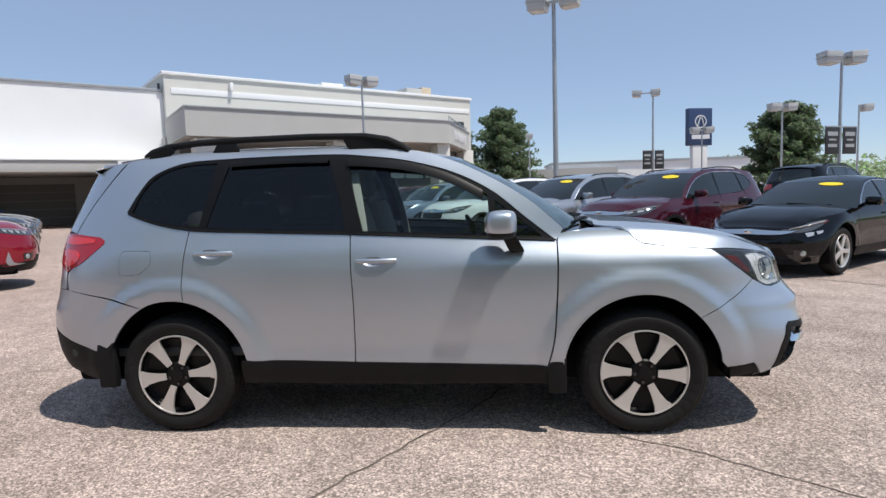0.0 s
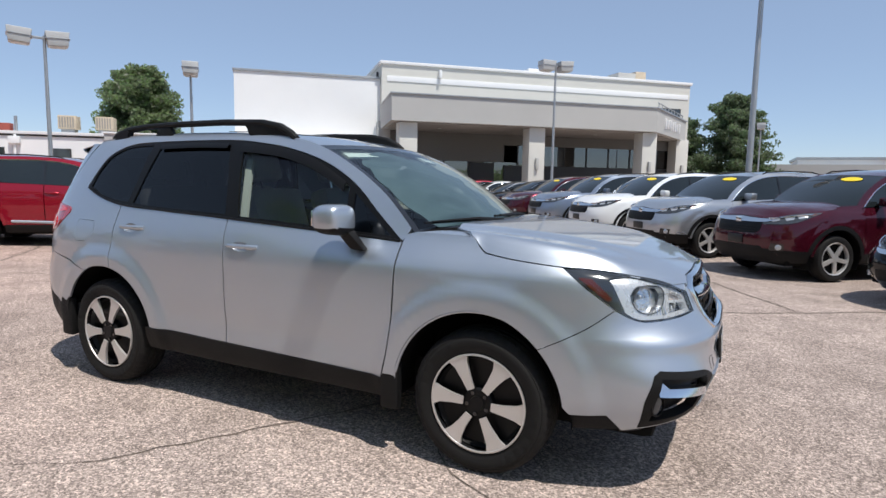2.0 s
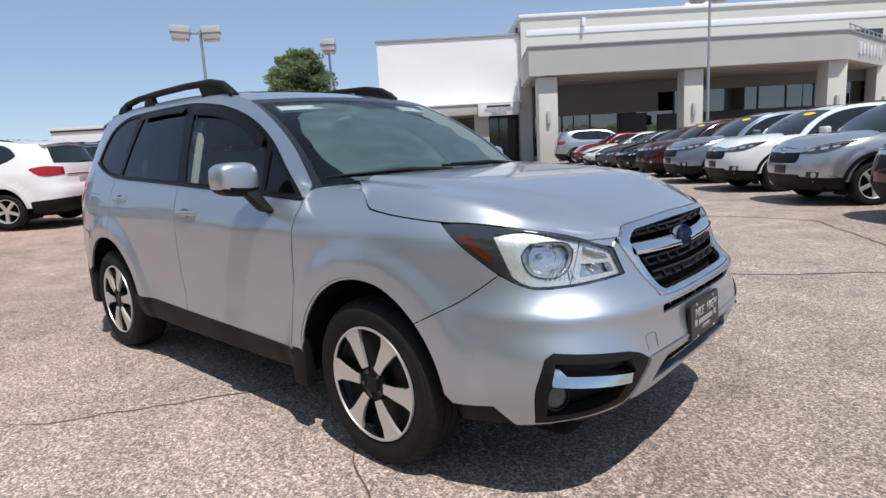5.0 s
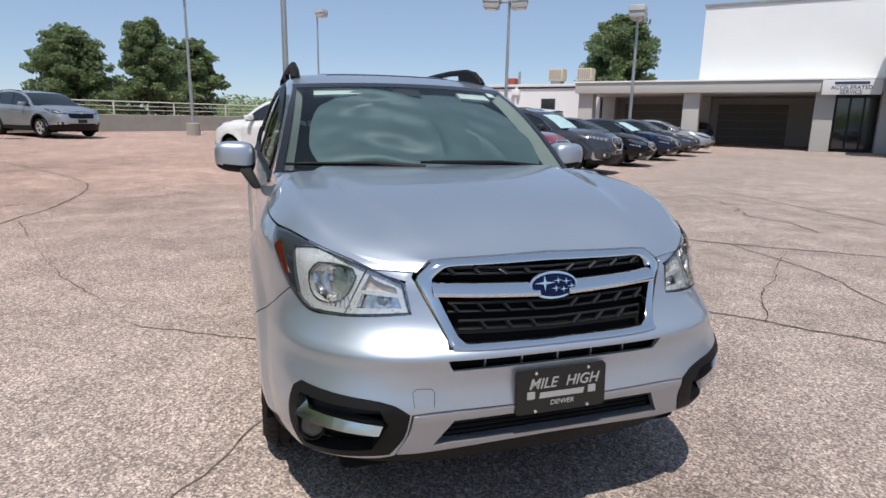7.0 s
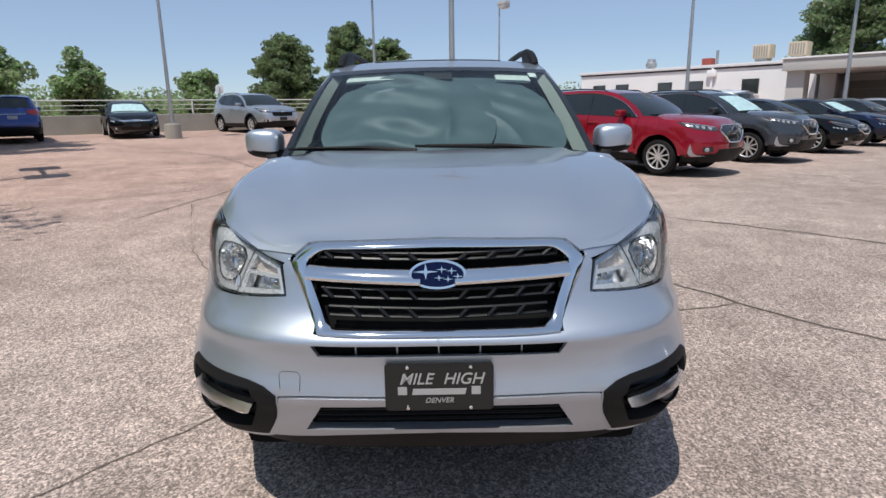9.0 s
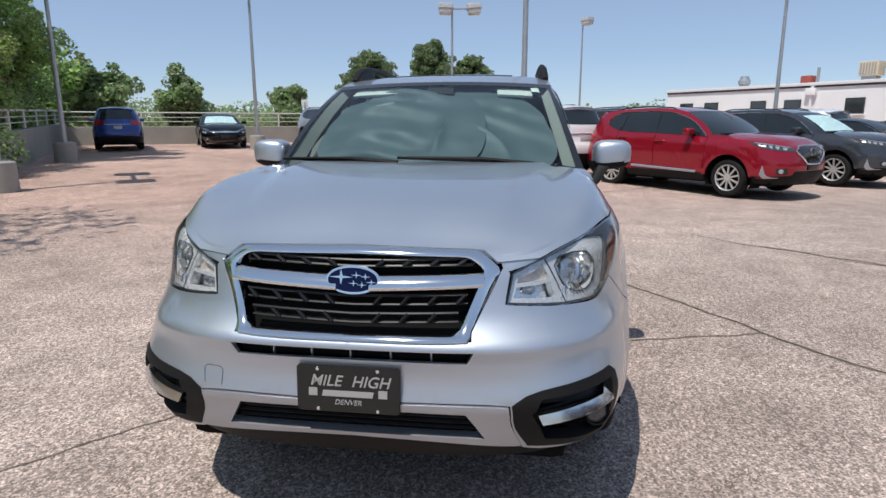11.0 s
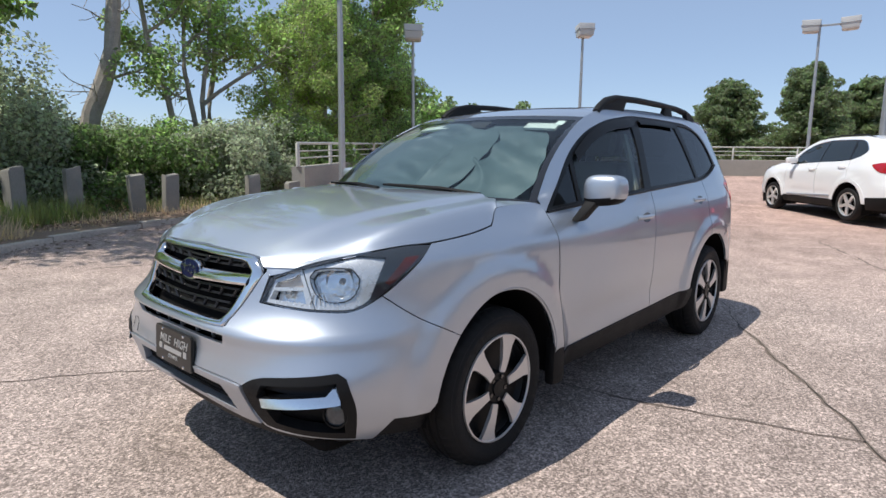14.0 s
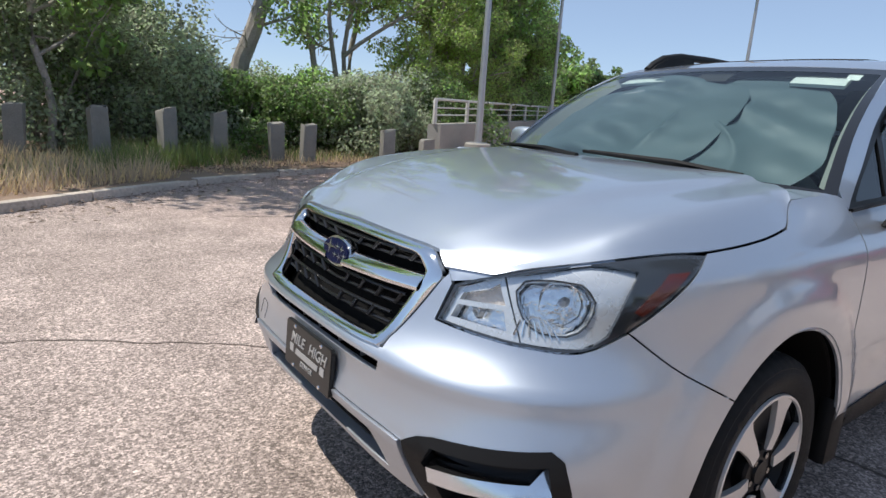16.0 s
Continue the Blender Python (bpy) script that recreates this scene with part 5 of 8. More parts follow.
        rim = [Vector(skin.at(p.x, p.y)) - skin.normal(p.x, p.y) * 0.013 for p in pocket]
        part("bowl_rim", tube([(p.x, p.y * side, p.z) for p in rim + rim[:1]], 0.0026, 5), M_SMOKE, lamp)
        for x, z, r, d in ((2.026, 0.879, 0.056, 0.050), (2.150, 0.836, 0.020, 0.02)):
            c = Vector(skin.at(*S(x, z)[:2]))
            n = skin.normal(*S(x, z)[:2])
            way = Vector((0.90, 0.42 * side, 0)) if r > 0.03 else Vector((1, 0.1 * side, 0))
            m = Matrix.Translation((c.x - n.x * 0.036, (c.y - n.y * 0.036) * side, z)) @ way.to_track_quat("X", "Z").to_matrix().to_4x4()
            bm = lathe([(r * 1.0, 0.0), (r * 0.93, -d * 0.25), (r * 0.82, -d * 0.55), (r * 0.70, -d * 0.70), (r * 0.52, -d * 0.85), (r * 0.26, -d)], 9, "x")
            bm.transform(m)
            bowl = part("reflector_bowl", bm, M_BOWL, lamp)
            bm = lathe([(r * 0.22, -d), (r * 0.20, -d * 0.35), (r * 0.12, -d * 0.2), (0.0005, -d * 0.18)], 16, "x")
            bm.transform(m)
            part("bulb", bm, M_SATIN, bowl)
        for k in range(7):
            x = 2.052 + 0.0065 * k
            a, b = (Vector(skin.at(*S(x + dx, z)[:2])) - skin.normal(*S(x + dx, z)[:2]) * 0.012 for dx, z in ((0.0, 0.850 - 0.001 * k), (-0.016 + 0.005 * k, 0.811)))
            part("reflector_rib", tube([(a.x, a.y * side, a.z), (b.x, b.y * side, b.z)], 0.0022, 5), M_BOWL, lamp)
        lens = part("lens", skin.panel(head, (side,), offset=0.001, inset=0.004, lip=0), M_LENS, lamp)
        lens.visible_shadow = False
    for side in both:
        ledge = flow([S(1.90, 0.9855, 1), S(2.05, 0.9535), F(0.515, 0.9155), F(0.448, 0.898, 1), F(0.425, 0.945, 1), F(0.515, 0.955), S(2.03, 0.975), S(1.90, 0.998, 1)])
        part("bonnet_ledge", skin.panel(ledge, (side,), offset=-0.006, lip=0, grid=0.05), M_SILVER, car)
        rows = []
        inner = Curve((0.885, 0.845), (0.955, 0.800), (1.02, 0.735), (1.075, 0.690), (1.104, 0.676), (1.130, 0.698), (1.18, 0.730), (1.248, 0.774))
        for t in np.linspace(0, 1, 8):
            row = []
            for x in np.linspace(0.885, 1.243, 30):
                z = 1.1150 if x < 1.1 else 1.1150 - 0.003 * ((x - 1.1) / 0.14) ** 2
                p = skin.at(x, z)
                top = z + 0.012 * ease(0.90, 1.06, x) * (1 - ease(1.15, 1.24, x))
                y = p[1] - 0.001 + (min(inner(x), p[1] - 0.006) - p[1]) * t
                row.append((x, y * side, z + (top - z) * math.sin(t * math.pi / 2)))
            rows.append(row)
        part("wing_top", sheet(rows, flip=side > 0), M_SILVER, car)
    # --- bonnet ---
    seam = flow([(1.240, 1.114), (1.267, 1.098), (1.307, 1.066), (1.344, 1.046, 1), (1.5, 1.027), S(1.68, 1.007), S(1.78, 1.003), S(1.90, 0.988), S(2.05, 0.956), F(0.515, 0.918), F(0.448, 0.905, 1), F(0.440, 0.912), F(0.388, 0.954, 1), F(0.34, 0.962), F(0, 0.970)], 0.02, False)
    edge = [Vector(skin.at(p.x, p.y)) for p in seam]
    hz = Curve((0.95, 1.140), (1.12, 1.138), (1.44, 1.116), (1.70, 1.084), (1.90, 1.045), (2.05, 1.003), (2.17, 0.968))
    rear = Curve((0.0, 1.083), (0.40, 1.092), (0.63, 1.099), (0.672, 1.110), (0.70, 1.142), (0.775, 1.245))

    outer = [p for i, p in enumerate(edge) if all(p.x > q.x for q in edge[:i])]
    front = sorted((p for p in edge if p.x > 2.0), key=lambda p: p.y)

    def edge_at(x):
        """half width and height of the bonnet seam."""
        xs = [p.x for p in outer]
        return max(float(np.interp(x, xs, [p.y for p in outer])), 0.02), float(np.interp(x, xs, [p.z for p in outer]))

    def bonnet_z(x, y):
        y = abs(y)
        ye, ze = edge_at(x)
        q = min(1.0, y / ye) if x < 2.16 else 0.0
        zs = None
        if x < 2.05:
            flat = lambda z: WIDTH(z) - 0.055 * ease(0.93, 1.1, z)
            want = y * flat(ze) / ye
            lo, hi = ze, 1.6
            for _ in range(22):
                mid = (lo + hi) / 2
                lo, hi = (mid, hi) if flat(mid) > want else (lo, mid)
            zs = lo
        top = hz(x)
        yc = 0.60 - 0.16 * ease(1.05, 2.15, x)
        top += 0.017 * (1 - ease(yc - 0.022, yc + 0.022, y)) * ease(2.2, 1.9, x) * 0.999
        soft = top - (top - ze) * q**5
        if zs is None:
            return soft
        k = 0.010
        hard = min(top, zs) - k * math.log(1 + math.exp(-abs(top - zs) / k))
        w = ease(1.75, 2.05, x)
        return hard * (1 - w) + soft * w

    rows = []
    stations = 60
    for k in range(stations + 1):
        # from the cowl to the nose along spread lines of constant share of half width
        share = k / stations
        row = []
        for j in range(-42, 43):
            v = abs(j) / 42
            s = 1 if j >= 0 else -1
            # front edge point for this share of width
            i = len(edge) - 1
            run = v
            # the outer edge is used for v = 1, the front edge for v < 1
            if v < 1:
                yf = 0.435 * v
                xf, zf = (float(np.interp(yf, [p.y for p in front], [p[i] for p in front])) for i in (0, 2))
                yr = 0.775 * v
                xr = rear(yr)
                t = share
                x = xr + (xf - xr) * t
                y_side = edge_at(x)[0] if x > 1.243 else 0.775
                y = v * (y_side if x < 2.13 else max(0.435, y_side))
                z = bonnet_z(x, y)
                if t > 0.93:
                    w = (t - 0.93) / 0.07
                    z = z * (1 - w) + zf * w
                    y = y * (1 - w) + yf * w
                row.append((x, y * s, z))
            else:
                x = 1.240 + (edge[-1].x - 0.05 - 1.240) * share
                x = min(x, 2.155)
                ye, ze = edge_at(x)
                row.append((x, ye * s, ze))
        rows.append(row)
    # even out the pressing, most of all towards the nose
    net = np.array(rows)
    for k in range(24):
        mean = (net[:-2, 1:-1] + net[2:, 1:-1] + net[1:-1, :-2] + net[1:-1, 2:]) / 4
        share = 0.5 if k < 5 else 0.5 * np.clip((np.arange(1, stations) - 44) / 10, 0, 1)[:, None, None]
        net[1:-1, 1:-1] += share * (mean - net[1:-1, 1:-1])
    bm = solid(sheet([[tuple(p) for p in row] for row in net.tolist()]), 0.012)
    bonnet = part("bonnet", bm, M_SILVER, car)
    # --- cowl, windscreen, roof ---
    rows = []
    for k in range(5):
        rows.append([(rear(abs(y)) + 0.03 - 0.06 * k, y, 1.10 + 0.004 * k - 0.02 * abs(y)) for y in np.linspace(-0.78, 0.78, 31)])
    part("cowl", solid(sheet(rows), 0.01), M_TRIM, car)
    a_line = Curve((1.085, 0.955), (1.168, 0.868), (1.305, 0.709), (1.44, 0.49), (1.555, 0.232))

    def screen_point(t, v, back=0.0):
        """t from bottom to top, v from -1 to 1 across."""
        z = 1.085 + (1.555 - 1.085) * t
        ex = a_line(z)
        ey = skin.at(ex, z)[1]
        cx, cz = 1.145 + (0.315 - 1.145) * t + 0.02 * math.sin(math.pi * t), 1.098 + (1.572 - 1.098) * t + 0.018 * math.sin(math.pi * t)
        q = v * v
        return Vector((cx + (ex - cx) * q - back, v * ey, cz + (z - cz) * q))

    def screen_sheet(t0, t1, v0, v1, back, n=24, m=32):
        return sheet([[screen_point(t0 + (t1 - t0) * i / n, v0 + (v1 - v0) * j / m, back) for j in range(m + 1)] for i in range(n + 1)])

    ws = part("windscreen", screen_sheet(0.03, 0.99, -0.985, 0.985, 0.0), M_GLASS_CLEAR, car)
    ws.visible_shadow = False
    for name, a in (("frit_band", (0.0, 0.085, -1, 1)), ("frit_band", (0.95, 1.0, -1, 1)), ("frit_band", (0.0, 1.0, -1.0, -0.955)), ("frit_band", (0.0, 1.0, 0.955, 1.0))):
        part(name, screen_sheet(*a, -0.002, 16, 16), M_GLOSS, ws)
    part("mirror_shroud", screen_sheet(0.83, 0.95, -0.12, 0.12, 0.03, 6, 6), M_DASH, ws)
    for v0, v1, t0, t1 in ((-0.80, -0.38, 0.85, 0.935), (0.50, 0.80, 0.835, 0.915)):
        part("sun_visor", solid(screen_sheet(t0, t1, v0, v1, 0.055, 6, 8), 0.014), M_STICKER, car, "pale fabric sun visor")
    part("sticker", screen_sheet(0.885, 0.94, 0.80, 0.87, 0.008, 4, 4), M_STICKER, ws, "white paper sticker")
    for s0 in both:
        lining = sheet([[screen_point(0.08 + 0.86 * i / 16, s0 * (0.955 - 0.075 * j / 5), 0.012 + 0.12 * j / 5) for j in range(6)] for i in range(17)])
        part("pillar_trim", solid(lining, 0.004), M_TRIM_PALE, car, "pale inner pillar trim")
    z_edge = Curve((-2.05, 1.53), (-1.8, 1.585), (-1.62, 1.612), (-1.37, 1.636), (-0.906, 1.645), (-0.45, 1.639), (-0.035, 1.611), (0.232, 1.555))
    z_mid = Curve((-2.2, 1.585), (-1.8, 1.638), (-1.3, 1.672), (-0.7, 1.678), (-0.3, 1.660), (0, 1.632), (0.315, 1.574))

    def roof_point(t, v, up=0.0):
        ex = 0.232 + (-1.66 - 0.232) * t
        cx = 0.315 + (-2.02 - 0.315) * t
        ze = z_edge(ex)
        ye = skin.at(ex, ze)[1]
        q = abs(v) ** 2.4
        return Vector((cx + (ex - cx) * v * v, v * ye, z_mid(cx) + (ze - z_mid(cx)) * q + up))

    part("roof", solid(sheet([[roof_point(i / 40, j / 20) for j in range(-20, 21)] for i in range(41)], flip=True), 0.02), M_SILVER, car)
    sr = part("sunroof", solid(sheet([[roof_point(0.16 + 0.30 * i / 16, 0.66 * j / 10, 0.004) for j in range(-10, 11)] for i in range(17)], flip=True), 0.006), M_GLOSS, car, "dark glass sunroof panel")
    part("roof_header", sheet([[roof_point(0.0 + 0.9 * i / 10, j / 10 * 0.97, -0.045) for j in range(-10, 11)] for i in range(11)]), M_LINER, car)
    for side in both:
        pts = [(0.045, 0.60, 1.595), (0.005, 0.598, 1.625), (-0.08, 0.592, 1.667), (-0.22, 0.585, 1.694), (-0.55, 0.578, 1.705), (-0.95, 0.574, 1.703), (-1.25, 0.572, 1.695), (-1.44, 0.572, 1.676), (-1.54, 0.574, 1.645), (-1.58, 0.576, 1.615)]
        rail = part("roof_rail", tube([(x, y * side, z) for x, y, z in pts], [0.022, 0.024, 0.024, 0.022, 0.021, 0.021, 0.021, 0.023, 0.025, 0.024], 10, flat=0.95), M_TRIM, car, "black roof rail")
        upright = Matrix(((1, 0, 0, 0), (0, 0, -1, 0), (0, 1, 0, 0), (0, 0, 0, 1)))
        for out in ([(0.06, 1.588), (0.01, 1.626), (-0.08, 1.668), (-0.22, 1.695), (-0.36, 1.700), (-0.315, 1.62), (-0.30, 1.60)], [(-1.59, 1.590), (-1.585, 1.615), (-1.54, 1.647), (-1.43, 1.678), (-1.40, 1.66), (-1.43, 1.59)]):
            part("rail_end", plate(out, -0.584 * side - 0.018, -0.584 * side + 0.018, upright, 0.006), M_TRIM, rail)
        for fx in (-1.07,):
            bm = box((fx - 0.10, 0.574 * side - 0.016, 1.60), (fx + 0.10, 0.574 * side + 0.016, 1.69), 0.012)
            for v in bm.verts:
                if v.co.z > 1.64:
                    v.co.x = fx + (v.co.x - fx) * 0.6
            part("rail_foot", bm, M_TRIM, rail)
        # mirrors
        def shell(keep):
            bm = bmesh.new()
            bmesh.ops.create_cube(bm, size=1)
            bmesh.ops.subdivide_edges(bm, edges=bm.edges[:], cuts=11, use_grid_fill=True)
            for v in bm.verts:
                p = v.co * 2
                l = (abs(p.x) ** 3.4 + abs(p.y) ** 3.4 + abs(p.z) ** 3.4) ** (1 / 3.4)
                p = p / l
                taper = 1 - 0.14 * (p.y * 0.5 + 0.5)
                back = 1 - 0.25 * max(0, p.x) * (0.4 + 0.6 * max(0, p.y))
                v.co = Vector((0.572 + p.x * 0.088 * back, (0.950 + p.y * 0.099) * side, 1.170 + p.z * 0.083 * taper + 0.006 * p.y))
            cut = [f for f in bm.faces if (f.calc_center_median().z > 1.134) != keep]
            bmesh.ops.delete(bm, geom=cut, context="FACES")
            if side < 0:
                bmesh.ops.reverse_faces(bm, faces=bm.faces)
            return bm

        mirror = part("door_mirror", shell(True), M_SILVER, car, "silver door mirror on a black foot")
        part("mirror_base", shell(False), M_TRIM, mirror)
        bm = box((-0.038, -0.036, -0.085), (0.038, 0.036, 0.035), 0.016)
        for v in bm.verts:
            k = (0.035 - v.co.z) / 0.11
            v.co = Vector((0.594 + v.co.x * (1 + 0.10 * k) + 0.055 * k, (0.918 + v.co.y * (1 - 0.35 * k) - 0.062 * k) * side, 1.100 + v.co.z))
        if side < 0:
            bmesh.ops.reverse_faces(bm, faces=bm.faces)
        part("mirror_foot", bm, M_TRIM, mirror)
        bm = box((0.4825, 0.880, 1.140), (0.492, 1.020, 1.216), 0.003)
        if side < 0:
            bm.transform(Matrix.Scale(-1, 4, (0, 1, 0)))
            bmesh.ops.reverse_faces(bm, faces=bm.faces)
        part("mirror_glass", bm, M_CHROME, mirror)
    # wipers
    for y0, y1, z0 in ((0.55, -0.06, 0), (-0.10, -0.70, 0)):
        a, b = screen_point(0.040, y0 / 0.80), screen_point(0.085, y1 / 0.80)
        arm = part("wiper", tube([a + Vector((0.02, 0, 0.035)), a * 0.6 + b * 0.4 + Vector((0.03, 0, 0.046)), b + Vector((0.02, 0, 0.034))], [0.012, 0.010, 0.006], 6), M_TRIM, car, "black windscreen wiper")
        part("blade", tube([a * 0.8 + b * 0.2 + Vector((-0.01, 0, 0.036)), b * 1.0 + Vector((0.005, -0.05, 0.030))], 0.007, 5), M_TRIM, arm)
    # --- rear ---
    tail = flow([S(-1.745, 1.112), S(-1.738, 1.132), S(-1.765, 1.150), S(-1.85, 1.160), S(-1.957, 1.172), S(-2.06, 1.174, 1), S(-2.10, 1.0, 1), S(-2.0, 0.955), S(-1.965, 0.972), S(-1.87, 1.016)])
    rb = flow([(*arch_r(118, 118)[0], 1)] + arch_r(120, 150) + [(*arch_r(153, 153)[0], 1), S(-1.78, 0.495), S(-1.95, 0.53), S(-2.15, 0.60, 1), F(0, 0.60, 1, -1), F(0, 0.83, 1, -1), F(0.6, 0.84, 0, -1), S(-2.0, 0.846, 1), S(-1.72, 0.796)])
    rl = flow([S(-1.69, 0.545, 1), S(-1.78, 0.492), S(-1.95, 0.526), S(-2.15, 0.596, 1), F(0, 0.596, 1, -1), F(0, 0.33, 1, -1), F(0.5, 0.33, 0, -1), S(-2.05, 0.36), S(-1.90, 0.32), S(-1.75, 0.30, 1)])
    gate = flow([S(-2.02, 0.852, 1), F(0.5, 0.845, 0, -1), F(0, 0.835, 1, -1), F(0, 1.585, 1, -1), F(0.45, 1.585, 0, -1), S(-1.69, 1.585, 1), S(-1.76, 1.49), S(-1.88, 1.32), S(-1.965, 1.178, 1), S(-2.065, 1.178), S(-2.11, 1.0, 1), S(-2.005, 0.948, 1)])
    rg = flow([F(0, 1.18, 1, -1), F(0.52, 1.19, 1, -1), F(0.47, 1.50, 1, -1), F(0, 1.52, 1, -1)])
    part("tailgate", skin.panel(gate, both, holes=(rg,)), M_SILVER, car)
    g = part("rear_window", skin.panel(rg, both, offset=-0.006, lip=0), M_GLASS_DARK, car)
    g.visible_shadow = False
    part("rear_bumper", skin.panel(rb, both), M_SILVER, car)
    part("rear_lower_bumper", skin.panel(rl, both, offset=0.002), M_TRIM, car)
    for side in both:
        lamp = part("tail_lamp", skin.panel(tail, (side,), offset=0.004, lip=0.03), M_RED_LENS, car, "red tail lamp")
        for cell in ([S(-1.80, 1.125), S(-1.80, 1.140), S(-1.90, 1.152), S(-2.04, 1.158, 1), S(-2.05, 1.118, 1), S(-1.92, 1.112)], [S(-1.90, 1.030), S(-1.92, 1.072), S(-2.04, 1.085, 1), S(-2.06, 1.010, 1), S(-1.985, 0.985)]):
            part("lamp_cell", skin.panel(flow(cell), (side,), offset=0.007, lip=0.004), M_RED_CELL, lamp, "brighter red lens cell")
    rows = [[(x, y, z) for y in np.linspace(-0.60, 0.60, 17)] for x, z in ((-1.60, 1.640), (-1.75, 1.640), (-1.90, 1.626), (-2.01, 1.604), (-2.0, 1.585), (-1.94, 1.562))]
    rows = [[(x + 0.10 * (abs(y) / 0.6) ** 3, y, z - 0.05 * (abs(y) / 0.6) ** 2) for x, y, z in r] for r in rows]
    part("roof_spoiler", solid(sheet(rows, flip=True), 0.006), M_SILVER, car)
    # --- closed inside and under ---
    inner = flow([(0.86, 1.05, 1), (0.84, 0.42, 1), (-0.86, 0.44, 1), (-0.90, 0.60), (-1.0, 0.80), (-1.25, 0.88, 1), (-1.72, 0.88, 1), (-1.86, 1.2, 1), (-1.2, 1.15)])
    for side in both:
        part("door_trim", skin.panel(inner, (side,), offset=-0.045, lip=0, grid=0.08), M_DASH, car)
        part("gap_backing", skin.panel(flow([(1.22, 1.08, 1), S(1.68, 0.98, 1), S(1.88, 0.82, 1), S(1.72, 0.70, 1), *arc(FRONT_AXLE, HUB, 0.47, 40, 160, 12), (0.86, 0.45, 1), (0.87, 1.05, 1)]), (side,), offset=-0.018, lip=0, grid=0.08), M_DARK, car)
    part("nose_backing", skin.panel(flow([S(1.8, 0.96, 1), F(0.4, 0.93), F(0, 0.95, 1), F(0, 0.30, 1), F(0.5, 0.30), S(1.85, 0.33, 1)]), both, offset=-0.09, lip=0, grid=0.08), M_DARK, car)
    part("underbody", box((-2.1, -0.66, 0.24), (2.08, 0.66, 0.46), 0.05), M_DARK, car)
    part("floor", box((-2.0, -0.83, 0.44), (0.87, 0.83, 0.50), 0.03), M_DASH, car)
    # dashboard, wheel, seats
    part("dashboard", box((0.52, -0.72, 0.72), (1.12, 0.72, 1.06), 0.07), M_DASH, car)
    part("steering_wheel", (lambda b: (b.transform(Matrix.Translation((0.40, 0.36, 1.00)) @ Matrix.Rotation(radians(65), 4, "Y")), b)[1])(lathe([(0.185 + 0.014 * math.cos(a), 0.014 * math.sin(a)) for a in np.linspace(0, 2 * math.pi, 9)], 36, "z")), M_DASH, car)
    for x, y in ((-0.15, 0.36), (-0.15, -0.36), (-1.05, 0.36), (-1.05, -0.36), (-1.05, 0)):
        seat = part("seat", box((x - 0.05, y - 0.25, 0.55), (x + 0.45, y + 0.25, 0.76), 0.07), M_FABRIC, car, "grey fabric seat")
        lean2 = Matrix.Translation((x - 0.08, y, 0.72)) @ Matrix.Rotation(radians(-16), 4, "Y")
        part("seat_back", box((-0.09, -0.24, 0.0), (0.09, 0.24, 0.60), 0.07, lean2), M_FABRIC, seat)
        part("headrest", box((-0.06, -0.13, 0.65), (0.05, 0.13, 0.84), 0.05, lean2), M_FABRIC, seat)
        part("headrest_post", tube([lean2 @ Vector((0, -0.05, 0.58)), lean2 @ Vector((0, -0.05, 0.70))], 0.008, 6), M_CHROME, seat)
    # wheels
    for x, side, turn in ((FRONT_AXLE, -1, radians(64)), (REAR_AXLE, -1, radians(53)), (FRONT_AXLE, 1, radians(48)), (REAR_AXLE, 1, radians(35))):
        w = new("wheel")
        w.parent = car
        w.matrix_basis = Matrix.Translation((x, side * 0.880, HUB)) @ (Matrix.Rotation(math.pi, 4, "Z") if side < 0 else Matrix.Identity(4))
        wheel(w, HUB, 0.234, 0.215, 6, (0.070, 0.2245, 0.019, 0.043), turn)
    # dealer plate
    pl = Matrix.Translation((2.316, 0.0, 0.566)) @ Matrix.Rotation(radians(-3), 4, "Y") @ Matrix(((0, 0, 1, 0), (1, 0, 0, 0), (0, 1, 0, 0), (0, 0, 0, 1)))
    r = [(sx * (0.155 - 0.008 * c), sy * (0.071 - 0.008 * s)) for sx, sy, ks in ((1, 1, (0, 1)), (-1, 1, (1, 0)), (-1, -1, (0, 1)), (1, -1, (1, 0))) for c, s in ((k, 1 - k) for k in ks)]
    dealer = tagged(part("dealer_plate", plate(r, -0.012, 0.0, pl, 0.002), M_PLATE, None), "black dealer plate with silver lettering, screwed to the bumper", "plate")
    for text, x in (("MILE", -0.067), ("HIGH", 0.068)):
        lettering("word", text, 0.047, pl @ Matrix.Translation((x, 0.024, 0.001)), M_LETTER, dealer, slant=0.28, bold=0.0003)
    part("word_bar", plate([(-0.078, -0.022), (0.074, -0.022), (0.078, -0.004), (-0.074, -0.004)], 0.0, 0.0015, pl @ Matrix.Translation((0, 0, 0.0))), M_LETTER, dealer)
    for x in (-0.105, 0.105):
        part("mark", plate([(x - 0.013, -0.022), (x + 0.013, -0.022), (x + 0.013, 0.002), (x - 0.013, 0.002)], 0.0, 0.0015, pl), M_LETTER, dealer)
    lettering("city", "DENVER", 0.022, pl @ Matrix.Translation((0, -0.040, 0.001)), M_LETTER, dealer, slant=0.28)
    for x, y in ((-0.09, 0.060), (0.09, 0.060), (-0.09, -0.062), (0.09, -0.062)):
        part("screw", (lambda b: (b.transform(pl @ Matrix.Translation((x, y, 0))), b)[1])(lathe([(0.006, 0.0), (0.005, 0.003), (0.0005, 0.004)], 10, "z")), M_CHROME, dealer)
    # folding sunshade behind the screen
    shade = thing("sunshade", "wrinkled blue-grey twin-disc folding sunshade behind the windscreen", "sunshade")
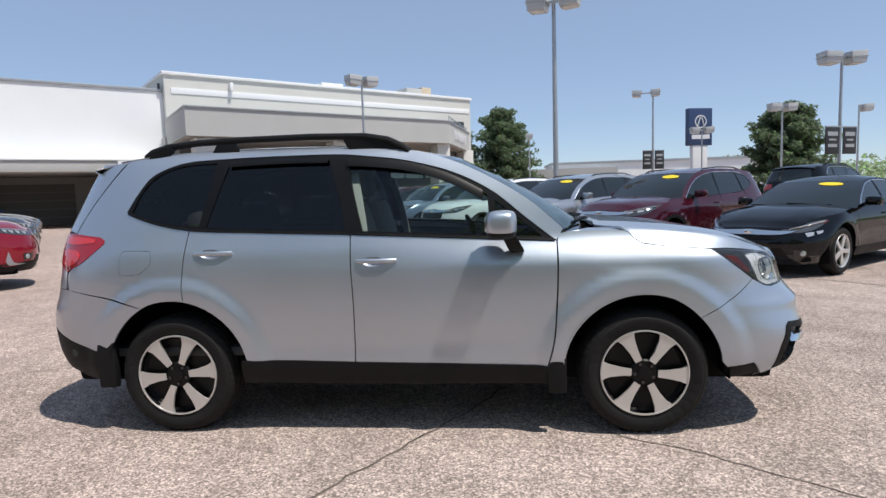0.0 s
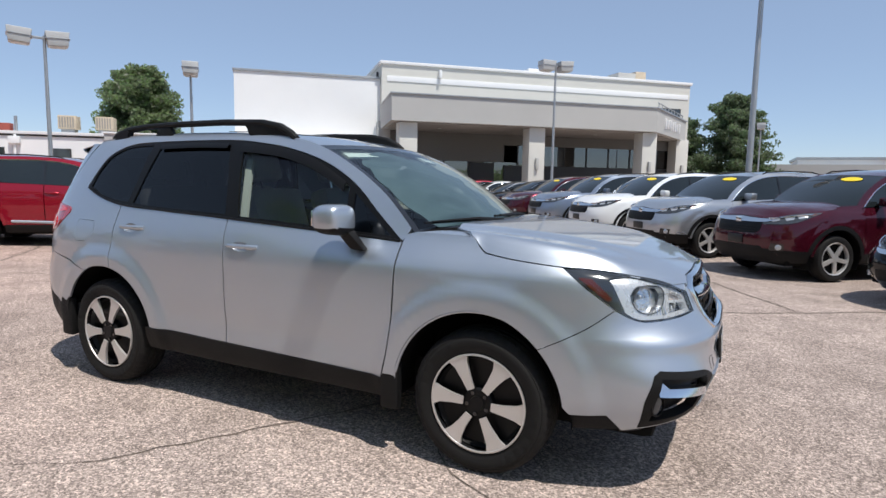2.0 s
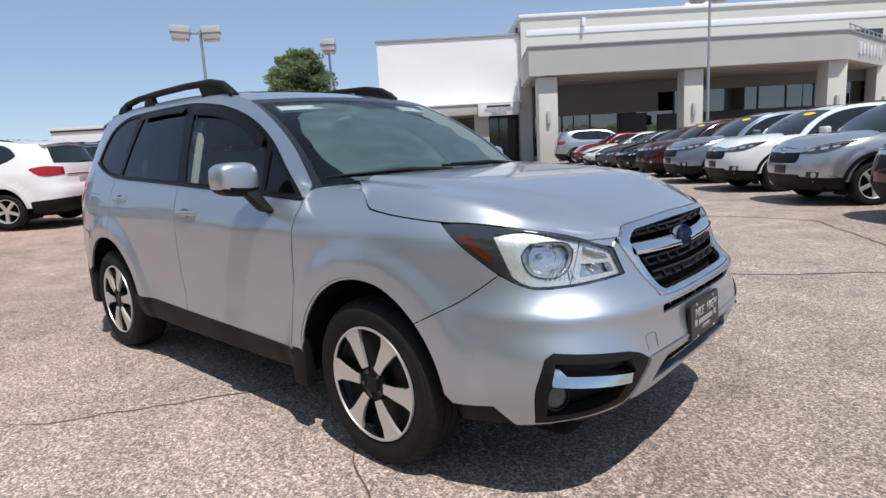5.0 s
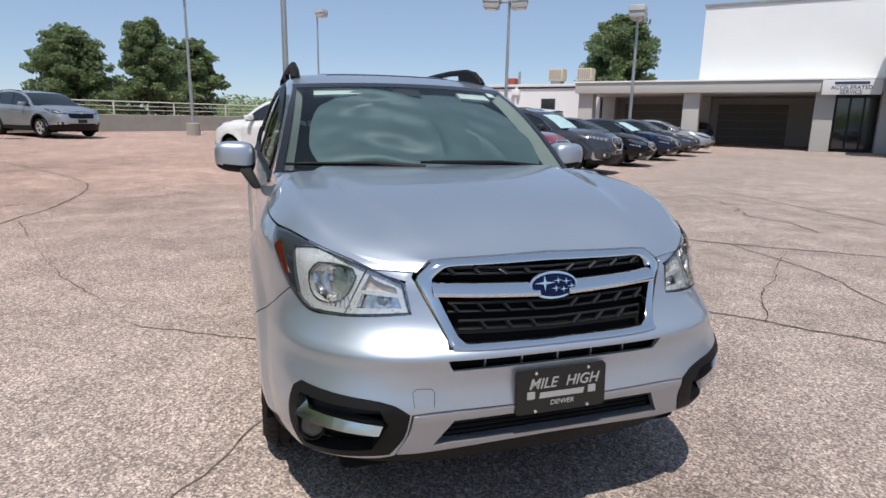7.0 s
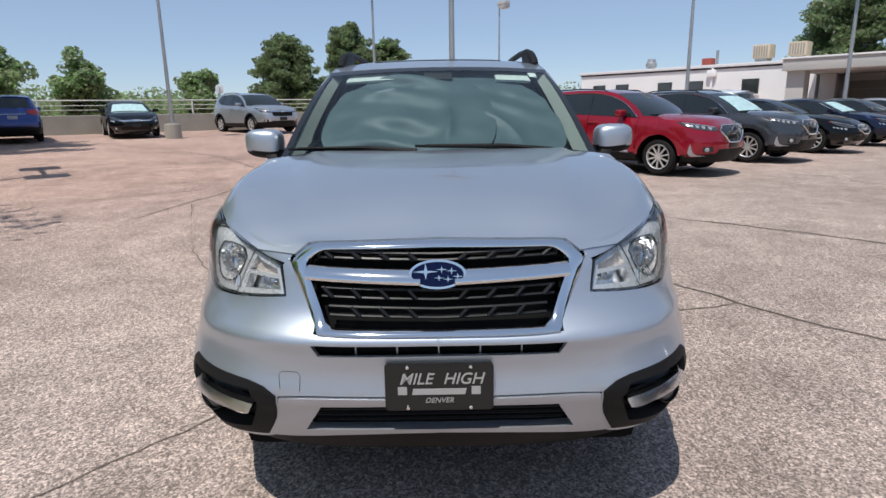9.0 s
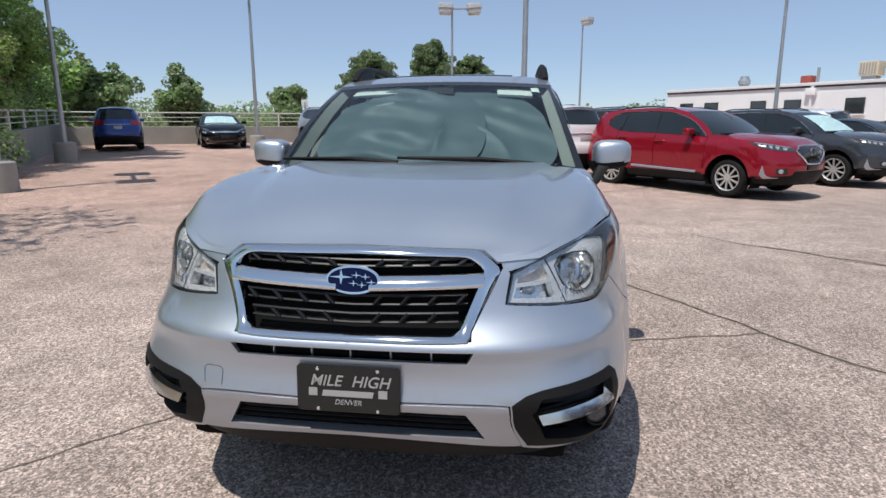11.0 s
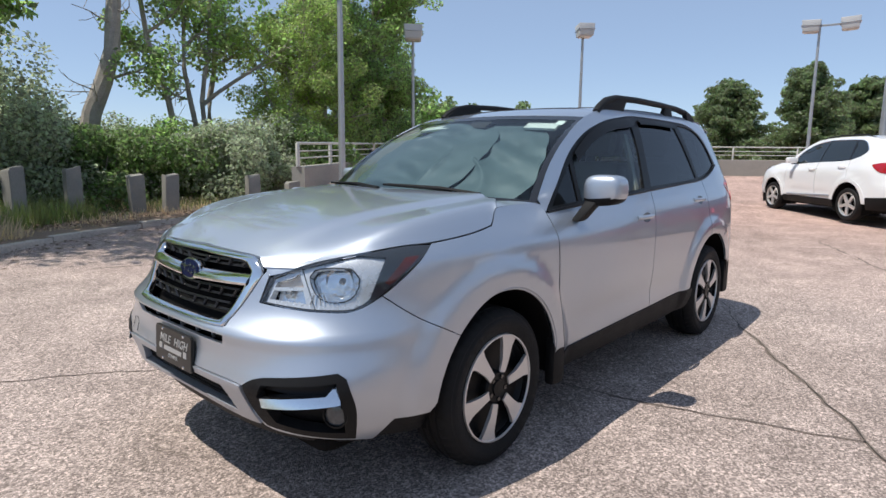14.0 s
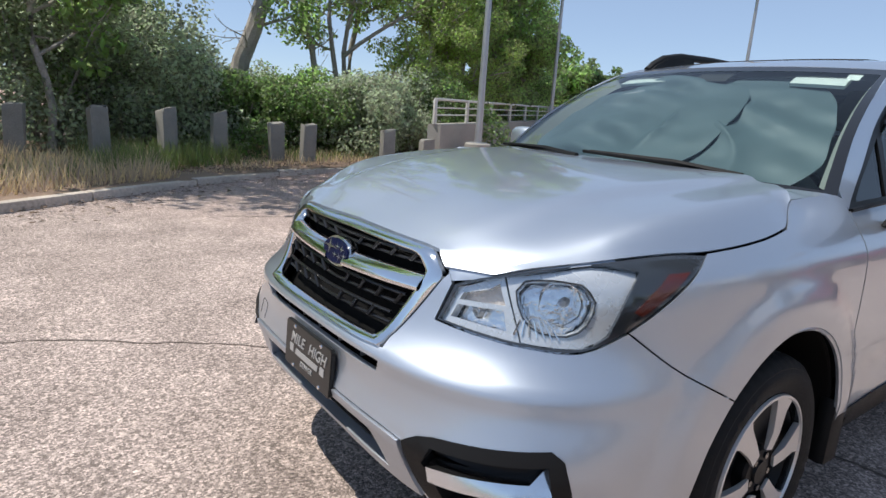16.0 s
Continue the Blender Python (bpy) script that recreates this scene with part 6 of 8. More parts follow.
    for cv, ct, rv, rt, back, seed, slant in ((-0.25, 0.44, 0.74, 0.54, 0.070, 0.0, 0.0), (0.47, 0.46, 0.59, 0.53, 0.096, 5.0, -0.14)):
        rows = []
        for i in range(41):
            r = i / 40
            row = []
            for j in range(121):
                a = 2 * math.pi * j / 120
                c, d = math.cos(a), math.sin(a)
                e = (abs(c) ** 2.7 + abs(d) ** 2.7) ** (-1 / 2.7)
                t = ct + rt * e * d * r
                v = cv + rv * e * c * r + slant * (t - ct)
                warp = t * 24 + 3.2 * v + 3.4 * noise.noise(Vector((v * 1.3, t * 1.6, 4.0 + seed)))
                deep = max(0.0, noise.noise(Vector((v * 1.2, t * 1.4, 9.0 + seed))) + 0.25)
                wob = 0.034 * math.sin(warp) * deep + 0.016 * noise.noise(Vector((v * 1.4, t * 2.4, 0.3 + seed))) + 0.006 * noise.noise(Vector((v * 5, t * 9, seed)))
                turn = math.atan2(t - 0.78, v - 0.12)
                fold = 1 - abs(math.sin(2.0 * turn + seed + 0.8 * noise.noise(Vector((v * 2, t * 2, seed)))))
                wob += 0.026 * fold**3 * ease(0.12, 0.5, math.hypot(t - 0.78, v - 0.12)) * (1 - r**4)
                p = screen_point(0.05 + 0.86 * t, v * 0.82, back)
                row.append((p.x + wob, p.y, p.z + wob * 0.6))
            rows.append(row)
        bm = bmesh.new()
        v, f = sheet(rows)
        vs = [bm.verts.new(q) for q in v]
        for q in f:
            bm.faces.new([vs[i] for i in q])
        bmesh.ops.remove_doubles(bm, verts=bm.verts, dist=1e-4)
        bmesh.ops.recalc_face_normals(bm, faces=bm.faces)
        bmesh.ops.solidify(bm, geom=bm.faces[:], thickness=0.004)
        part("shade_panel", bm, M_SHADE, shade)
    return car


big_car()

# ---- parked cars ----
M_GLASS_PARK = mat("parked_car_glass", (0.014, 0.019, 0.021), 0.03, vary=0.3, coarse=1.2, spec=0.7)
M_YELLOW = mat("yellow_sticker", (0.85, 0.62, 0.02), 0.5, vary=0.05)
M_LAMP_CLEAR = mat("lamp_clear_plastic", (0.50, 0.52, 0.54), 0.1, 0.45, vary=0.15, coarse=14, coat=0.8)
M_LAMP_DARK = mat("dark_lamp_lens", (0.045, 0.05, 0.055), 0.08, vary=0.3, coarse=25, coat=1.0)
M_FOIL = mat("pale_foil_sunshade", (0.50, 0.70, 0.70), 0.4, 0.2, vary=0.35, coarse=9)
M_NUMBER = mat("pale_plate", (0.45, 0.46, 0.47), 0.5, vary=0.1)
PAINT = {
    "maroon": paint("maroon_paint", (0.060, 0.005, 0.013), 0.35, 0.25, 0.05),
    "red": paint("red_paint", (0.29, 0.005, 0.020), 0.35, 0.25),
    "silver": paint("pale_silver_paint", (0.45, 0.47, 0.50), 0.75, 0.3),
    "steel": paint("steel_blue_silver_paint", (0.25, 0.29, 0.36), 0.7, 0.3),
    "white": paint("white_paint", (0.76, 0.77, 0.77), 0.0, 0.3),
    "black": paint("black_paint", (0.003, 0.0034, 0.004), 0.0, 0.2, 0.0, 0.8),
    "navy": paint("navy_paint", (0.008, 0.013, 0.036), 0.3, 0.25, 0.0),
    "grey": paint("graphite_paint", (0.060, 0.065, 0.075), 0.5, 0.28),
    "blue": paint("blue_paint", (0.02, 0.05, 0.22), 0.4, 0.25),
}


class Form:
    """The large shape of a kind of car."""


def between(loop, lo, hi):
    """The part of a loop between two uprights."""
    for cut, way in ((lo, 1), (hi, -1)):
        out = []
        for a, b in zip(loop, list(loop[1:]) + [loop[0]]):
            ina, inb = (a[0] - cut) * way >= 0, (b[0] - cut) * way >= 0
            if ina:
                out.append(a)
            if ina != inb:
                t = (cut - a[0]) / (b[0] - a[0])
                out.append(a + (b - a) * t)
        loop = out
    return loop


def wagon_form():
    f = Form()
    nose = Curve((0.20, 2.14), (0.30, 2.22), (0.42, 2.27), (0.55, 2.285), (0.68, 2.28), (0.78, 2.262), (0.86, 2.232), (0.92, 2.185), (0.97, 2.11), (1.02, 2.0), (1.1, 1.8))
    f.skin = Skin(WIDTH, nose, TAIL, Curve((0.25, 2.8), (0.6, 3.3), (0.9, 2.9), (1.1, 2.6)), 1.25, -1.25, (1.32, -1.32), 0.43, 0.016)
    k = f.skin
    f.seam = [(1.225, 1.098), (1.33, 1.062), (1.5, 1.04), k.S(1.68, 1.018), k.S(1.85, 0.992), k.S(2.0, 0.958), k.F(0.45, 0.935), k.F(0.25, 0.945), k.F(0, 0.95)]
    f.hz = Curve((0.95, 1.145), (1.12, 1.142), (1.44, 1.124), (1.70, 1.098), (1.90, 1.064), (2.05, 1.020), (2.2, 0.95))
    f.cowl = Curve((0.0, 1.09), (0.35, 1.105), (0.60, 1.145), (0.775, 1.225))
    f.a_line = Curve((1.085, 0.955), (1.168, 0.868), (1.305, 0.709), (1.44, 0.49), (1.555, 0.232))
    f.z0, f.z1, f.c0, f.c1 = 1.085, 1.555, (1.145, 1.098), (0.315, 1.572)
    f.z_edge = Curve((-2.05, 1.50), (-1.8, 1.56), (-1.62, 1.595), (-1.37, 1.625), (-0.906, 1.640), (-0.45, 1.639), (-0.035, 1.611), (0.232, 1.555))
    f.z_mid = Curve((-2.2, 1.555), (-1.8, 1.622), (-1.3, 1.665), (-0.7, 1.678), (-0.3, 1.660), (0, 1.632), (0.315, 1.574))
    f.ex, f.mx, f.sedan, f.sill, f.arch = (0.232, -1.70), (0.315, -2.03), False, 0.30, 0.43
    f.dlo = [(0.80, 1.092, 1), (0.66, 1.22), (0.50, 1.345), (0.28, 1.455), (0.03, 1.53), (-0.2, 1.562), (-0.5, 1.580), (-1.09, 1.572), (-1.36, 1.545), (-1.56, 1.47), (-1.66, 1.36, 1), (-1.50, 1.268), (-1.2, 1.195), (-0.83, 1.165), (-0.28, 1.140), (0.45, 1.105)]
    f.roof_edge = [(0.232, 1.555), (-0.035, 1.611), (-0.45, 1.639), (-0.906, 1.640), (-1.37, 1.625), (-1.62, 1.595), k.S(-1.78, 1.565)]
    f.pillar = [(0.868, 1.168), (0.709, 1.305), (0.49, 1.44)]
    f.belt = Curve((-1.70, 1.289), (-1.2, 1.186), (-0.28, 1.134), (0.45, 1.096), (0.86, 1.072))
    f.base = (0.915, 1.115)
    return f


def saloon_form():
    f = Form()
    w = Curve((0.20, 0.78), (0.30, 0.835), (0.42, 0.868), (0.6, 0.885), (0.72, 0.885), (0.82, 0.872), (0.92, 0.84), (1.0, 0.80), (1.1, 0.755), (1.2, 0.70), (1.3, 0.635), (1.36, 0.585), (1.42, 0.50))
    nose = Curve((0.20, 2.12), (0.30, 2.22), (0.42, 2.28), (0.55, 2.28), (0.65, 2.22), (0.74, 2.12), (0.85, 1.9))
    tail = Curve((0.25, -2.2), (0.40, -2.3), (0.6, -2.33), (0.8, -2.3), (0.92, -2.24), (1.0, -2.2), (1.4, -2.0))
    f.skin = Skin(w, nose, tail, Curve((0.25, 2.8), (0.5, 3.0), (0.7, 2.5), (1.1, 2.4)), 1.25, -1.25, (1.34, -1.34), 0.40, 0.014, 0.02)
    k = f.skin
    f.seam = [(1.0, 0.925), (1.2, 0.905), (1.5, 0.870), k.S(1.68, 0.835), k.S(1.85, 0.785), k.S(1.98, 0.735), k.F(0.45, 0.700), k.F(0.25, 0.705), k.F(0, 0.710)]
    f.hz = Curve((0.7, 0.985), (1.0, 0.975), (1.44, 0.925), (1.70, 0.870), (1.90, 0.815), (2.05, 0.760), (2.17, 0.712))
    f.cowl = Curve((0.0, 0.86), (0.35, 0.88), (0.60, 0.92), (0.80, 1.0))
    f.a_line = Curve((0.92, 0.80), (0.98, 0.69), (1.08, 0.51), (1.2, 0.29), (1.305, 0.06))
    f.z0, f.z1, f.c0, f.c1 = 0.92, 1.305, (0.93, 0.955), (0.10, 1.335)
    f.z_edge = Curve((-1.35, 1.25), (-1.1, 1.315), (-0.8, 1.352), (-0.45, 1.362), (-0.15, 1.345), (0.06, 1.305))
    f.z_mid = Curve((-1.35, 1.345), (-1.0, 1.392), (-0.6, 1.418), (-0.3, 1.405), (0.10, 1.335))
    f.ex, f.mx, f.sedan, f.sill, f.arch = (0.06, -1.15), (0.10, -1.28), True, 0.26, 0.40
    f.dlo = [(0.62, 0.965, 1), (0.46, 1.08), (0.26, 1.185), (0.05, 1.27), (-0.2, 1.312), (-0.5, 1.325), (-0.85, 1.31), (-1.15, 1.245), (-1.40, 1.12), (-1.52, 1.03, 1), (-1.0, 0.985), (-0.28, 0.965), (0.35, 0.95)]
    f.roof_edge = [(0.06, 1.305), (-0.15, 1.345), (-0.45, 1.362), (-0.8, 1.352), (-1.15, 1.305), (-1.45, 1.17), k.S(-1.72, 1.02)]
    f.pillar = [(0.69, 0.985), (0.51, 1.085), (0.29, 1.205)]
    f.belt = Curve((-1.6, 0.99), (-1.0, 0.975), (-0.28, 0.957), (0.45, 0.94), (0.80, 0.925))
    f.base = (0.80, 0.925)
    return f


def disc_wheel_meshes():
    """Shared wheel meshes of the parked cars: tyre, alloy, dark well."""
    hold = thing("tmp", "", "")
    made = []
    for n, tone in ((10, M_ALLOY), (5, M_ALLOY)):
        r, rim, w = 0.345, 0.238, 0.21
        tyre = lathe([(rim, -w), (r - 0.03, -w), (r, -w + 0.05), (r, -0.05), (r - 0.03, -0.004), (rim + 0.05, 0.004), (rim, -0.012)], 36)
        alloy = lathe([(rim + 0.004, -0.014), (rim, -0.004), (rim - 0.014, -0.012), (rim - 0.02, -0.06)], 36)
        for k in range(n):
            a = 2 * math.pi * k / n
            wide = 0.016 if n == 10 else 0.03
            m = Matrix.Rotation(-a, 4, "Y")
            box((0.03, -0.045, -wide), (rim - 0.008, -0.014, wide), 0.006, m, alloy)
        lathe([(0.06, -0.05), (0.055, -0.012), (0.0005, -0.01)], 20, bm=alloy)
        well = lathe([(rim - 0.015, -0.055), (0.02, -0.09)], 24)
        made.append([(nm, b, m) for nm, b, m in (("tyre", tyre, M_RUBBER), ("rim", alloy, tone), ("well", well, M_DARK))])
    bpy.data.objects.remove(hold)
    out = []
    for kind in made:
        ms = []
        for nm, b, m in kind:
            me = bpy.data.meshes.new(nm)
            b.to_mesh(me)
            b.free()
            me.shade_smooth()
            me.set_sharp_from_angle(angle=radians(35))
            me.materials.append(m)
            ms.append((nm, me))
        out.append(ms)
    return out


def body_plan(f, face):
    """The parts of one kind of car, as (name, mesh data, material or 'paint', parent name, label)."""
    k, S, F = f.skin, f.skin.S, f.skin.F
    G = 0.07
    fx, rx = k.axles
    ar = f.arch
    af = lambda a, b: arc(fx, 0.345, ar, a, b, 14)
    rr = lambda a, b: arc(rx, 0.345, ar, a, b, 14)
    plan = []
    bx, bz = f.base
    belt = lambda a, b: [(a + (b - a) * i / 6, f.belt(a + (b - a) * i / 6)) for i in range(7)]
    low = 0.38 if not f.sedan else 0.30
    clip = flow([(0.845, f.belt(0.84), 1), (bx, bz, 1)] + [(p[0], p[1]) for p in f.seam[:1]] + [p for p in f.seam[1:]] + [F(0, f.seam[-1][1] + 0.002, 1), F(0, low, 1), F(0.5, low), S(1.93, low - 0.02), S(fx + ar + 0.02, low, 1)] + [(*af(5, 5)[0], 1)] + af(8, 168) + [(*af(172, 172)[0], 1), (0.86, f.sill + 0.1, 1), (0.85, 0.6)], 0.05)
    fd = flow([(-0.265, f.belt(-0.27), 1), (-0.26, 0.7), (-0.265, f.sill + 0.1, 1), (0.84, f.sill + 0.1, 1), (0.835, f.belt(0.83), 1)] + belt(0.8, -0.25)[:-1], 0.06)
    rd = flow([(-0.28, f.belt(-0.27), 1), (-0.275, 0.7), (-0.28, f.sill + 0.1, 1), (rx + ar + 0.03, f.sill + 0.1, 1), (*rr(20, 20)[0], 1)] + rr(25, 76) + [(*rr(80, 80)[0], 1), (-1.22, 0.95), (-1.20, f.belt(-1.2), 1)] + belt(-1.15, -0.30)[:-1], 0.06)
    top = [(p[0], p[1]) for p in f.dlo]
    quarter = flow([(0.845, f.belt(0.84) + 0.004, 1)] + [(x + 0.004, z + 0.003) for x, z in top[:10 if f.sedan else 11]] + ([(-1.45, 0.985)] if f.sedan else [(-1.5, 1.265)]) + [(-1.212, f.belt(-1.2), 1), (-1.232, 0.95), (*rr(81, 81)[0], 1)] + rr(84, 172) + [(*rr(175, 175)[0], 1), S(-1.9, low, 0), F(0.5, low, 0, -1), F(0, low, 1, -1)] + ([F(0, 1.0, 1, -1), F(0.4, 1.0, 0, -1), S(-2.0, 0.995)] if f.sedan else [F(0, 1.555, 1, -1), F(0.4, 1.55, 0, -1)]) + [(p[0], p[1]) for p in f.roof_edge[::-1]] + [(p[0], p[1]) for p in f.pillar[::-1]] + [(bx - 0.002, bz, 1)], 0.05)
    for n, o in (("front_clip", clip), ("front_door", fd), ("rear_door", rd), ("rear_clip", quarter)):
        if n.endswith("door"):
            for s in (1, -1):
                plan.append((n, k.panel(o, (s,), G), "paint", "", ""))
        else:
            plan.append((n, k.panel(o, (1, -1), G), "paint", "", ""))
    dlo = flow(f.dlo, 0.05)
    for s in (1, -1):
        for n, lo, hi in (("front_window", -0.27, 9), ("rear_window", -1.17, -0.27), ("quarter_window", -9, -1.17)):
            plan.append((n, k.panel(between(dlo, lo, hi), (s,), G, offset=-0.004, inset=0.0), M_GLASS_PARK, "", "dark tinted side glass"))
        line = [Vector(k.at(p[0], p[1])) for p in flow([(x, z) for x, z in top[:10 if f.sedan else 11]], 0.06, False)]
        plan.append(("window_trim", tube([(p.x, p.y * s, p.z) for p in line], 0.009, 5), M_CHROME if face != "cladding" else M_TRIM, "", ""))
        for x in (-0.27, -1.17):
            z0, z1 = f.belt(x), (1.31 if f.sedan else 1.575) if x > -1 else (1.235 if f.sedan else 1.56)
            pts = [Vector(k.at(x - 0.10 * t * (0.3 if x > -1 else -0.6), z0 + (z1 - z0) * t)) for t in np.linspace(0, 1, 6)]
            plan.append(("pillar_trim", tube([(p.x, (p.y - 0.004) * s, p.z) for p in pts], 0.022, 6, flat=0.5), M_GLOSS, "", ""))
        for x, z in ((-0.14, f.belt(-0.1) - 0.13), (-1.06, f.belt(-1.0) - 0.11)):
            y = k.at(x, z)[1]
            plan.append(("door_handle", tube([(x - 0.11, (y + 0.004) * s, z), (x - 0.08, (y + 0.025) * s, z), (x + 0.08, (y + 0.025) * s, z), (x + 0.11, (y + 0.004) * s, z)], 0.012, 6), "paint", "", ""))
        sill = flow([(rx + ar + 0.01, f.sill + 0.11, 1), (0.87, f.sill + 0.11, 1), (0.86, f.sill - 0.03, 1), (rx + ar + 0.01, f.sill - 0.03, 1)], 0.08)
        plan.append(("sill_cladding", k.panel(sill, (s,), 0.09, offset=0.004), M_TRIM, "", ""))
        if not f.sedan:
            for cx in (fx, rx):
                a0, a1 = (8, 175)
                rim_o = arc(cx, 0.345, ar + 0.055, a0, a1, 18)
                rim_i = arc(cx, 0.345, ar - 0.004, a0, a1, 18)
                conv = lambda q: S(q[0], q[1])
                plan.append(("arch_cladding", k.panel([conv(q) for q in rim_o] + [conv(q) for q in rim_i[::-1]], (s,), 0.06, offset=0.006), M_TRIM if face in ("wing", "cladding") else "paint", "", ""))
        for cx in (fx, rx):
            v, fc = sheet([[(cx + math.cos(a) * q, y * s, 0.345 + math.sin(a) * q) for a in np.linspace(-0.4, math.pi + 0.4, 18)] for q, y in ((ar + 0.004, 0.86), (ar + 0.01, 0.55), (0.05, 0.55))])
            plan.append(("wheel_housing", (v, fc), M_DARK, "", ""))
        # mirrors
        mz = f.belt(0.55) + 0.075
        my = k.at(0.55, mz - 0.05)[1]
        plan.append(("door_mirror", box((0.46, my + 0.03 if s > 0 else -my - 0.24, mz - 0.055), (0.60, my + 0.24 if s > 0 else -my - 0.03, mz + 0.075), 0.045, segments=3), "paint", "", ""))
        plan.append(("mirror_foot", tube([(0.56, (my - 0.02) * s, mz - 0.04), (0.55, (my + 0.08) * s, mz - 0.02)], 0.022, 6), M_TRIM, "", ""))
        # lamps
        if f.sedan:
            head = flow([S(1.66, 0.80, 1), S(1.85, 0.77), F(0.55, 0.70), F(0.42, 0.675, 1), F(0.43, 0.625, 1), F(0.6, 0.635), S(1.95, 0.66), S(1.76, 0.735)], 0.04)
            tl = flow([S(-1.85, 0.93, 1), F(0.42, 0.92, 1, -1), F(0.40, 0.78, 1, -1), F(0.62, 0.74, 0, -1), S(-2.0, 0.80)], 0.05)
        else:
            if face == "wing":
                head = flow([S(1.56, 1.008, 1), S(1.75, 0.996), S(1.95, 0.965), F(0.56, 0.925), F(0.42, 0.905, 1), F(0.43, 0.825, 1), F(0.6, 0.828), S(1.97, 0.855), S(1.75, 0.94)], 0.04)
            else:
                head = flow([S(1.60, 1.000, 1), S(1.85, 0.978), F(0.56, 0.925), F(0.42, 0.90, 1), F(0.43, 0.842, 1), F(0.6, 0.842), S(1.97, 0.868), S(1.77, 0.925)], 0.04)
            tl = flow([S(-1.80, 1.10, 1), S(-2.0, 1.14), F(0.45, 1.12, 1, -1), F(0.46, 0.98, 1, -1), S(-2.06, 0.95), S(-1.93, 1.0)], 0.05)
        plan.append(("headlamp", k.panel(head, (s,), 0.05, offset=0.005), M_LAMP_DARK, "", "clear headlamp in a dark housing"))
        up = -0.265 if f.sedan else 0.038
        cells = ((1.80, 1.90, 0.925, 0.885), (1.93, 2.03, 0.905, 0.855), (2.06, 2.14, 0.885, 0.835)) if face == "wing" else tuple((1.76 + 0.078 * i, 1.815 + 0.078 * i, 0.925 - 0.013 * i, 0.890 - 0.016 * i) for i in range(5))
        for x0, x1, za, zb in cells:
            cell = [S(x0, za + up, 1), S(x1, za - 0.012 + up, 1), S(x1 + 0.005, zb - 0.012 + up, 1), S(x0 + 0.03, zb + 0.008 + up, 1)]
            if not f.sedan or x1 < 2.1:
                plan.append(("lamp_cell", k.panel(flow(cell, 0.05), (s,), 0.05, offset=0.009, lip=0.004), M_LAMP_CLEAR, "", ""))
        amb = [S(1.64, 0.965 + up * 0.66, 1), S(1.72, 0.958 + up * 0.68, 1), S(1.755, 0.925 + up * 0.70, 1)]
        plan.append(("side_marker", k.panel(flow(amb, 0.05), (s,), 0.05, offset=0.008, lip=0.004), M_AMBER, "", ""))
        strip = [Vector(k.at(p.x, p.y)) + k.normal(p.x, p.y) * 0.008 for p in flow([S(1.72, 0.962) if not f.sedan else S(1.72, 0.765), S(1.9, 0.94) if not f.sedan else S(1.9, 0.725), F(0.5, 0.884) if not f.sedan else F(0.5, 0.66)], 0.06, False)]
        plan.append(("lamp_divider", tube([(p.x, p.y * s, p.z + 0.018) for p in strip], 0.009, 5), M_CHROME, "", ""))
        plan.append(("tail_lamp", k.panel(tl, (s,), 0.06, offset=0.006), M_RED_LENS, "", "red tail lamp"))
        fz = 0.50 if not f.sedan else 0.36
        fogp = flow([F(0.56, fz - 0.05, 1), F(0.58, fz + 0.05, 1), S(2.08, fz + 0.045, 1), S(2.08, fz - 0.05, 1)], 0.05)
        plan.append(("fog_pocket", k.panel(fogp, (s,), 0.06, offset=0.006), M_GLOSS, "", ""))
        fc = Vector(k.at(*F(0.66, fz)[:2])) + k.normal(*F(0.66, fz)[:2]) * 0.008
        bm = lathe([(0.042, -0.01), (0.040, 0.006), (0.02, 0.012), (0.0005, 0.013)], 14, "x")
        bm.transform(Matrix.Translation((fc.x, fc.y * s, fc.z)) @ Matrix.Rotation(0.5 * s, 4, "Z"))
        plan.append(("fog_lamp", bm, M_LAMP_CLEAR, "", ""))
        if face == "star" and not f.sedan:
            strake = flow([S(1.90, 0.60, 1), S(1.955, 0.42), S(2.10, 0.385, 1), S(1.90, 0.375, 1), S(1.86, 0.44)], 0.05)
            plan.append(("corner_strake", k.panel(strake, (s,), 0.05, offset=0.009), M_SATIN, "", "satin silver corner strake"))
            line2 = [Vector(k.at(x, 0.425 + 0.05 * (0.7 - x) / 1.5)) for x in np.linspace(-0.78, 0.70, 8)]
            plan.append(("door_strip", tube([(p.x, (p.y + 0.006) * s, p.z) for p in line2], 0.016, 5, flat=1.6), M_SATIN, "", ""))
    # face
    gz1, gz0 = (0.93, 0.685) if not f.sedan else (0.690, 0.54)
    if face == "star":
        gr = flow([F(0, gz1, 1), F(0.30, gz1 - 0.005, 1), F(0.42, gz1 - 0.09, 1), F(0.20, gz0 - 0.06, 1), F(0, gz0 - 0.07, 1)], 0.05)
        plan.append(("grille", k.panel(gr, (1, -1), 0.06, offset=0.006), M_GLOSS, "", "black five-sided grille with bright edge"))
        edge = flow([F(0, gz1), F(0.30, gz1 - 0.005, 1), F(0.42, gz1 - 0.09, 1), F(0.20, gz0 - 0.06, 1), F(0, gz0 - 0.07)], 0.05, False)
        for s in (1, -1):
            plan.append(("grille_surround", tube([(q.x, q.y * s, q.z) for q in (Vector(k.at(p.x, p.y)) + k.normal(p.x, p.y) * 0.012 for p in edge)], 0.014, 6), M_CHROME, "", ""))
        bz2 = (gz1 + gz0) / 2 + 0.02
        ring = lathe([(0.075, 0.0), (0.075, 0.02), (0.055, 0.02), (0.055, 0.0)], 24, "x")
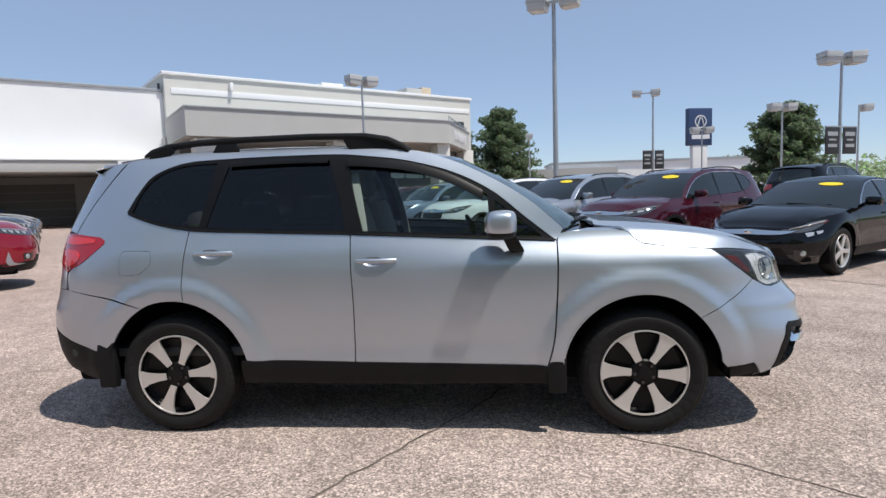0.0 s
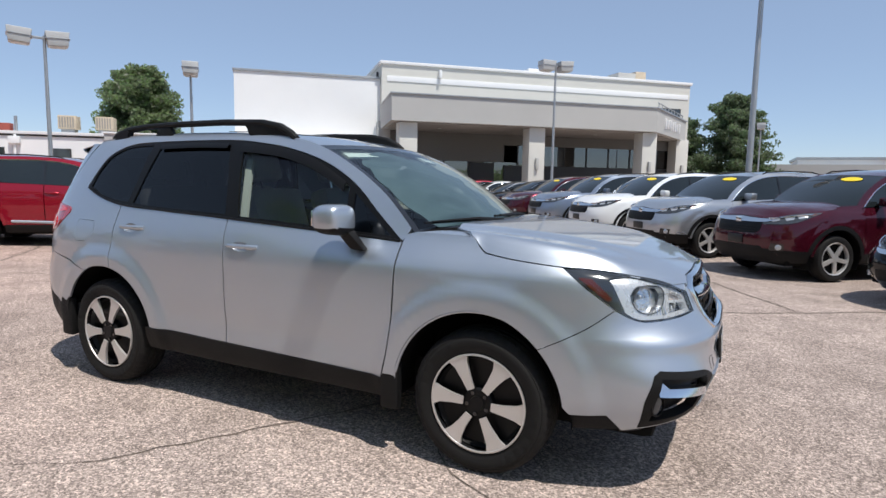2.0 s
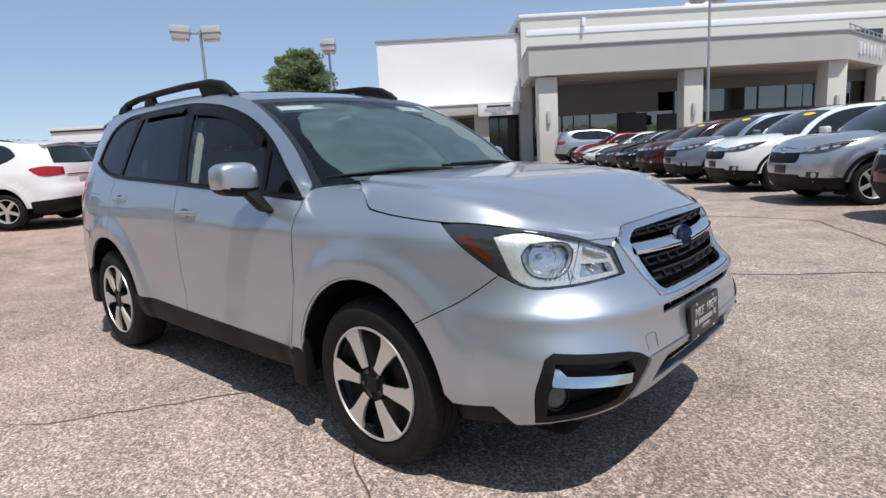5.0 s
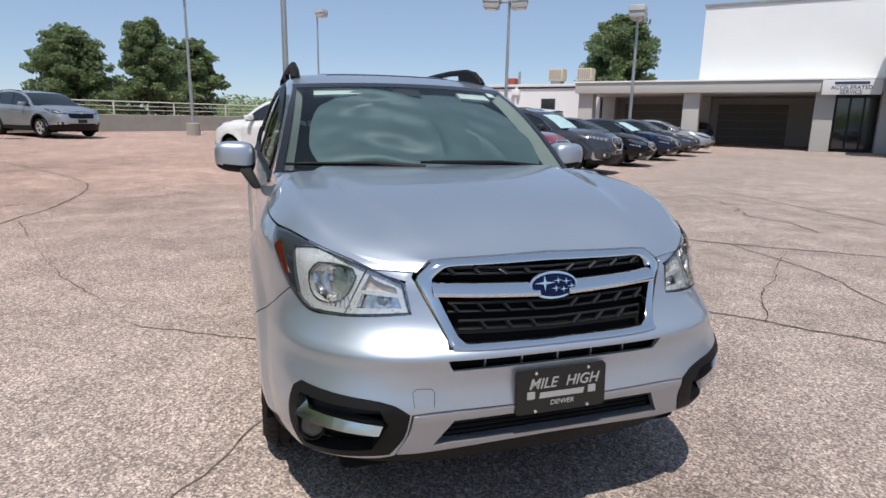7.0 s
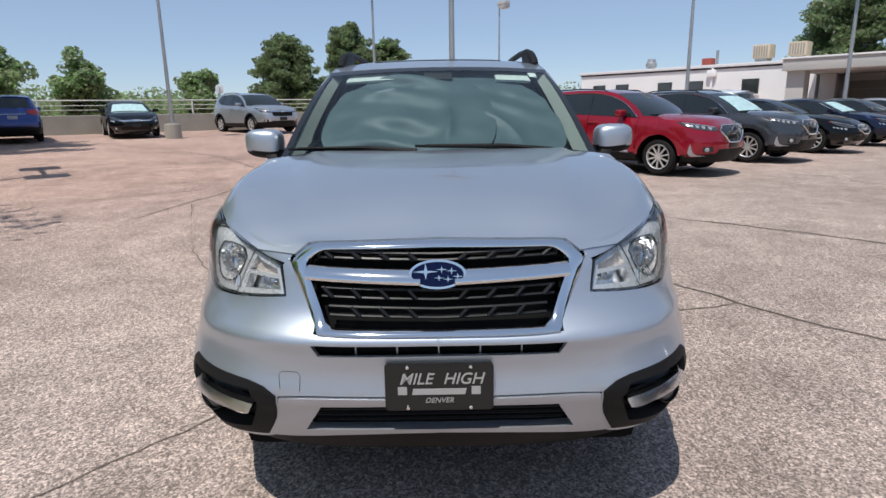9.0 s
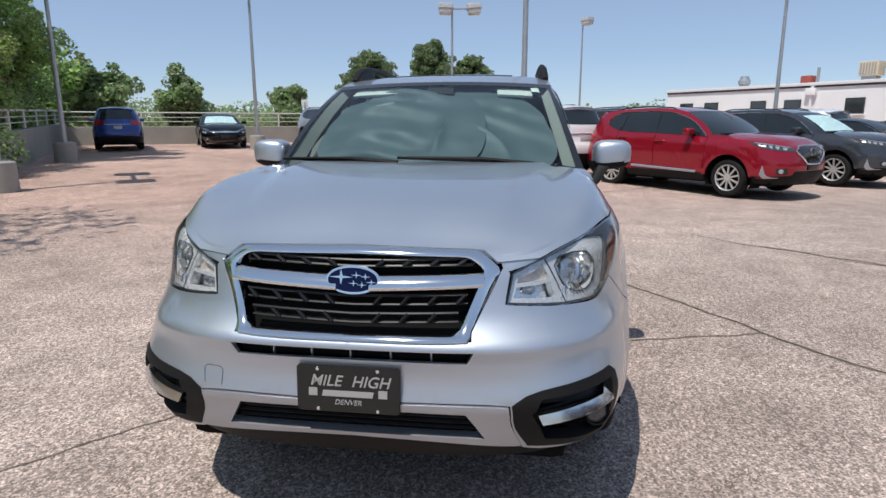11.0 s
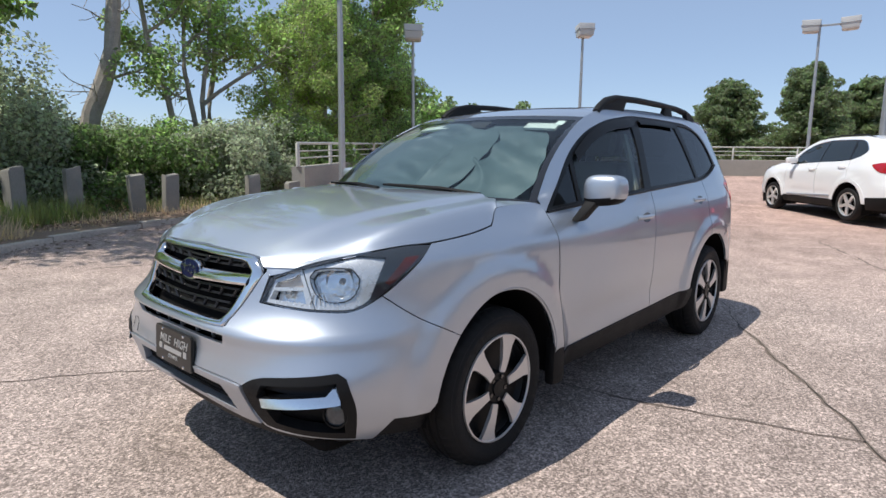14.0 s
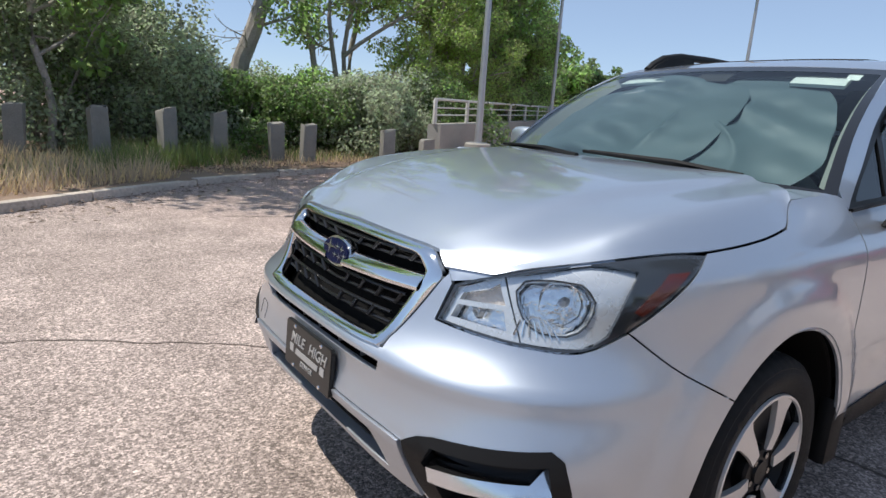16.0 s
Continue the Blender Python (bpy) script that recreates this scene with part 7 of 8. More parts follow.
        ring.transform(Matrix.Translation((k.nose(bz2) + 0.004, 0, bz2)))
        plan.append(("badge", ring, M_CHROME, "", ""))
    else:
        gr = flow([F(0, gz1, 1), F(0.40, gz1 - 0.03, 1), F(0.42, gz0 + 0.06), F(0.36, gz0, 1), F(0, gz0 - 0.01, 1)], 0.05)
        plan.append(("grille", k.panel(gr, (1, -1), 0.06, offset=0.005), M_PIT, "", "black grille under a chrome wing"))
        wing = flow([F(0, gz1 - 0.015, 1), F(0.25, gz1 - 0.03), F(0.45, gz1 - 0.035), F(0.58, gz1 - 0.03, 1), F(0.47, gz1 - 0.075), F(0.25, gz1 - 0.085), F(0, gz1 - 0.085, 1)], 0.05)
        plan.append(("chrome_wing", k.panel(wing, (1, -1), 0.05, offset=0.012, lip=0.02), M_CHROME, "", "chrome wing bar"))
        for i in range(3):
            z = gz0 + 0.025 + 0.035 * i
            plan.append(("grille_slat", tube([(k.at(*F(abs(y), z)[:2])[0] + 0.008, y, z) for y in np.linspace(-0.36, 0.36, 9)], 0.006, 5), M_TRIM, "", ""))
        plan.append(("badge", box((k.nose(gz1 - 0.06) + 0.008, -0.055, gz1 - 0.105), (k.nose(gz1 - 0.06) + 0.022, 0.055, gz1 - 0.012), 0.012), M_CHROME, "", ""))
    lowg = flow([F(0, 0.50 if not f.sedan else 0.43, 1), F(0.45, 0.50 if not f.sedan else 0.43, 1), F(0.5, low, 1), F(0, low, 1)], 0.06)
    plan.append(("lower_intake", k.panel(lowg, (1, -1), 0.07, offset=0.004), M_TRIM, "", ""))
    vh = 0.07 if face == "wing" and not f.sedan else 0.02
    val = flow([S(1.76, low + vh, 1), S(1.95, low + vh), F(0.5, low + vh + 0.02), F(0, low + vh + 0.02, 1), F(0, low - 0.13, 1), F(0.5, low - 0.12), S(1.75, low - 0.1, 1)], 0.06)
    plan.append(("front_valance", k.panel(val, (1, -1), 0.08, offset=0.003), M_TRIM if not f.sedan else M_GLOSS, "", ""))
    rv = flow([S(-1.80, low + 0.12, 1), F(0.5, low + 0.16, 0, -1), F(0, low + 0.16, 1, -1), F(0, low - 0.1, 1, -1), F(0.5, low - 0.1, 0, -1), S(-1.78, low - 0.1, 1)], 0.06)
    plan.append(("rear_valance", k.panel(rv, (1, -1), 0.08, offset=0.006), M_TRIM, "", ""))
    pz = 0.58 if not f.sedan else 0.46
    plan.append(("front_plate", box((k.nose(pz) - 0.01, -0.15, pz - 0.065), (k.nose(pz) + 0.012, 0.15, pz + 0.065), 0.006), M_PLATE, "", "dark dealer plate"))
    plan.append(("rear_plate", box((k.tail(0.86) - 0.014, -0.15, 0.80), (k.tail(0.86) + 0.01, 0.15, 0.93), 0.006), M_NUMBER, "", ""))
    plan.append(("rear_trim", tube([(k.at(*F(abs(y), 0.98, 0, -1)[:2])[0] - 0.008, y, 0.98) for y in np.linspace(-0.42, 0.42, 7)], 0.013, 6), M_CHROME, "", ""))
    # bonnet
    seam = flow(f.seam, 0.05, False)
    edge = [Vector(k.at(p.x, p.y)) for p in seam]
    x_end = edge[-1].x
    rows = []
    side_y = edge[0].y
    for i in range(19):
        t = i / 18
        row = []
        for j in range(-10, 11):
            v = abs(j) / 10
            x0 = f.cowl(side_y * v)
            e_f = min(edge, key=lambda p: abs(p.y - v * 0.5) + (0 if p.x > 1.9 else 9))
            x = x0 + (e_f.x - x0) * t
            e = min(edge, key=lambda p: abs(p.x - x)) if x > edge[0].x else edge[0]
            y = v * e.y if x < x_end - 0.1 else v * max(e.y, 0.5)
            zt = f.hz(x) + 0.01 * (1 - ease(0.4, 0.55, y)) * (1 - ease(1.9, 2.1, x))
            z = zt - (zt - e.z) * v**4
            if t > 0.9:
                w = (t - 0.9) / 0.1
                y, z = y * (1 - w) + v * 0.5 * w, z * (1 - w) + e_f.z * w
            row.append((x, y * (1 if j >= 0 else -1), z))
        rows.append(row)
    plan.append(("bonnet", solid(sheet(rows), 0.015), "paint", "", ""))

    def screen(t, v):
        z = f.z0 + (f.z1 - f.z0) * t
        ex = f.a_line(z)
        ey = k.at(ex, z)[1]
        cx, cz = f.c0[0] + (f.c1[0] - f.c0[0]) * t, f.c0[1] + (f.c1[1] - f.c0[1]) * t + 0.02 * math.sin(math.pi * t)
        q = v * v
        return Vector((cx + (ex - cx) * q, v * ey, cz + (z - cz) * q))

    plan.append(("windscreen", sheet([[screen(i / 10, j / 10) for j in range(-10, 11)] for i in range(11)]), M_GLASS_PARK, "", "dark reflecting windscreen"))
    plan.append(("cowl", sheet([[(f.cowl(abs(y)) + d, y, f.hz(1.0) - 0.035 - 0.02 * abs(y)) for y in np.linspace(-0.78, 0.78, 9)] for d in (0.05, -0.10)]), M_TRIM, "", ""))
    for y0, y1 in ((0.5, -0.1), (-0.1, -0.68)):
        plan.append(("wiper", tube([screen(0.03, y0 / 0.8) + Vector((0.02, 0, 0.02)), screen(0.06, y1 / 0.8) + Vector((0.015, 0, 0.02))], 0.009, 5), M_TRIM, "", ""))

    def roof(t, v):
        ex, cx = f.ex[0] + (f.ex[1] - f.ex[0]) * t, f.mx[0] + (f.mx[1] - f.mx[0]) * t
        ze = f.z_edge(ex)
        return Vector((cx + (ex - cx) * v * v, v * k.at(ex, ze)[1], f.z_mid(cx) + (ze - f.z_mid(cx)) * abs(v) ** 2.4))

    plan.append(("roof", solid(sheet([[roof(i / 14, j / 8) for j in range(-8, 9)] for i in range(15)], flip=True), 0.02), "paint", "", ""))
    if f.sedan:
        rows = []
        for i in range(9):
            t = i / 8
            row = []
            for j in range(-8, 9):
                v = j / 8
                a = roof(1.0, v)
                b = Vector((-1.86 + 0.10 * v * v, v * 0.66, 1.035 - 0.03 * v * v))
                q = a.lerp(b, t)
                q.z += 0.02 * math.sin(math.pi * t)
                row.append(q)
            rows.append(row)
        plan.append(("rear_window", sheet(rows, flip=True), M_GLASS_PARK, "", ""))
        rows = [[(x + 0.06 * v * v, v * w, z - 0.035 * v * v) for v in np.linspace(-1, 1, 13)] for x, z, w in ((-1.84, 1.035, 0.72), (-2.0, 1.035, 0.74), (-2.14, 1.03, 0.72), (-2.2, 1.0, 0.66))]
        plan.append(("boot_lid", solid(sheet(rows, flip=True), 0.02), "paint", "", ""))
    else:
        rg = flow([F(0, 1.19, 1, -1), F(0.58, 1.20, 1, -1), F(0.50, 1.50, 1, -1), F(0, 1.53, 1, -1)], 0.06)
        plan.append(("rear_window", k.panel(rg, (1, -1), 0.08, offset=0.006), M_GLASS_PARK, "", ""))
        rows = [[(x + 0.10 * v * v, v * 0.58, z - 0.05 * v * v) for v in np.linspace(-1, 1, 11)] for x, z in ((-1.75, 1.632), (-1.95, 1.615), (-2.08, 1.585), (-2.05, 1.565), (-1.95, 1.555))]
        plan.append(("roof_spoiler", solid(sheet(rows, flip=True), 0.01), "paint", "", ""))
        for s in (1, -1):
            plan.append(("roof_rail", tube([(0.0, 0.60 * s, 1.60), (-0.1, 0.59 * s, 1.645), (-0.6, 0.575 * s, 1.675), (-1.2, 0.572 * s, 1.668), (-1.5, 0.575 * s, 1.60)], 0.014, 6), M_TRIM, "", ""))
    plan.append(("underbody", box((-2.05, -0.7, 0.22), (2.0, 0.7, 0.62), 0.05), M_DARK, "", ""))
    plan.append(("oval_sticker", (lambda b: b)(sheet([[screen(0.84 + 0.07 * r * math.sin(a), 0.38 + 0.26 * r * math.cos(a)) + Vector((0.006, 0, 0.006)) for a in np.linspace(0, 2 * math.pi, 25)] for r in (1.0, 0.05)])), M_YELLOW, "", "yellow oval price sticker"))
    plan.append(("sunshade", sheet([[screen(0.12 + 0.72 * i / 8, 0.80 * j / 8) + Vector((0.005, 0, 0.005)) for j in range(-8, 9)] for i in range(9)]), M_FOIL, "", "pale folding sunshade in the windscreen"))
    return plan


def as_mesh(name, data, material):
    ob = part(name, data, None if material == "paint" else material)
    me = ob.data
    bpy.data.objects.remove(ob)
    if material == "paint":
        me.materials.append(None)
    return me


WAGON, SALOON = wagon_form(), saloon_form()
PLANS = {}
for key, form, face in (("wing_suv", WAGON, "wing"), ("star_suv", WAGON, "star"), ("wing_saloon", SALOON, "wing"), ("star_saloon", SALOON, "star")):
    PLANS[key] = (form, [(n, as_mesh(n, d, m), m, lab) for n, d, m, _, lab in body_plan(form, face)])
WHEELS = disc_wheel_meshes()


def parked_car(kind, colour, x, y, heading, size, label, sticker=False, spokes=0, group="", shade=False):
    """One parked car; size scales length, width and height."""
    form, plan = PLANS[kind]
    sx, sy, sz = size
    t = thing("car", label, "car", group or "parked cars", Matrix.Translation((x, y, rise(x, y))) @ Matrix.Rotation(radians(heading), 4, "Z"))
    t.scale = size
    for n, me, m, lab in plan:
        if (n == "oval_sticker" and not sticker) or (n == "sunshade" and not shade):
            continue
        ob = part(n, me, None, t, lab)
        if m == "paint":
            ob.material_slots[0].link = "OBJECT"
            ob.material_slots[0].material = PAINT[colour]
    fx, rx = form.skin.axles
    for cx in (fx, rx):
        for s in (1, -1):
            w = new("wheel")
            w.parent = t
            w.matrix_basis = Matrix.LocRotScale((cx, s * 0.875, 0.345), Euler((0, rnd.uniform(0, 6), math.pi if s < 0 else 0), "XYZ"), (sz / sx, 1, 1))
            for n, me in WHEELS[spokes]:
                part(n, me, None, w)
    return t


def by_wheel(wx, wy, heading, size, side, axle=1):
    """Where a car's middle lies when one of its wheels stands at (wx, wy)."""
    a = radians(heading)
    lx, ly = 1.33 * axle * size[0], 0.80 * side * size[1]
    return wx - lx * math.cos(a) + ly * math.sin(a), wy - lx * math.sin(a) - ly * math.cos(a)


CRV, SED, MID, BIG, VAN = (1.0, 1.035, 1.0), (1.01, 1.0, 1.0), (1.04, 1.06, 0.99), (1.075, 1.09, 1.01), (1.13, 1.11, 1.04)
ROW = 220.5
for k, (kind, colour, label, size, st) in enumerate((
    ("wing_saloon", "black", "black compact saloon with a yellow windscreen sticker, parked in a row", SED, 1),
    ("wing_suv", "maroon", "maroon crossover with a yellow windscreen sticker, parked in a row", CRV, 1),
    ("wing_suv", "silver", "pale silver crossover with a yellow windscreen sticker, parked in a row", CRV, 1),
    ("wing_suv", "white", "white crossover with a yellow windscreen sticker, parked in a row", CRV, 1),
    ("wing_suv", "steel", "blue-silver crossover with a yellow windscreen sticker, parked in a row", CRV, 1),
    ("wing_suv", "maroon", "dark red small crossover parked in a row of used cars", (0.95, 0.99, 0.96), 1),
    ("wing_saloon", "black", "black hatchback parked in a row of used cars", (0.93, 0.98, 1.04), 0),
    ("wing_saloon", "grey", "graphite saloon parked in a row of used cars", SED, 0),
    ("wing_saloon", "white", "white saloon parked in a row of used cars", SED, 0),
    ("wing_saloon", "red", "red hatchback at the end of the row", (0.90, 0.97, 1.03), 0),
)):
    wx, wy = 5.35 - 1.745 * k, 4.78 + 2.07 * k
    x, y = by_wheel(wx, wy, ROW, size, 1)
    parked_car(kind, colour, x, y, ROW, size, label, st, 1, "cars in the used row")

ACU = 40.0
for k, (kind, colour, label, size) in enumerate((
    ("star_suv", "red", "bright red crossover with a five-sided grille, parked at an angle", MID),
    ("star_suv", "grey", "graphite crossover with a five-sided grille, parked at an angle", MID),
    ("star_saloon", "black", "black saloon with alloy wheels, parked at an angle", (1.03, 1.03, 1.02)),
    ("star_saloon", "navy", "dark blue saloon parked at an angle", (1.03, 1.03, 1.02)),
    ("star_saloon", "grey", "graphite saloon parked at an angle", (1.03, 1.03, 1.02)),
    ("star_saloon", "silver", "pale silver saloon parked at an angle", (1.03, 1.03, 1.02)),
)):
    wx, wy = -7.58 - 2.32 * k, 4.18 + 2.86 * k
    x, y = by_wheel(wx, wy, ACU, size, -1)
    parked_car(kind, colour, x, y, ACU, size, label, False, 0, "cars in the new row", k in (1, 3))
parked_car("star_suv", "white", *by_wheel(-10.55, 0.55, 219.5, BIG, 1, -1), 219.5, BIG, "white three-row crossover parked with its tail to the aisle", False, 1)
parked_car("star_suv", "grey", -13.9, 2.7, 219.5, MID, "graphite crossover parked beside a white one", False, 0)
parked_car("star_suv", "white", -17.4, 8.4, 219.5, BIG, "white crossover in the row behind", False, 0)
parked_car("wing_suv", "silver", -23.8, -8.5, 44, VAN, "silver minivan parked near the parapet", False, 1)
parked_car("wing_saloon", "black", -21.0, -12.8, 33, (1.02, 1.01, 1.0), "dark saloon with a bright sunshade, parked by the parapet", False, 0, shade=True)
parked_car("wing_suv", "blue", -18.2, -15.6, 216, (0.95, 0.94, 0.97), "dark blue crossover parked with its tail to the lot", False, 0)
parked_car("wing_suv", "silver", -11.8, 26.9, 37.0, (1.05, 1.05, 1.03), "older silver utility wagon standing before the canopy", False, 1)
q = SITE @ Vector((-9.4, 2.6, 0))
parked_car("wing_saloon", "blue", q.x, q.y, -47.6, SED, "bright blue saloon in the service bay", False, 0)
parked_car("wing_suv", "black", 11.6, 17.2, 40, (1.15, 1.10, 1.12), "large black utility wagon in the row behind", False, 0)
parked_car("wing_suv", "black", 13.9, 14.8, 40, (1.15, 1.10, 1.16), "large black utility wagon in the row behind", False, 0)
parked_car("wing_suv", "white", 6.3, 22.6, 40, (1.0, 1.0, 1.0), "white crossover in the row behind", False, 0)
parked_car("wing_suv", "silver", 8.2, 20.4, 40, (1.0, 1.0, 1.0), "silver crossover in the row behind", False, 0)

# ---- trees, shrubs, grass ----
def leaf_mat(name, colour, vary=0.5, through=0.5, glow=2.7):
    m = bpy.data.materials.new(name)
    m.use_nodes = True
    nt = m.node_tree
    N, L = nt.nodes.new, nt.links.new
    p = nt.nodes["Principled BSDF"]
    geo = N("ShaderNodeNewGeometry")
    hsv = N("ShaderNodeHueSaturation")
    hsv.inputs["Color"].default_value = (*colour, 1)
    for sock, lo, hi in (("Value", 1 - vary, 1 + vary), ("Hue", 0.475, 0.525), ("Saturation", 0.8, 1.15)):
        mr = N("ShaderNodeMapRange")
        mr.inputs["To Min"].default_value, mr.inputs["To Max"].default_value = lo, hi
        L(geo.outputs["Random Per Island"], mr.inputs["Value"])
        L(mr.outputs[0], hsv.inputs[sock])
    L(hsv.outputs[0], p.inputs["Base Color"])
    p.inputs["Roughness"].default_value = 0.42
    p.inputs["Specular IOR Level"].default_value = 0.5
    tr, mix = N("ShaderNodeBsdfTranslucent"), N("ShaderNodeMixShader")
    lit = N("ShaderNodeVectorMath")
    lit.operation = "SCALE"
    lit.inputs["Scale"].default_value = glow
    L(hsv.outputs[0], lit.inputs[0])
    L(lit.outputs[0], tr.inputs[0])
    mix.inputs[0].default_value = through
    L(p.outputs[0], mix.inputs[1])
    L(tr.outputs[0], mix.inputs[2])
    L(mix.outputs[0], nt.nodes["Material Output"].inputs[0])
    return m


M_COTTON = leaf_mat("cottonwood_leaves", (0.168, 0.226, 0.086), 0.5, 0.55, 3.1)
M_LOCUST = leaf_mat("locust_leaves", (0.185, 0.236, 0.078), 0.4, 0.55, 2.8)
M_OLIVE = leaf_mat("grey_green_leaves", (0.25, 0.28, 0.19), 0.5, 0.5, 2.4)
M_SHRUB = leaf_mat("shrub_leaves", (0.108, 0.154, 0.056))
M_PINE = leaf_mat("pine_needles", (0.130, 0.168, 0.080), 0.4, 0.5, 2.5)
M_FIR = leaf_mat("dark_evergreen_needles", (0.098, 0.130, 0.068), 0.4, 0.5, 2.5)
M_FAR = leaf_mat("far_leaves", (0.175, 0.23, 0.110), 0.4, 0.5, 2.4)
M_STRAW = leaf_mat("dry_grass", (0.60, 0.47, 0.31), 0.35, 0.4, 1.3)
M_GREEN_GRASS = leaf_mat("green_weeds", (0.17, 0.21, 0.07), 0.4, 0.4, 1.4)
M_LITTER = mat("brown_litter", (0.15, 0.10, 0.065), 0.9, vary=0.4, coarse=3)
M_BARK = mat("grey_bark", (0.35, 0.315, 0.28), 0.95, vary=0.35, coarse=4, fine=40, bump=0.9)


def leaves(centres, radii, count, size, rng, squash=0.8, droop=0.0, long=1.6):
    """Many small bent leaves in the shells of clumps; returns verts and faces."""
    c = np.array(centres)
    r = np.array(radii)
    w = r**2
    pick = rng.choice(len(c), count, p=w / w.sum())
    d = rng.normal(size=(count, 3))
    d /= np.linalg.norm(d, axis=1)[:, None]
    rad = r[pick] * (0.45 + 0.6 * rng.random(count) ** 0.5)
    pos = c[pick] + d * rad[:, None] * np.array([1, 1, squash])
    n = d * 0.5 + rng.normal(size=(count, 3)) * 0.6 + np.array([0, 0, 0.35])
    n /= np.linalg.norm(n, axis=1)[:, None]
    a = np.cross(n, rng.normal(size=(count, 3)))
    a /= np.linalg.norm(a, axis=1)[:, None]
    a[:, 2] -= droop
    b = np.cross(n, a)
    s = size * (0.6 + 0.8 * rng.random(count))[:, None]
    tip, root, left, right = pos + a * s * long * 0.5, pos - a * s * long * 0.5, pos + b * s * 0.5 + n * s * 0.12, pos - b * s * 0.5 + n * s * 0.12
    v = np.stack([root, right, tip, left], 1).reshape(-1, 3)
    i = np.arange(count)[:, None] * 4
    f = np.concatenate([i + np.array([[0, 1, 2]]), i + np.array([[0, 2, 3]])])
    return v, f


def leaf_mesh(name, v, f, material, parent=None, label=""):
    me = bpy.data.meshes.new(name)
    me.from_pydata(v.tolist(), [], f.tolist())
    me.materials.append(material)
    ob = new(name, me)
    if parent:
        ob.parent = parent
    if label:
        tagged(ob, label)
    return ob


def limb(p, way, length, r, rng, steps=6, bend=0.25):
    pts, rad = [Vector(p)], [r]
    way = Vector(way).normalized()
    for k in range(steps):
        way = (way + Vector(rng.normal(size=3) * bend * 0.4) + Vector((0, 0, 0.06))).normalized()
        pts.append(pts[-1] + way * length / steps)
        rad.append(max(0.008, r * (1 - 0.72 * (k + 1) / steps)))
    return pts, rad


def broadleaf(x, y, height, spread, seed, count, leaf, material, label, lean=(0, 0), bare=0.35, limbs=7, trunk=0.0, clump=0.55, name="tree"):
    rng = np.random.default_rng(seed)
    g = rise(x, y)
    t = thing(name, label, "tree", "trees", Matrix.Translation((x, y, g)))
    r0 = trunk or height * 0.022
    bm = bmesh.new()
    spine, rad = limb((0, 0, -0.2), (lean[0], lean[1], 1), height * 0.72, r0, rng, 8, 0.12)
    tube(spine, rad, 9, True, bm)
    part("trunk", bm, M_BARK, t)
    tips = []
    for k in range(limbs):
        i = 2 + int((len(spine) - 3) * (bare + (1 - bare) * k / limbs))
        i = min(i, len(spine) - 1)
        a = rng.random() * 6.28
        out = Vector((math.cos(a), math.sin(a), 0.5 + 0.6 * rng.random()))
        pts, rr = limb(spine[i], out, spread * (0.55 + 0.5 * rng.random()), rad[i] * 0.55, rng, 6, 0.35)
        bm = tube(pts, rr, 6)
        for q in range(3):
            j = 2 + q
            p2, r2 = limb(pts[j], Vector(rng.normal(size=3)) + out * 0.6, spread * 0.35, rr[j] * 0.6, rng, 4, 0.4)
            tube(p2, r2, 5, True, bm)
            tips += p2[2:]
        part("limb", bm, M_BARK, t)
        tips += pts[2:]
    tips += spine[-2:]
    c = np.array([tuple(p) for p in tips]) + rng.normal(size=(len(tips), 3)) * spread * 0.10
    radii = spread * clump * (0.35 + 0.45 * rng.random(len(tips)))
    v, f = leaves(c, radii * 0.62, count, leaf, rng)
    leaf_mesh("crown", v, f, material, t)
    return t


def shrub(x, y, height, spread, seed, count, leaf, material, label, name="shrub"):
    rng = np.random.default_rng(seed)
    t = thing(name, label, "shrub", "roadside shrubs", Matrix.Translation((x, y, rise(x, y))))
    bm = bmesh.new()
    for k in range(6):
        a = rng.random() * 6.28
        pts, rr = limb((0.1 * math.cos(a), 0.1 * math.sin(a), -0.1), (0.5 * math.cos(a), 0.5 * math.sin(a), 1), height * 0.8, 0.03, rng, 5, 0.3)
        tube(pts, rr, 5, True, bm)
    part("stem", bm, M_BARK, t)
    n = 26
    c = np.stack([rng.normal(size=n) * spread * 0.42, rng.normal(size=n) * spread * 0.42, height * (0.12 + 0.75 * rng.random(n))], 1)
    c[:, :2] *= (1.15 - 0.6 * (c[:, 2:] / height) ** 2)
    v, f = leaves(c, spread * (0.22 + 0.22 * rng.random(n)), count, leaf, rng, 0.9)
    leaf_mesh("foliage", v, f, material, t)
    return t


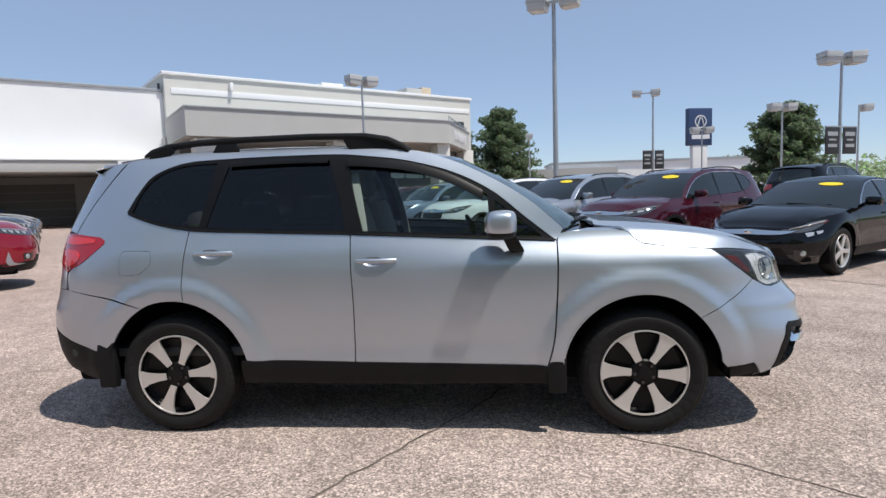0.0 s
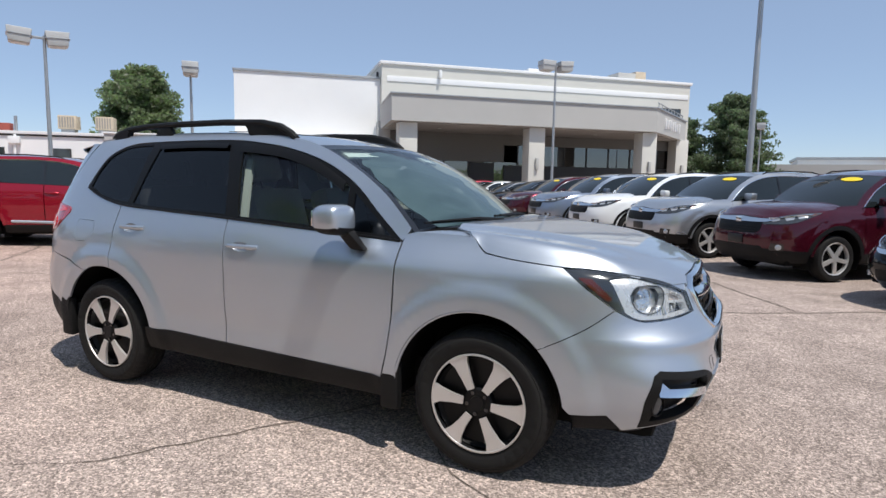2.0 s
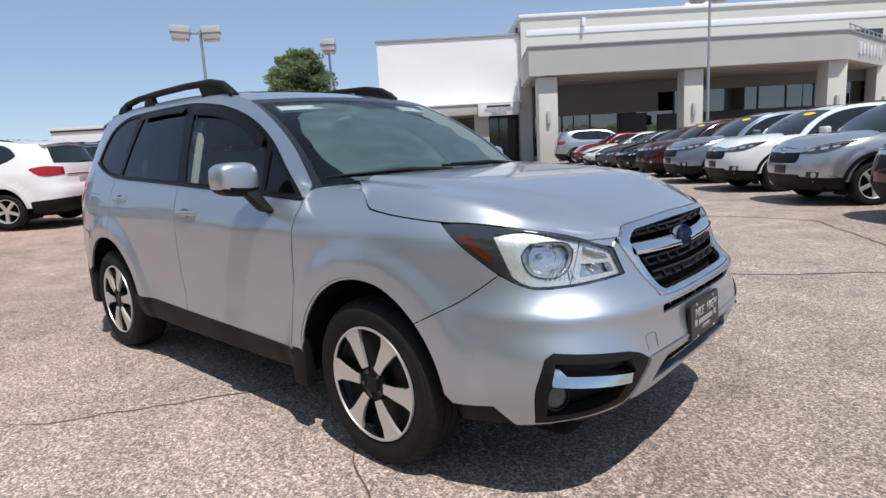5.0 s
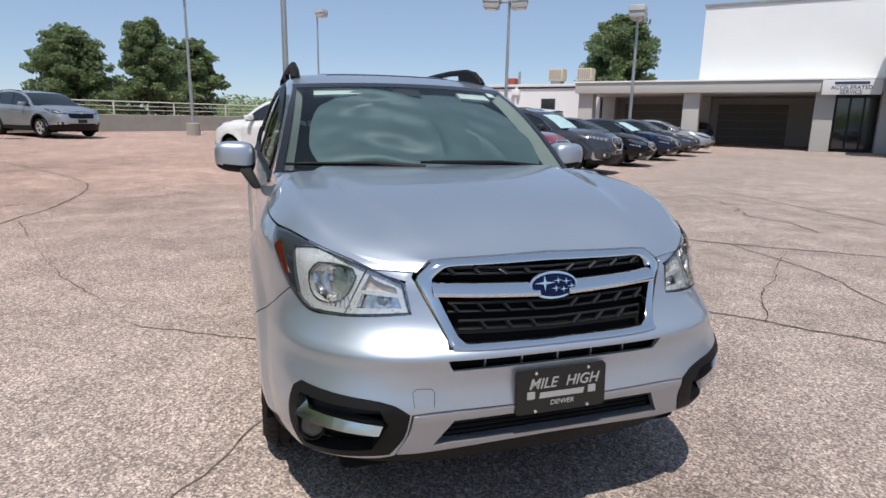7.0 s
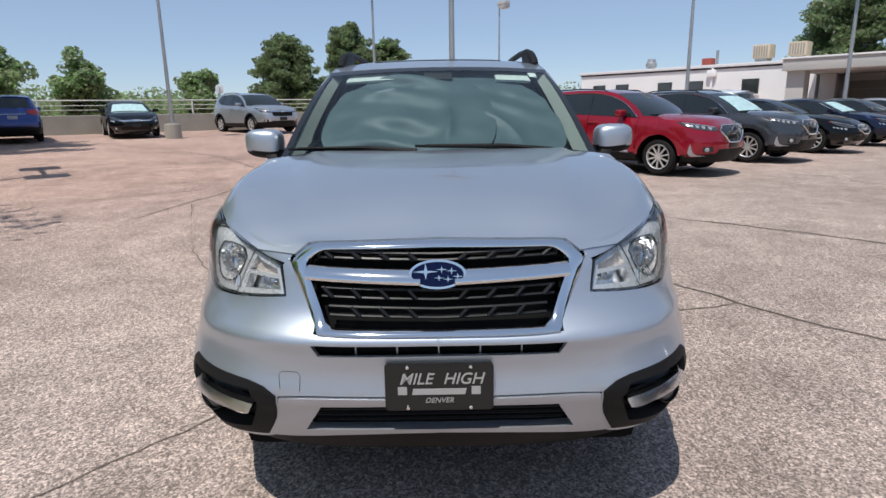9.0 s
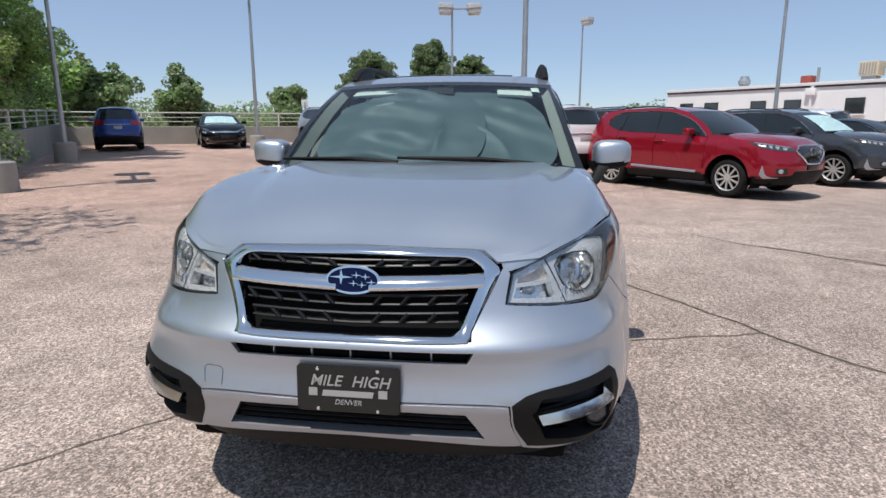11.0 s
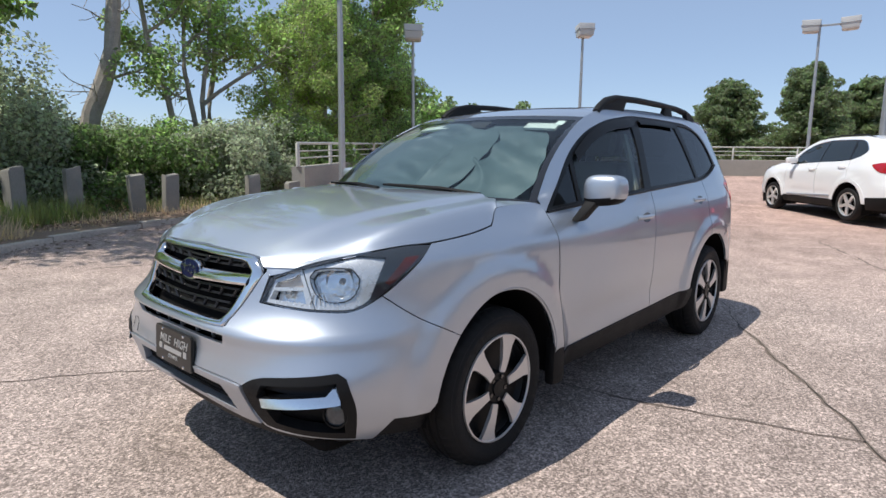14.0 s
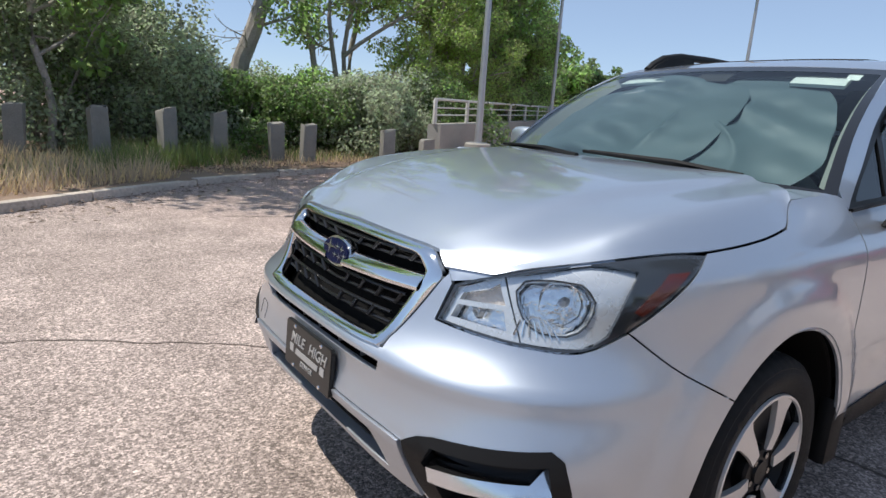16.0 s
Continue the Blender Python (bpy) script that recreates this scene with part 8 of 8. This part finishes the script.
def pine(x, y, height, spread, seed, label, count=9000, material=M_PINE, leaf=0.30, low=0.08):
    rng = np.random.default_rng(seed)
    t = thing("pine", label, "tree", "evergreens", Matrix.Translation((x, y, rise(x, y))))
    part("trunk", tube([(0, 0, -0.2), (0, 0, height * 0.5), (0, 0, height * 0.97)], [height * 0.02, height * 0.014, 0.03], 8), M_BARK, t)
    cs, rs = [], []
    for k in range(95):
        h = low + (0.96 - low) * ((k + rng.random()) / 95) ** 0.95
        prof = (1 - h * h) ** 0.6 * (0.6 + 0.5 * rng.random()) if h > 0.3 else 0.68 + 0.38 * rng.random()
        a = rng.random() * 6.28
        reach = spread * prof
        for step in (0.35, 0.5, 0.64, 0.76, 0.88, 1.0):
            q = reach * step
            sway = rng.normal(size=3) * spread * 0.035
            cs.append((math.cos(a) * q + sway[0], math.sin(a) * q + sway[1], height * h + 0.10 * q + sway[2] * 0.7))
            rs.append(spread * (0.21 - 0.10 * step) * (0.7 + 0.6 * rng.random()))
    v, f = leaves(cs, rs, int(count * 1.7), leaf * 0.85, rng, 0.7, 0.1, 2.2)
    leaf_mesh("crown", v, f, material, t)
    return t


# scrub and cottonwoods beyond the posts
def old_trunk(x, y, lean, height, r0, seed, label, forks=(), twigs=10, count=0, leaf=0.075, leafy=(0.45, 1.0), spread=1.1, material=M_COTTON):
    """A bare leaning stem with side boughs, dead twigs and loose tufts of leaves along its upper part."""
    rng = np.random.default_rng(seed)
    t = thing("tree", label, "tree", "trees", Matrix.Translation((x, y, rise(x, y))))
    way = Vector((lean[0], lean[1], 1))
    side = Vector((-0.78, 0.62, 0))
    spine = [way * (height * k / 12 - 0.2) + side * 0.09 * math.sin(0.9 * k + seed) + Vector((0.05 * math.sin(1.7 * k + seed), 0.05 * math.cos(1.3 * k), 0)) for k in range(13)]
    rad = [r0 * (1.0 - 0.055 * k) for k in range(13)]
    part("trunk", tube(spine, rad, 10), M_BARK, t)
    tips = []

    def bough(start, out, length, r):
        pts, rr = limb(start, out, length, r, rng, 7, 0.28)
        bm = tube(pts, rr, 6)
        for q in (2, 3, 4, 5, 6):
            p2, r2 = limb(pts[q], Vector(rng.normal(size=3)) * 0.8 + Vector(out), length * 0.34, rr[q] * 0.6, rng, 4, 0.45)
            tube(p2, r2, 5, True, bm)
            tips.extend(p2[2:])
        part("limb", bm, M_BARK, t)
        tips.extend(pts[4:])

    def along(z):
        k = min(11, max(0, int(z / height * 12)))
        return spine[k].lerp(spine[k + 1], z / height * 12 - k), rad[k]

    for z, out, length, r in forks:
        bough(along(z)[0], Vector(out), length, r)
    for k in range(twigs):
        z = height * (0.25 + 0.7 * rng.random())
        p, rr = along(z)
        a = rng.random() * 6.28
        pts, r2 = limb(p, (math.cos(a), math.sin(a), 0.2 * rng.normal()), 0.7 + 1.1 * rng.random(), 0.022, rng, 5, 0.5)
        bm = tube(pts, r2, 5)
        for q in (2, 3, 4):
            p3, r3 = limb(pts[q], Vector(rng.normal(size=3)), 0.5, 0.009, rng, 3, 0.5)
            tube(p3, r3, 4, True, bm)
        part("twig", bm, M_BARK, t)
        if leafy[0] < z / height < leafy[1]:
            tips.extend(pts[2:])
    if count:
        c = np.array([tuple(p) for p in tips]) + rng.normal(size=(len(tips), 3)) * 0.14
        v, f = leaves(c, spread * (0.18 + 0.22 * rng.random(len(tips))), count, leaf, rng)
        leaf_mesh("crown", v, f, material, t)
    return t


BARE = "bare leaning cottonwood trunk with a thin high crown"
old_trunk(-1.95, -14.76, (-0.19, 0.064), 9.5, 0.27, 3, "thick leaning cottonwood trunk with dead twigs", ((3.2, (-0.8, 0.5, 0.15), 1.8, 0.05), (5.2, (0.7, -0.5, 0.7), 2.6, 0.10), (6.8, (-0.8, 0.4, 0.6), 2.2, 0.08)), 12, 2600, 0.085, (0.55, 1.0))
old_trunk(-4.62, -14.80, (0.139, -0.061), 9.0, 0.105, 5, BARE, ((3.9, (0.6, -0.5, 0.5), 1.5, 0.05), (4.6, (-0.6, 0.6, 0.6), 1.7, 0.05), (6.0, (0.6, -0.4, 0.8), 1.6, 0.05)), 9, 3000, 0.085, (0.40, 1.0))
old_trunk(-5.14, -15.10, (0.022, -0.011), 9.0, 0.09, 6, BARE, ((2.9, (0.75, -0.55, 0.35), 1.3, 0.04), (4.4, (-0.7, 0.5, 0.8), 1.6, 0.05), (6.0, (0.6, -0.6, 0.7), 1.5, 0.05)), 8, 2400, 0.08, (0.42, 1.0))
old_trunk(-5.30, -15.00, (-0.06, 0.03), 8.5, 0.09, 7, BARE, ((2.75, (-0.82, 0.60, 0.82), 4.2, 0.07), (4.2, (0.6, -0.3, 0.9), 1.6, 0.05)), 7, 2200, 0.08, (0.45, 1.0))
old_trunk(-6.05, -15.76, (-0.02, 0.0), 9.0, 0.11, 8, BARE, ((4.0, (-0.8, 0.5, 0.7), 2.2, 0.06), (5.4, (0.6, -0.6, 0.8), 1.8, 0.06)), 8, 3600, 0.085, (0.38, 1.0))
CW = "tall green cottonwood with open branches behind the scrub"
LO = "airy yellow-green locust tree with fine leaves by the parapet"
broadleaf(-7.2, -13.6, 7.0, 2.2, 51, 20280, 0.052, M_LOCUST, LO, (-0.06, 0.04), 0.0, 13, 0.11, 0.36)
broadleaf(-8.6, -13.9, 7.6, 2.4, 52, 21840, 0.054, M_LOCUST, LO, (0.03, 0.05), 0.0, 13, 0.12, 0.36)
broadleaf(-10.0, -15.6, 11.5, 3.2, 11, 23400, 0.085, M_COTTON, CW, (0.02, 0.05), 0.1, 14, 0.0, 0.38)
broadleaf(-12.4, -16.0, 11.5, 3.0, 12, 23400, 0.085, M_COTTON, CW, (-0.02, 0.05), 0.1, 14, 0.0, 0.38)
broadleaf(-12.6, -15.4, 6.0, 2.3, 14, 18000, 0.075, M_COTTON, CW, (0.0, 0.05), 0.0, 11, 0.0, 0.42)
broadleaf(-15.4, -18.4, 6.6, 2.6, 15, 18000, 0.085, M_COTTON, CW, (0.0, 0.05), 0.0, 10, 0.0, 0.45)
broadleaf(0.6, -16.4, 10.0, 3.0, 33, 15000, 0.09, M_SHRUB, CW, (0.06, 0.0), 0.1, 11)
broadleaf(2.2, -18.6, 10.5, 3.4, 25, 20000, 0.095, M_COTTON, CW, (-0.05, 0.1), 0.15, 11)
broadleaf(5.6, -18.4, 10.0, 3.6, 26, 20000, 0.095, M_SHRUB, CW, (0.05, 0.1), 0.1, 10)
broadleaf(9.4, -16.6, 9.5, 3.8, 27, 22000, 0.099, M_COTTON, CW, (0.05, 0.1), 0.15, 9)
# unseen tree, added so its high crown throws shade on the lot
broadleaf(4.6, -10.0, 13.5, 3.7, 34, 9500, 0.10, M_COTTON, "leaning cottonwood added out of view to shade the edge of the lot", (-0.24, 0.15), 0.6, 9, 0.24)
old_trunk(2.2, -11.7, (0.03, 0.0), 6.5, 0.08, 13, "young cottonwood with a bright green bough over the posts", ((2.0, (-0.9, 0.25, 0.32), 2.6, 0.04), (2.7, (-0.8, 0.0, 0.6), 2.7, 0.04), (3.3, (-0.7, 0.4, 0.5), 2.3, 0.04), (2.8, (0.5, 0.6, 0.5), 2.0, 0.04)), 4, 3800, 0.105, (0.4, 1.0), 1.0)
RT = "rounded green tree beyond the parapet"
broadleaf(-23.0, -20.2, 4.0, 2.1, 28, 9000, 0.16, M_FAR, RT, (0, 0), 0.05, 9)
broadleaf(-20.0, -21.0, 3.9, 2.3, 29, 9000, 0.16, M_COTTON, RT, (0, 0), 0.05, 9)
broadleaf(-25.6, -17.3, 3.9, 1.7, 31, 7000, 0.14, M_FAR, RT, (0, 0), 0.05, 8)
broadleaf(-42.7, -18.1, 3.8, 2.0, 32, 6000, 0.2, M_FAR, RT, (0, 0), 0.05, 8)
SH, OL = "dense dark green shrub at the edge of the lot", "grey-green wild olive bush at the edge of the lot"
for k, (x, y, h, s, m, lab) in enumerate((
    (-4.2, -11.5, 1.85, 1.4, M_OLIVE, OL), (-5.7, -12.2, 2.1, 1.5, M_OLIVE, OL), (-2.9, -12.4, 1.7, 1.5, M_SHRUB, SH), (-1.7, -12.6, 1.8, 1.4, M_SHRUB, SH), (-3.7, -13.4, 2.0, 1.5, M_COTTON, SH),
    (-0.5, -12.6, 2.7, 1.6, M_OLIVE, OL), (0.7, -12.9, 3.6, 1.9, M_OLIVE, OL), (2.2, -13.0, 4.4, 2.0, M_OLIVE, OL), (3.8, -12.8, 4.6, 2.1, M_OLIVE, OL), (5.4, -12.4, 4.4, 2.2, M_SHRUB, SH), (7.4, -12.2, 3.6, 2.2, M_OLIVE, OL),
    (-6.9, -12.0, 1.9, 1.4, M_SHRUB, SH), (0.1, -14.6, 3.6, 1.9, M_SHRUB, SH), (-2.6, -16.2, 2.0, 2.2, M_OLIVE, OL), (-4.6, -16.4, 1.9, 2.0, M_SHRUB, SH), (2.2, -14.8, 5.0, 2.4, M_SHRUB, SH),
    (-13.6, -17.2, 3.0, 2.0, M_SHRUB, SH), (-16.2, -19.4, 3.2, 2.2, M_COTTON, SH), (-19.0, -22.5, 3.2, 2.4, M_COTTON, SH), (9.6, -10.2, 4.0, 2.2, M_OLIVE, OL))):
    shrub(x, y, h, s, 100 + k, 13000, 0.058, m, lab)

EV = "dense dark evergreen tree"
pine(-47.9, -13.0, 6.7, 3.4, 41, "broad pine beyond the parapet", 20000, leaf=0.16)
pine(-53.1, -8.5, 8.2, 3.5, 42, "tall pine beyond the parapet", 22000, leaf=0.16)
pine(-66.0, -5.9, 8.3, 3.4, 43, "pine beyond the parapet", 9000)
pine(-39.9, 28.5, 9.5, 4.2, 45, EV, 22000, M_PINE, low=0.04, leaf=0.17)
pine(1.3, 78.0, 12.4, 5.4, 46, EV, 20000, M_FIR, low=0.02, leaf=0.22)
pine(-5.0, 78.0, 10.2, 4.6, 47, EV, 14000, M_FIR, low=0.02, leaf=0.22)
pine(25.7, 50.4, 8.0, 4.0, 48, EV, 20000, M_FIR, low=0.02, leaf=0.18)
# low far woods all round the lot
rng = np.random.default_rng(9)
cs, rs = [], []
for k in range(1000):
    a = rng.random() * 2 * math.pi
    d = 105 + 60 * rng.random()
    x, y = d * math.cos(a), d * math.sin(a)
    h = 2.0 + 3.0 * rng.random() ** 2
    cs.append((x, y, h * 0.7 + 0.5))
    rs.append(1.8 + h * 0.5)
v, f = leaves(cs, rs, 150000, 0.42, rng, 0.6)
tagged(leaf_mesh("far_woods", v, f, M_FAR), "low line of distant trees round the horizon", "woods", kind="stuff")

# dry grass and weeds on the verge
def grass(name, count, material, label, seed, tall, band, reach):
    rng = np.random.default_rng(seed)
    k = rng.random(count)
    x = reach[0] + (reach[1] - reach[0]) * k
    lo, hi = band
    off = lo + (hi - lo) * rng.random(count) ** 1.4
    base_y = np.interp(x, [-4.4, -2.5, -1.35, -0.07, 1.42, 3.03, 8.0], [-9.1, -8.95, -8.65, -8.2, -7.25, -6.05, -2.9])
    y = base_y - off
    z = np.array([rise(a, b) for a, b in zip(x, y)]) + 0.07
    h = tall * (0.35 + 0.8 * rng.random(count)) * (0.4 + 0.6 * (np.sin(x * 2.1 + 0.7) * np.sin(y * 1.7) > -0.3))
    a = rng.random(count) * 6.28
    w = 0.006 + 0.008 * rng.random(count)
    dx, dy = np.cos(a) * w, np.sin(a) * w
    lx, ly = rng.normal(size=count) * 0.3 * h, rng.normal(size=count) * 0.3 * h
    v = np.stack([np.stack([x - dx, y - dy, z], 1), np.stack([x + dx, y + dy, z], 1), np.stack([x + lx, y + ly, z + h], 1)], 1).reshape(-1, 3)
    f = np.arange(count * 3).reshape(-1, 3)
    tagged(leaf_mesh(name, v, f, material), label, "grass", kind="stuff")


grass("dry_grass", 9000, M_STRAW, "dry straw-coloured grass along the kerb", 61, 0.36, (0.25, 4.2), (0.9, 7.9))
grass("dry_grass", 2200, M_STRAW, "thin dry grass under the scrub", 63, 0.20, (0.4, 3.2), (-4.6, 0.9))
grass("green_weeds", 5000, M_GREEN_GRASS, "green weeds among the dry grass", 62, 0.42, (1.2, 4.5), (-0.6, 1.9))
grass("green_weeds", 3500, M_GREEN_GRASS, "green weeds at the foot of the scrub", 64, 0.28, (1.0, 3.6), (-4.6, 7.9))
rng = np.random.default_rng(71)
n = 5200
x = rng.uniform(-4.6, 3.0, n)
y = np.interp(x, [-4.6, -1.35, -0.07, 1.42, 3.03], [-8.9, -8.45, -7.95, -6.95, -5.8]) - rng.normal(0.75, 0.75, n)
c = np.stack([x, y, [rise(a, b) + 0.03 + 0.10 * ease(0, 0.5, -(b + 8.0)) for a, b in zip(x, y)]], 1)
v, f = leaves(c, np.full(n, 0.02), n, 0.035, rng, 0.2)
for i in range(n):
    q = v[4 * i : 4 * i + 4]
    q[:, 2] = q[:, 2].mean() * 0.75 + q[:, 2] * 0.25
tagged(leaf_mesh("leaf_litter", v, f, M_LITTER), "scattered dry leaf litter by the kerb", "litter", kind="stuff")
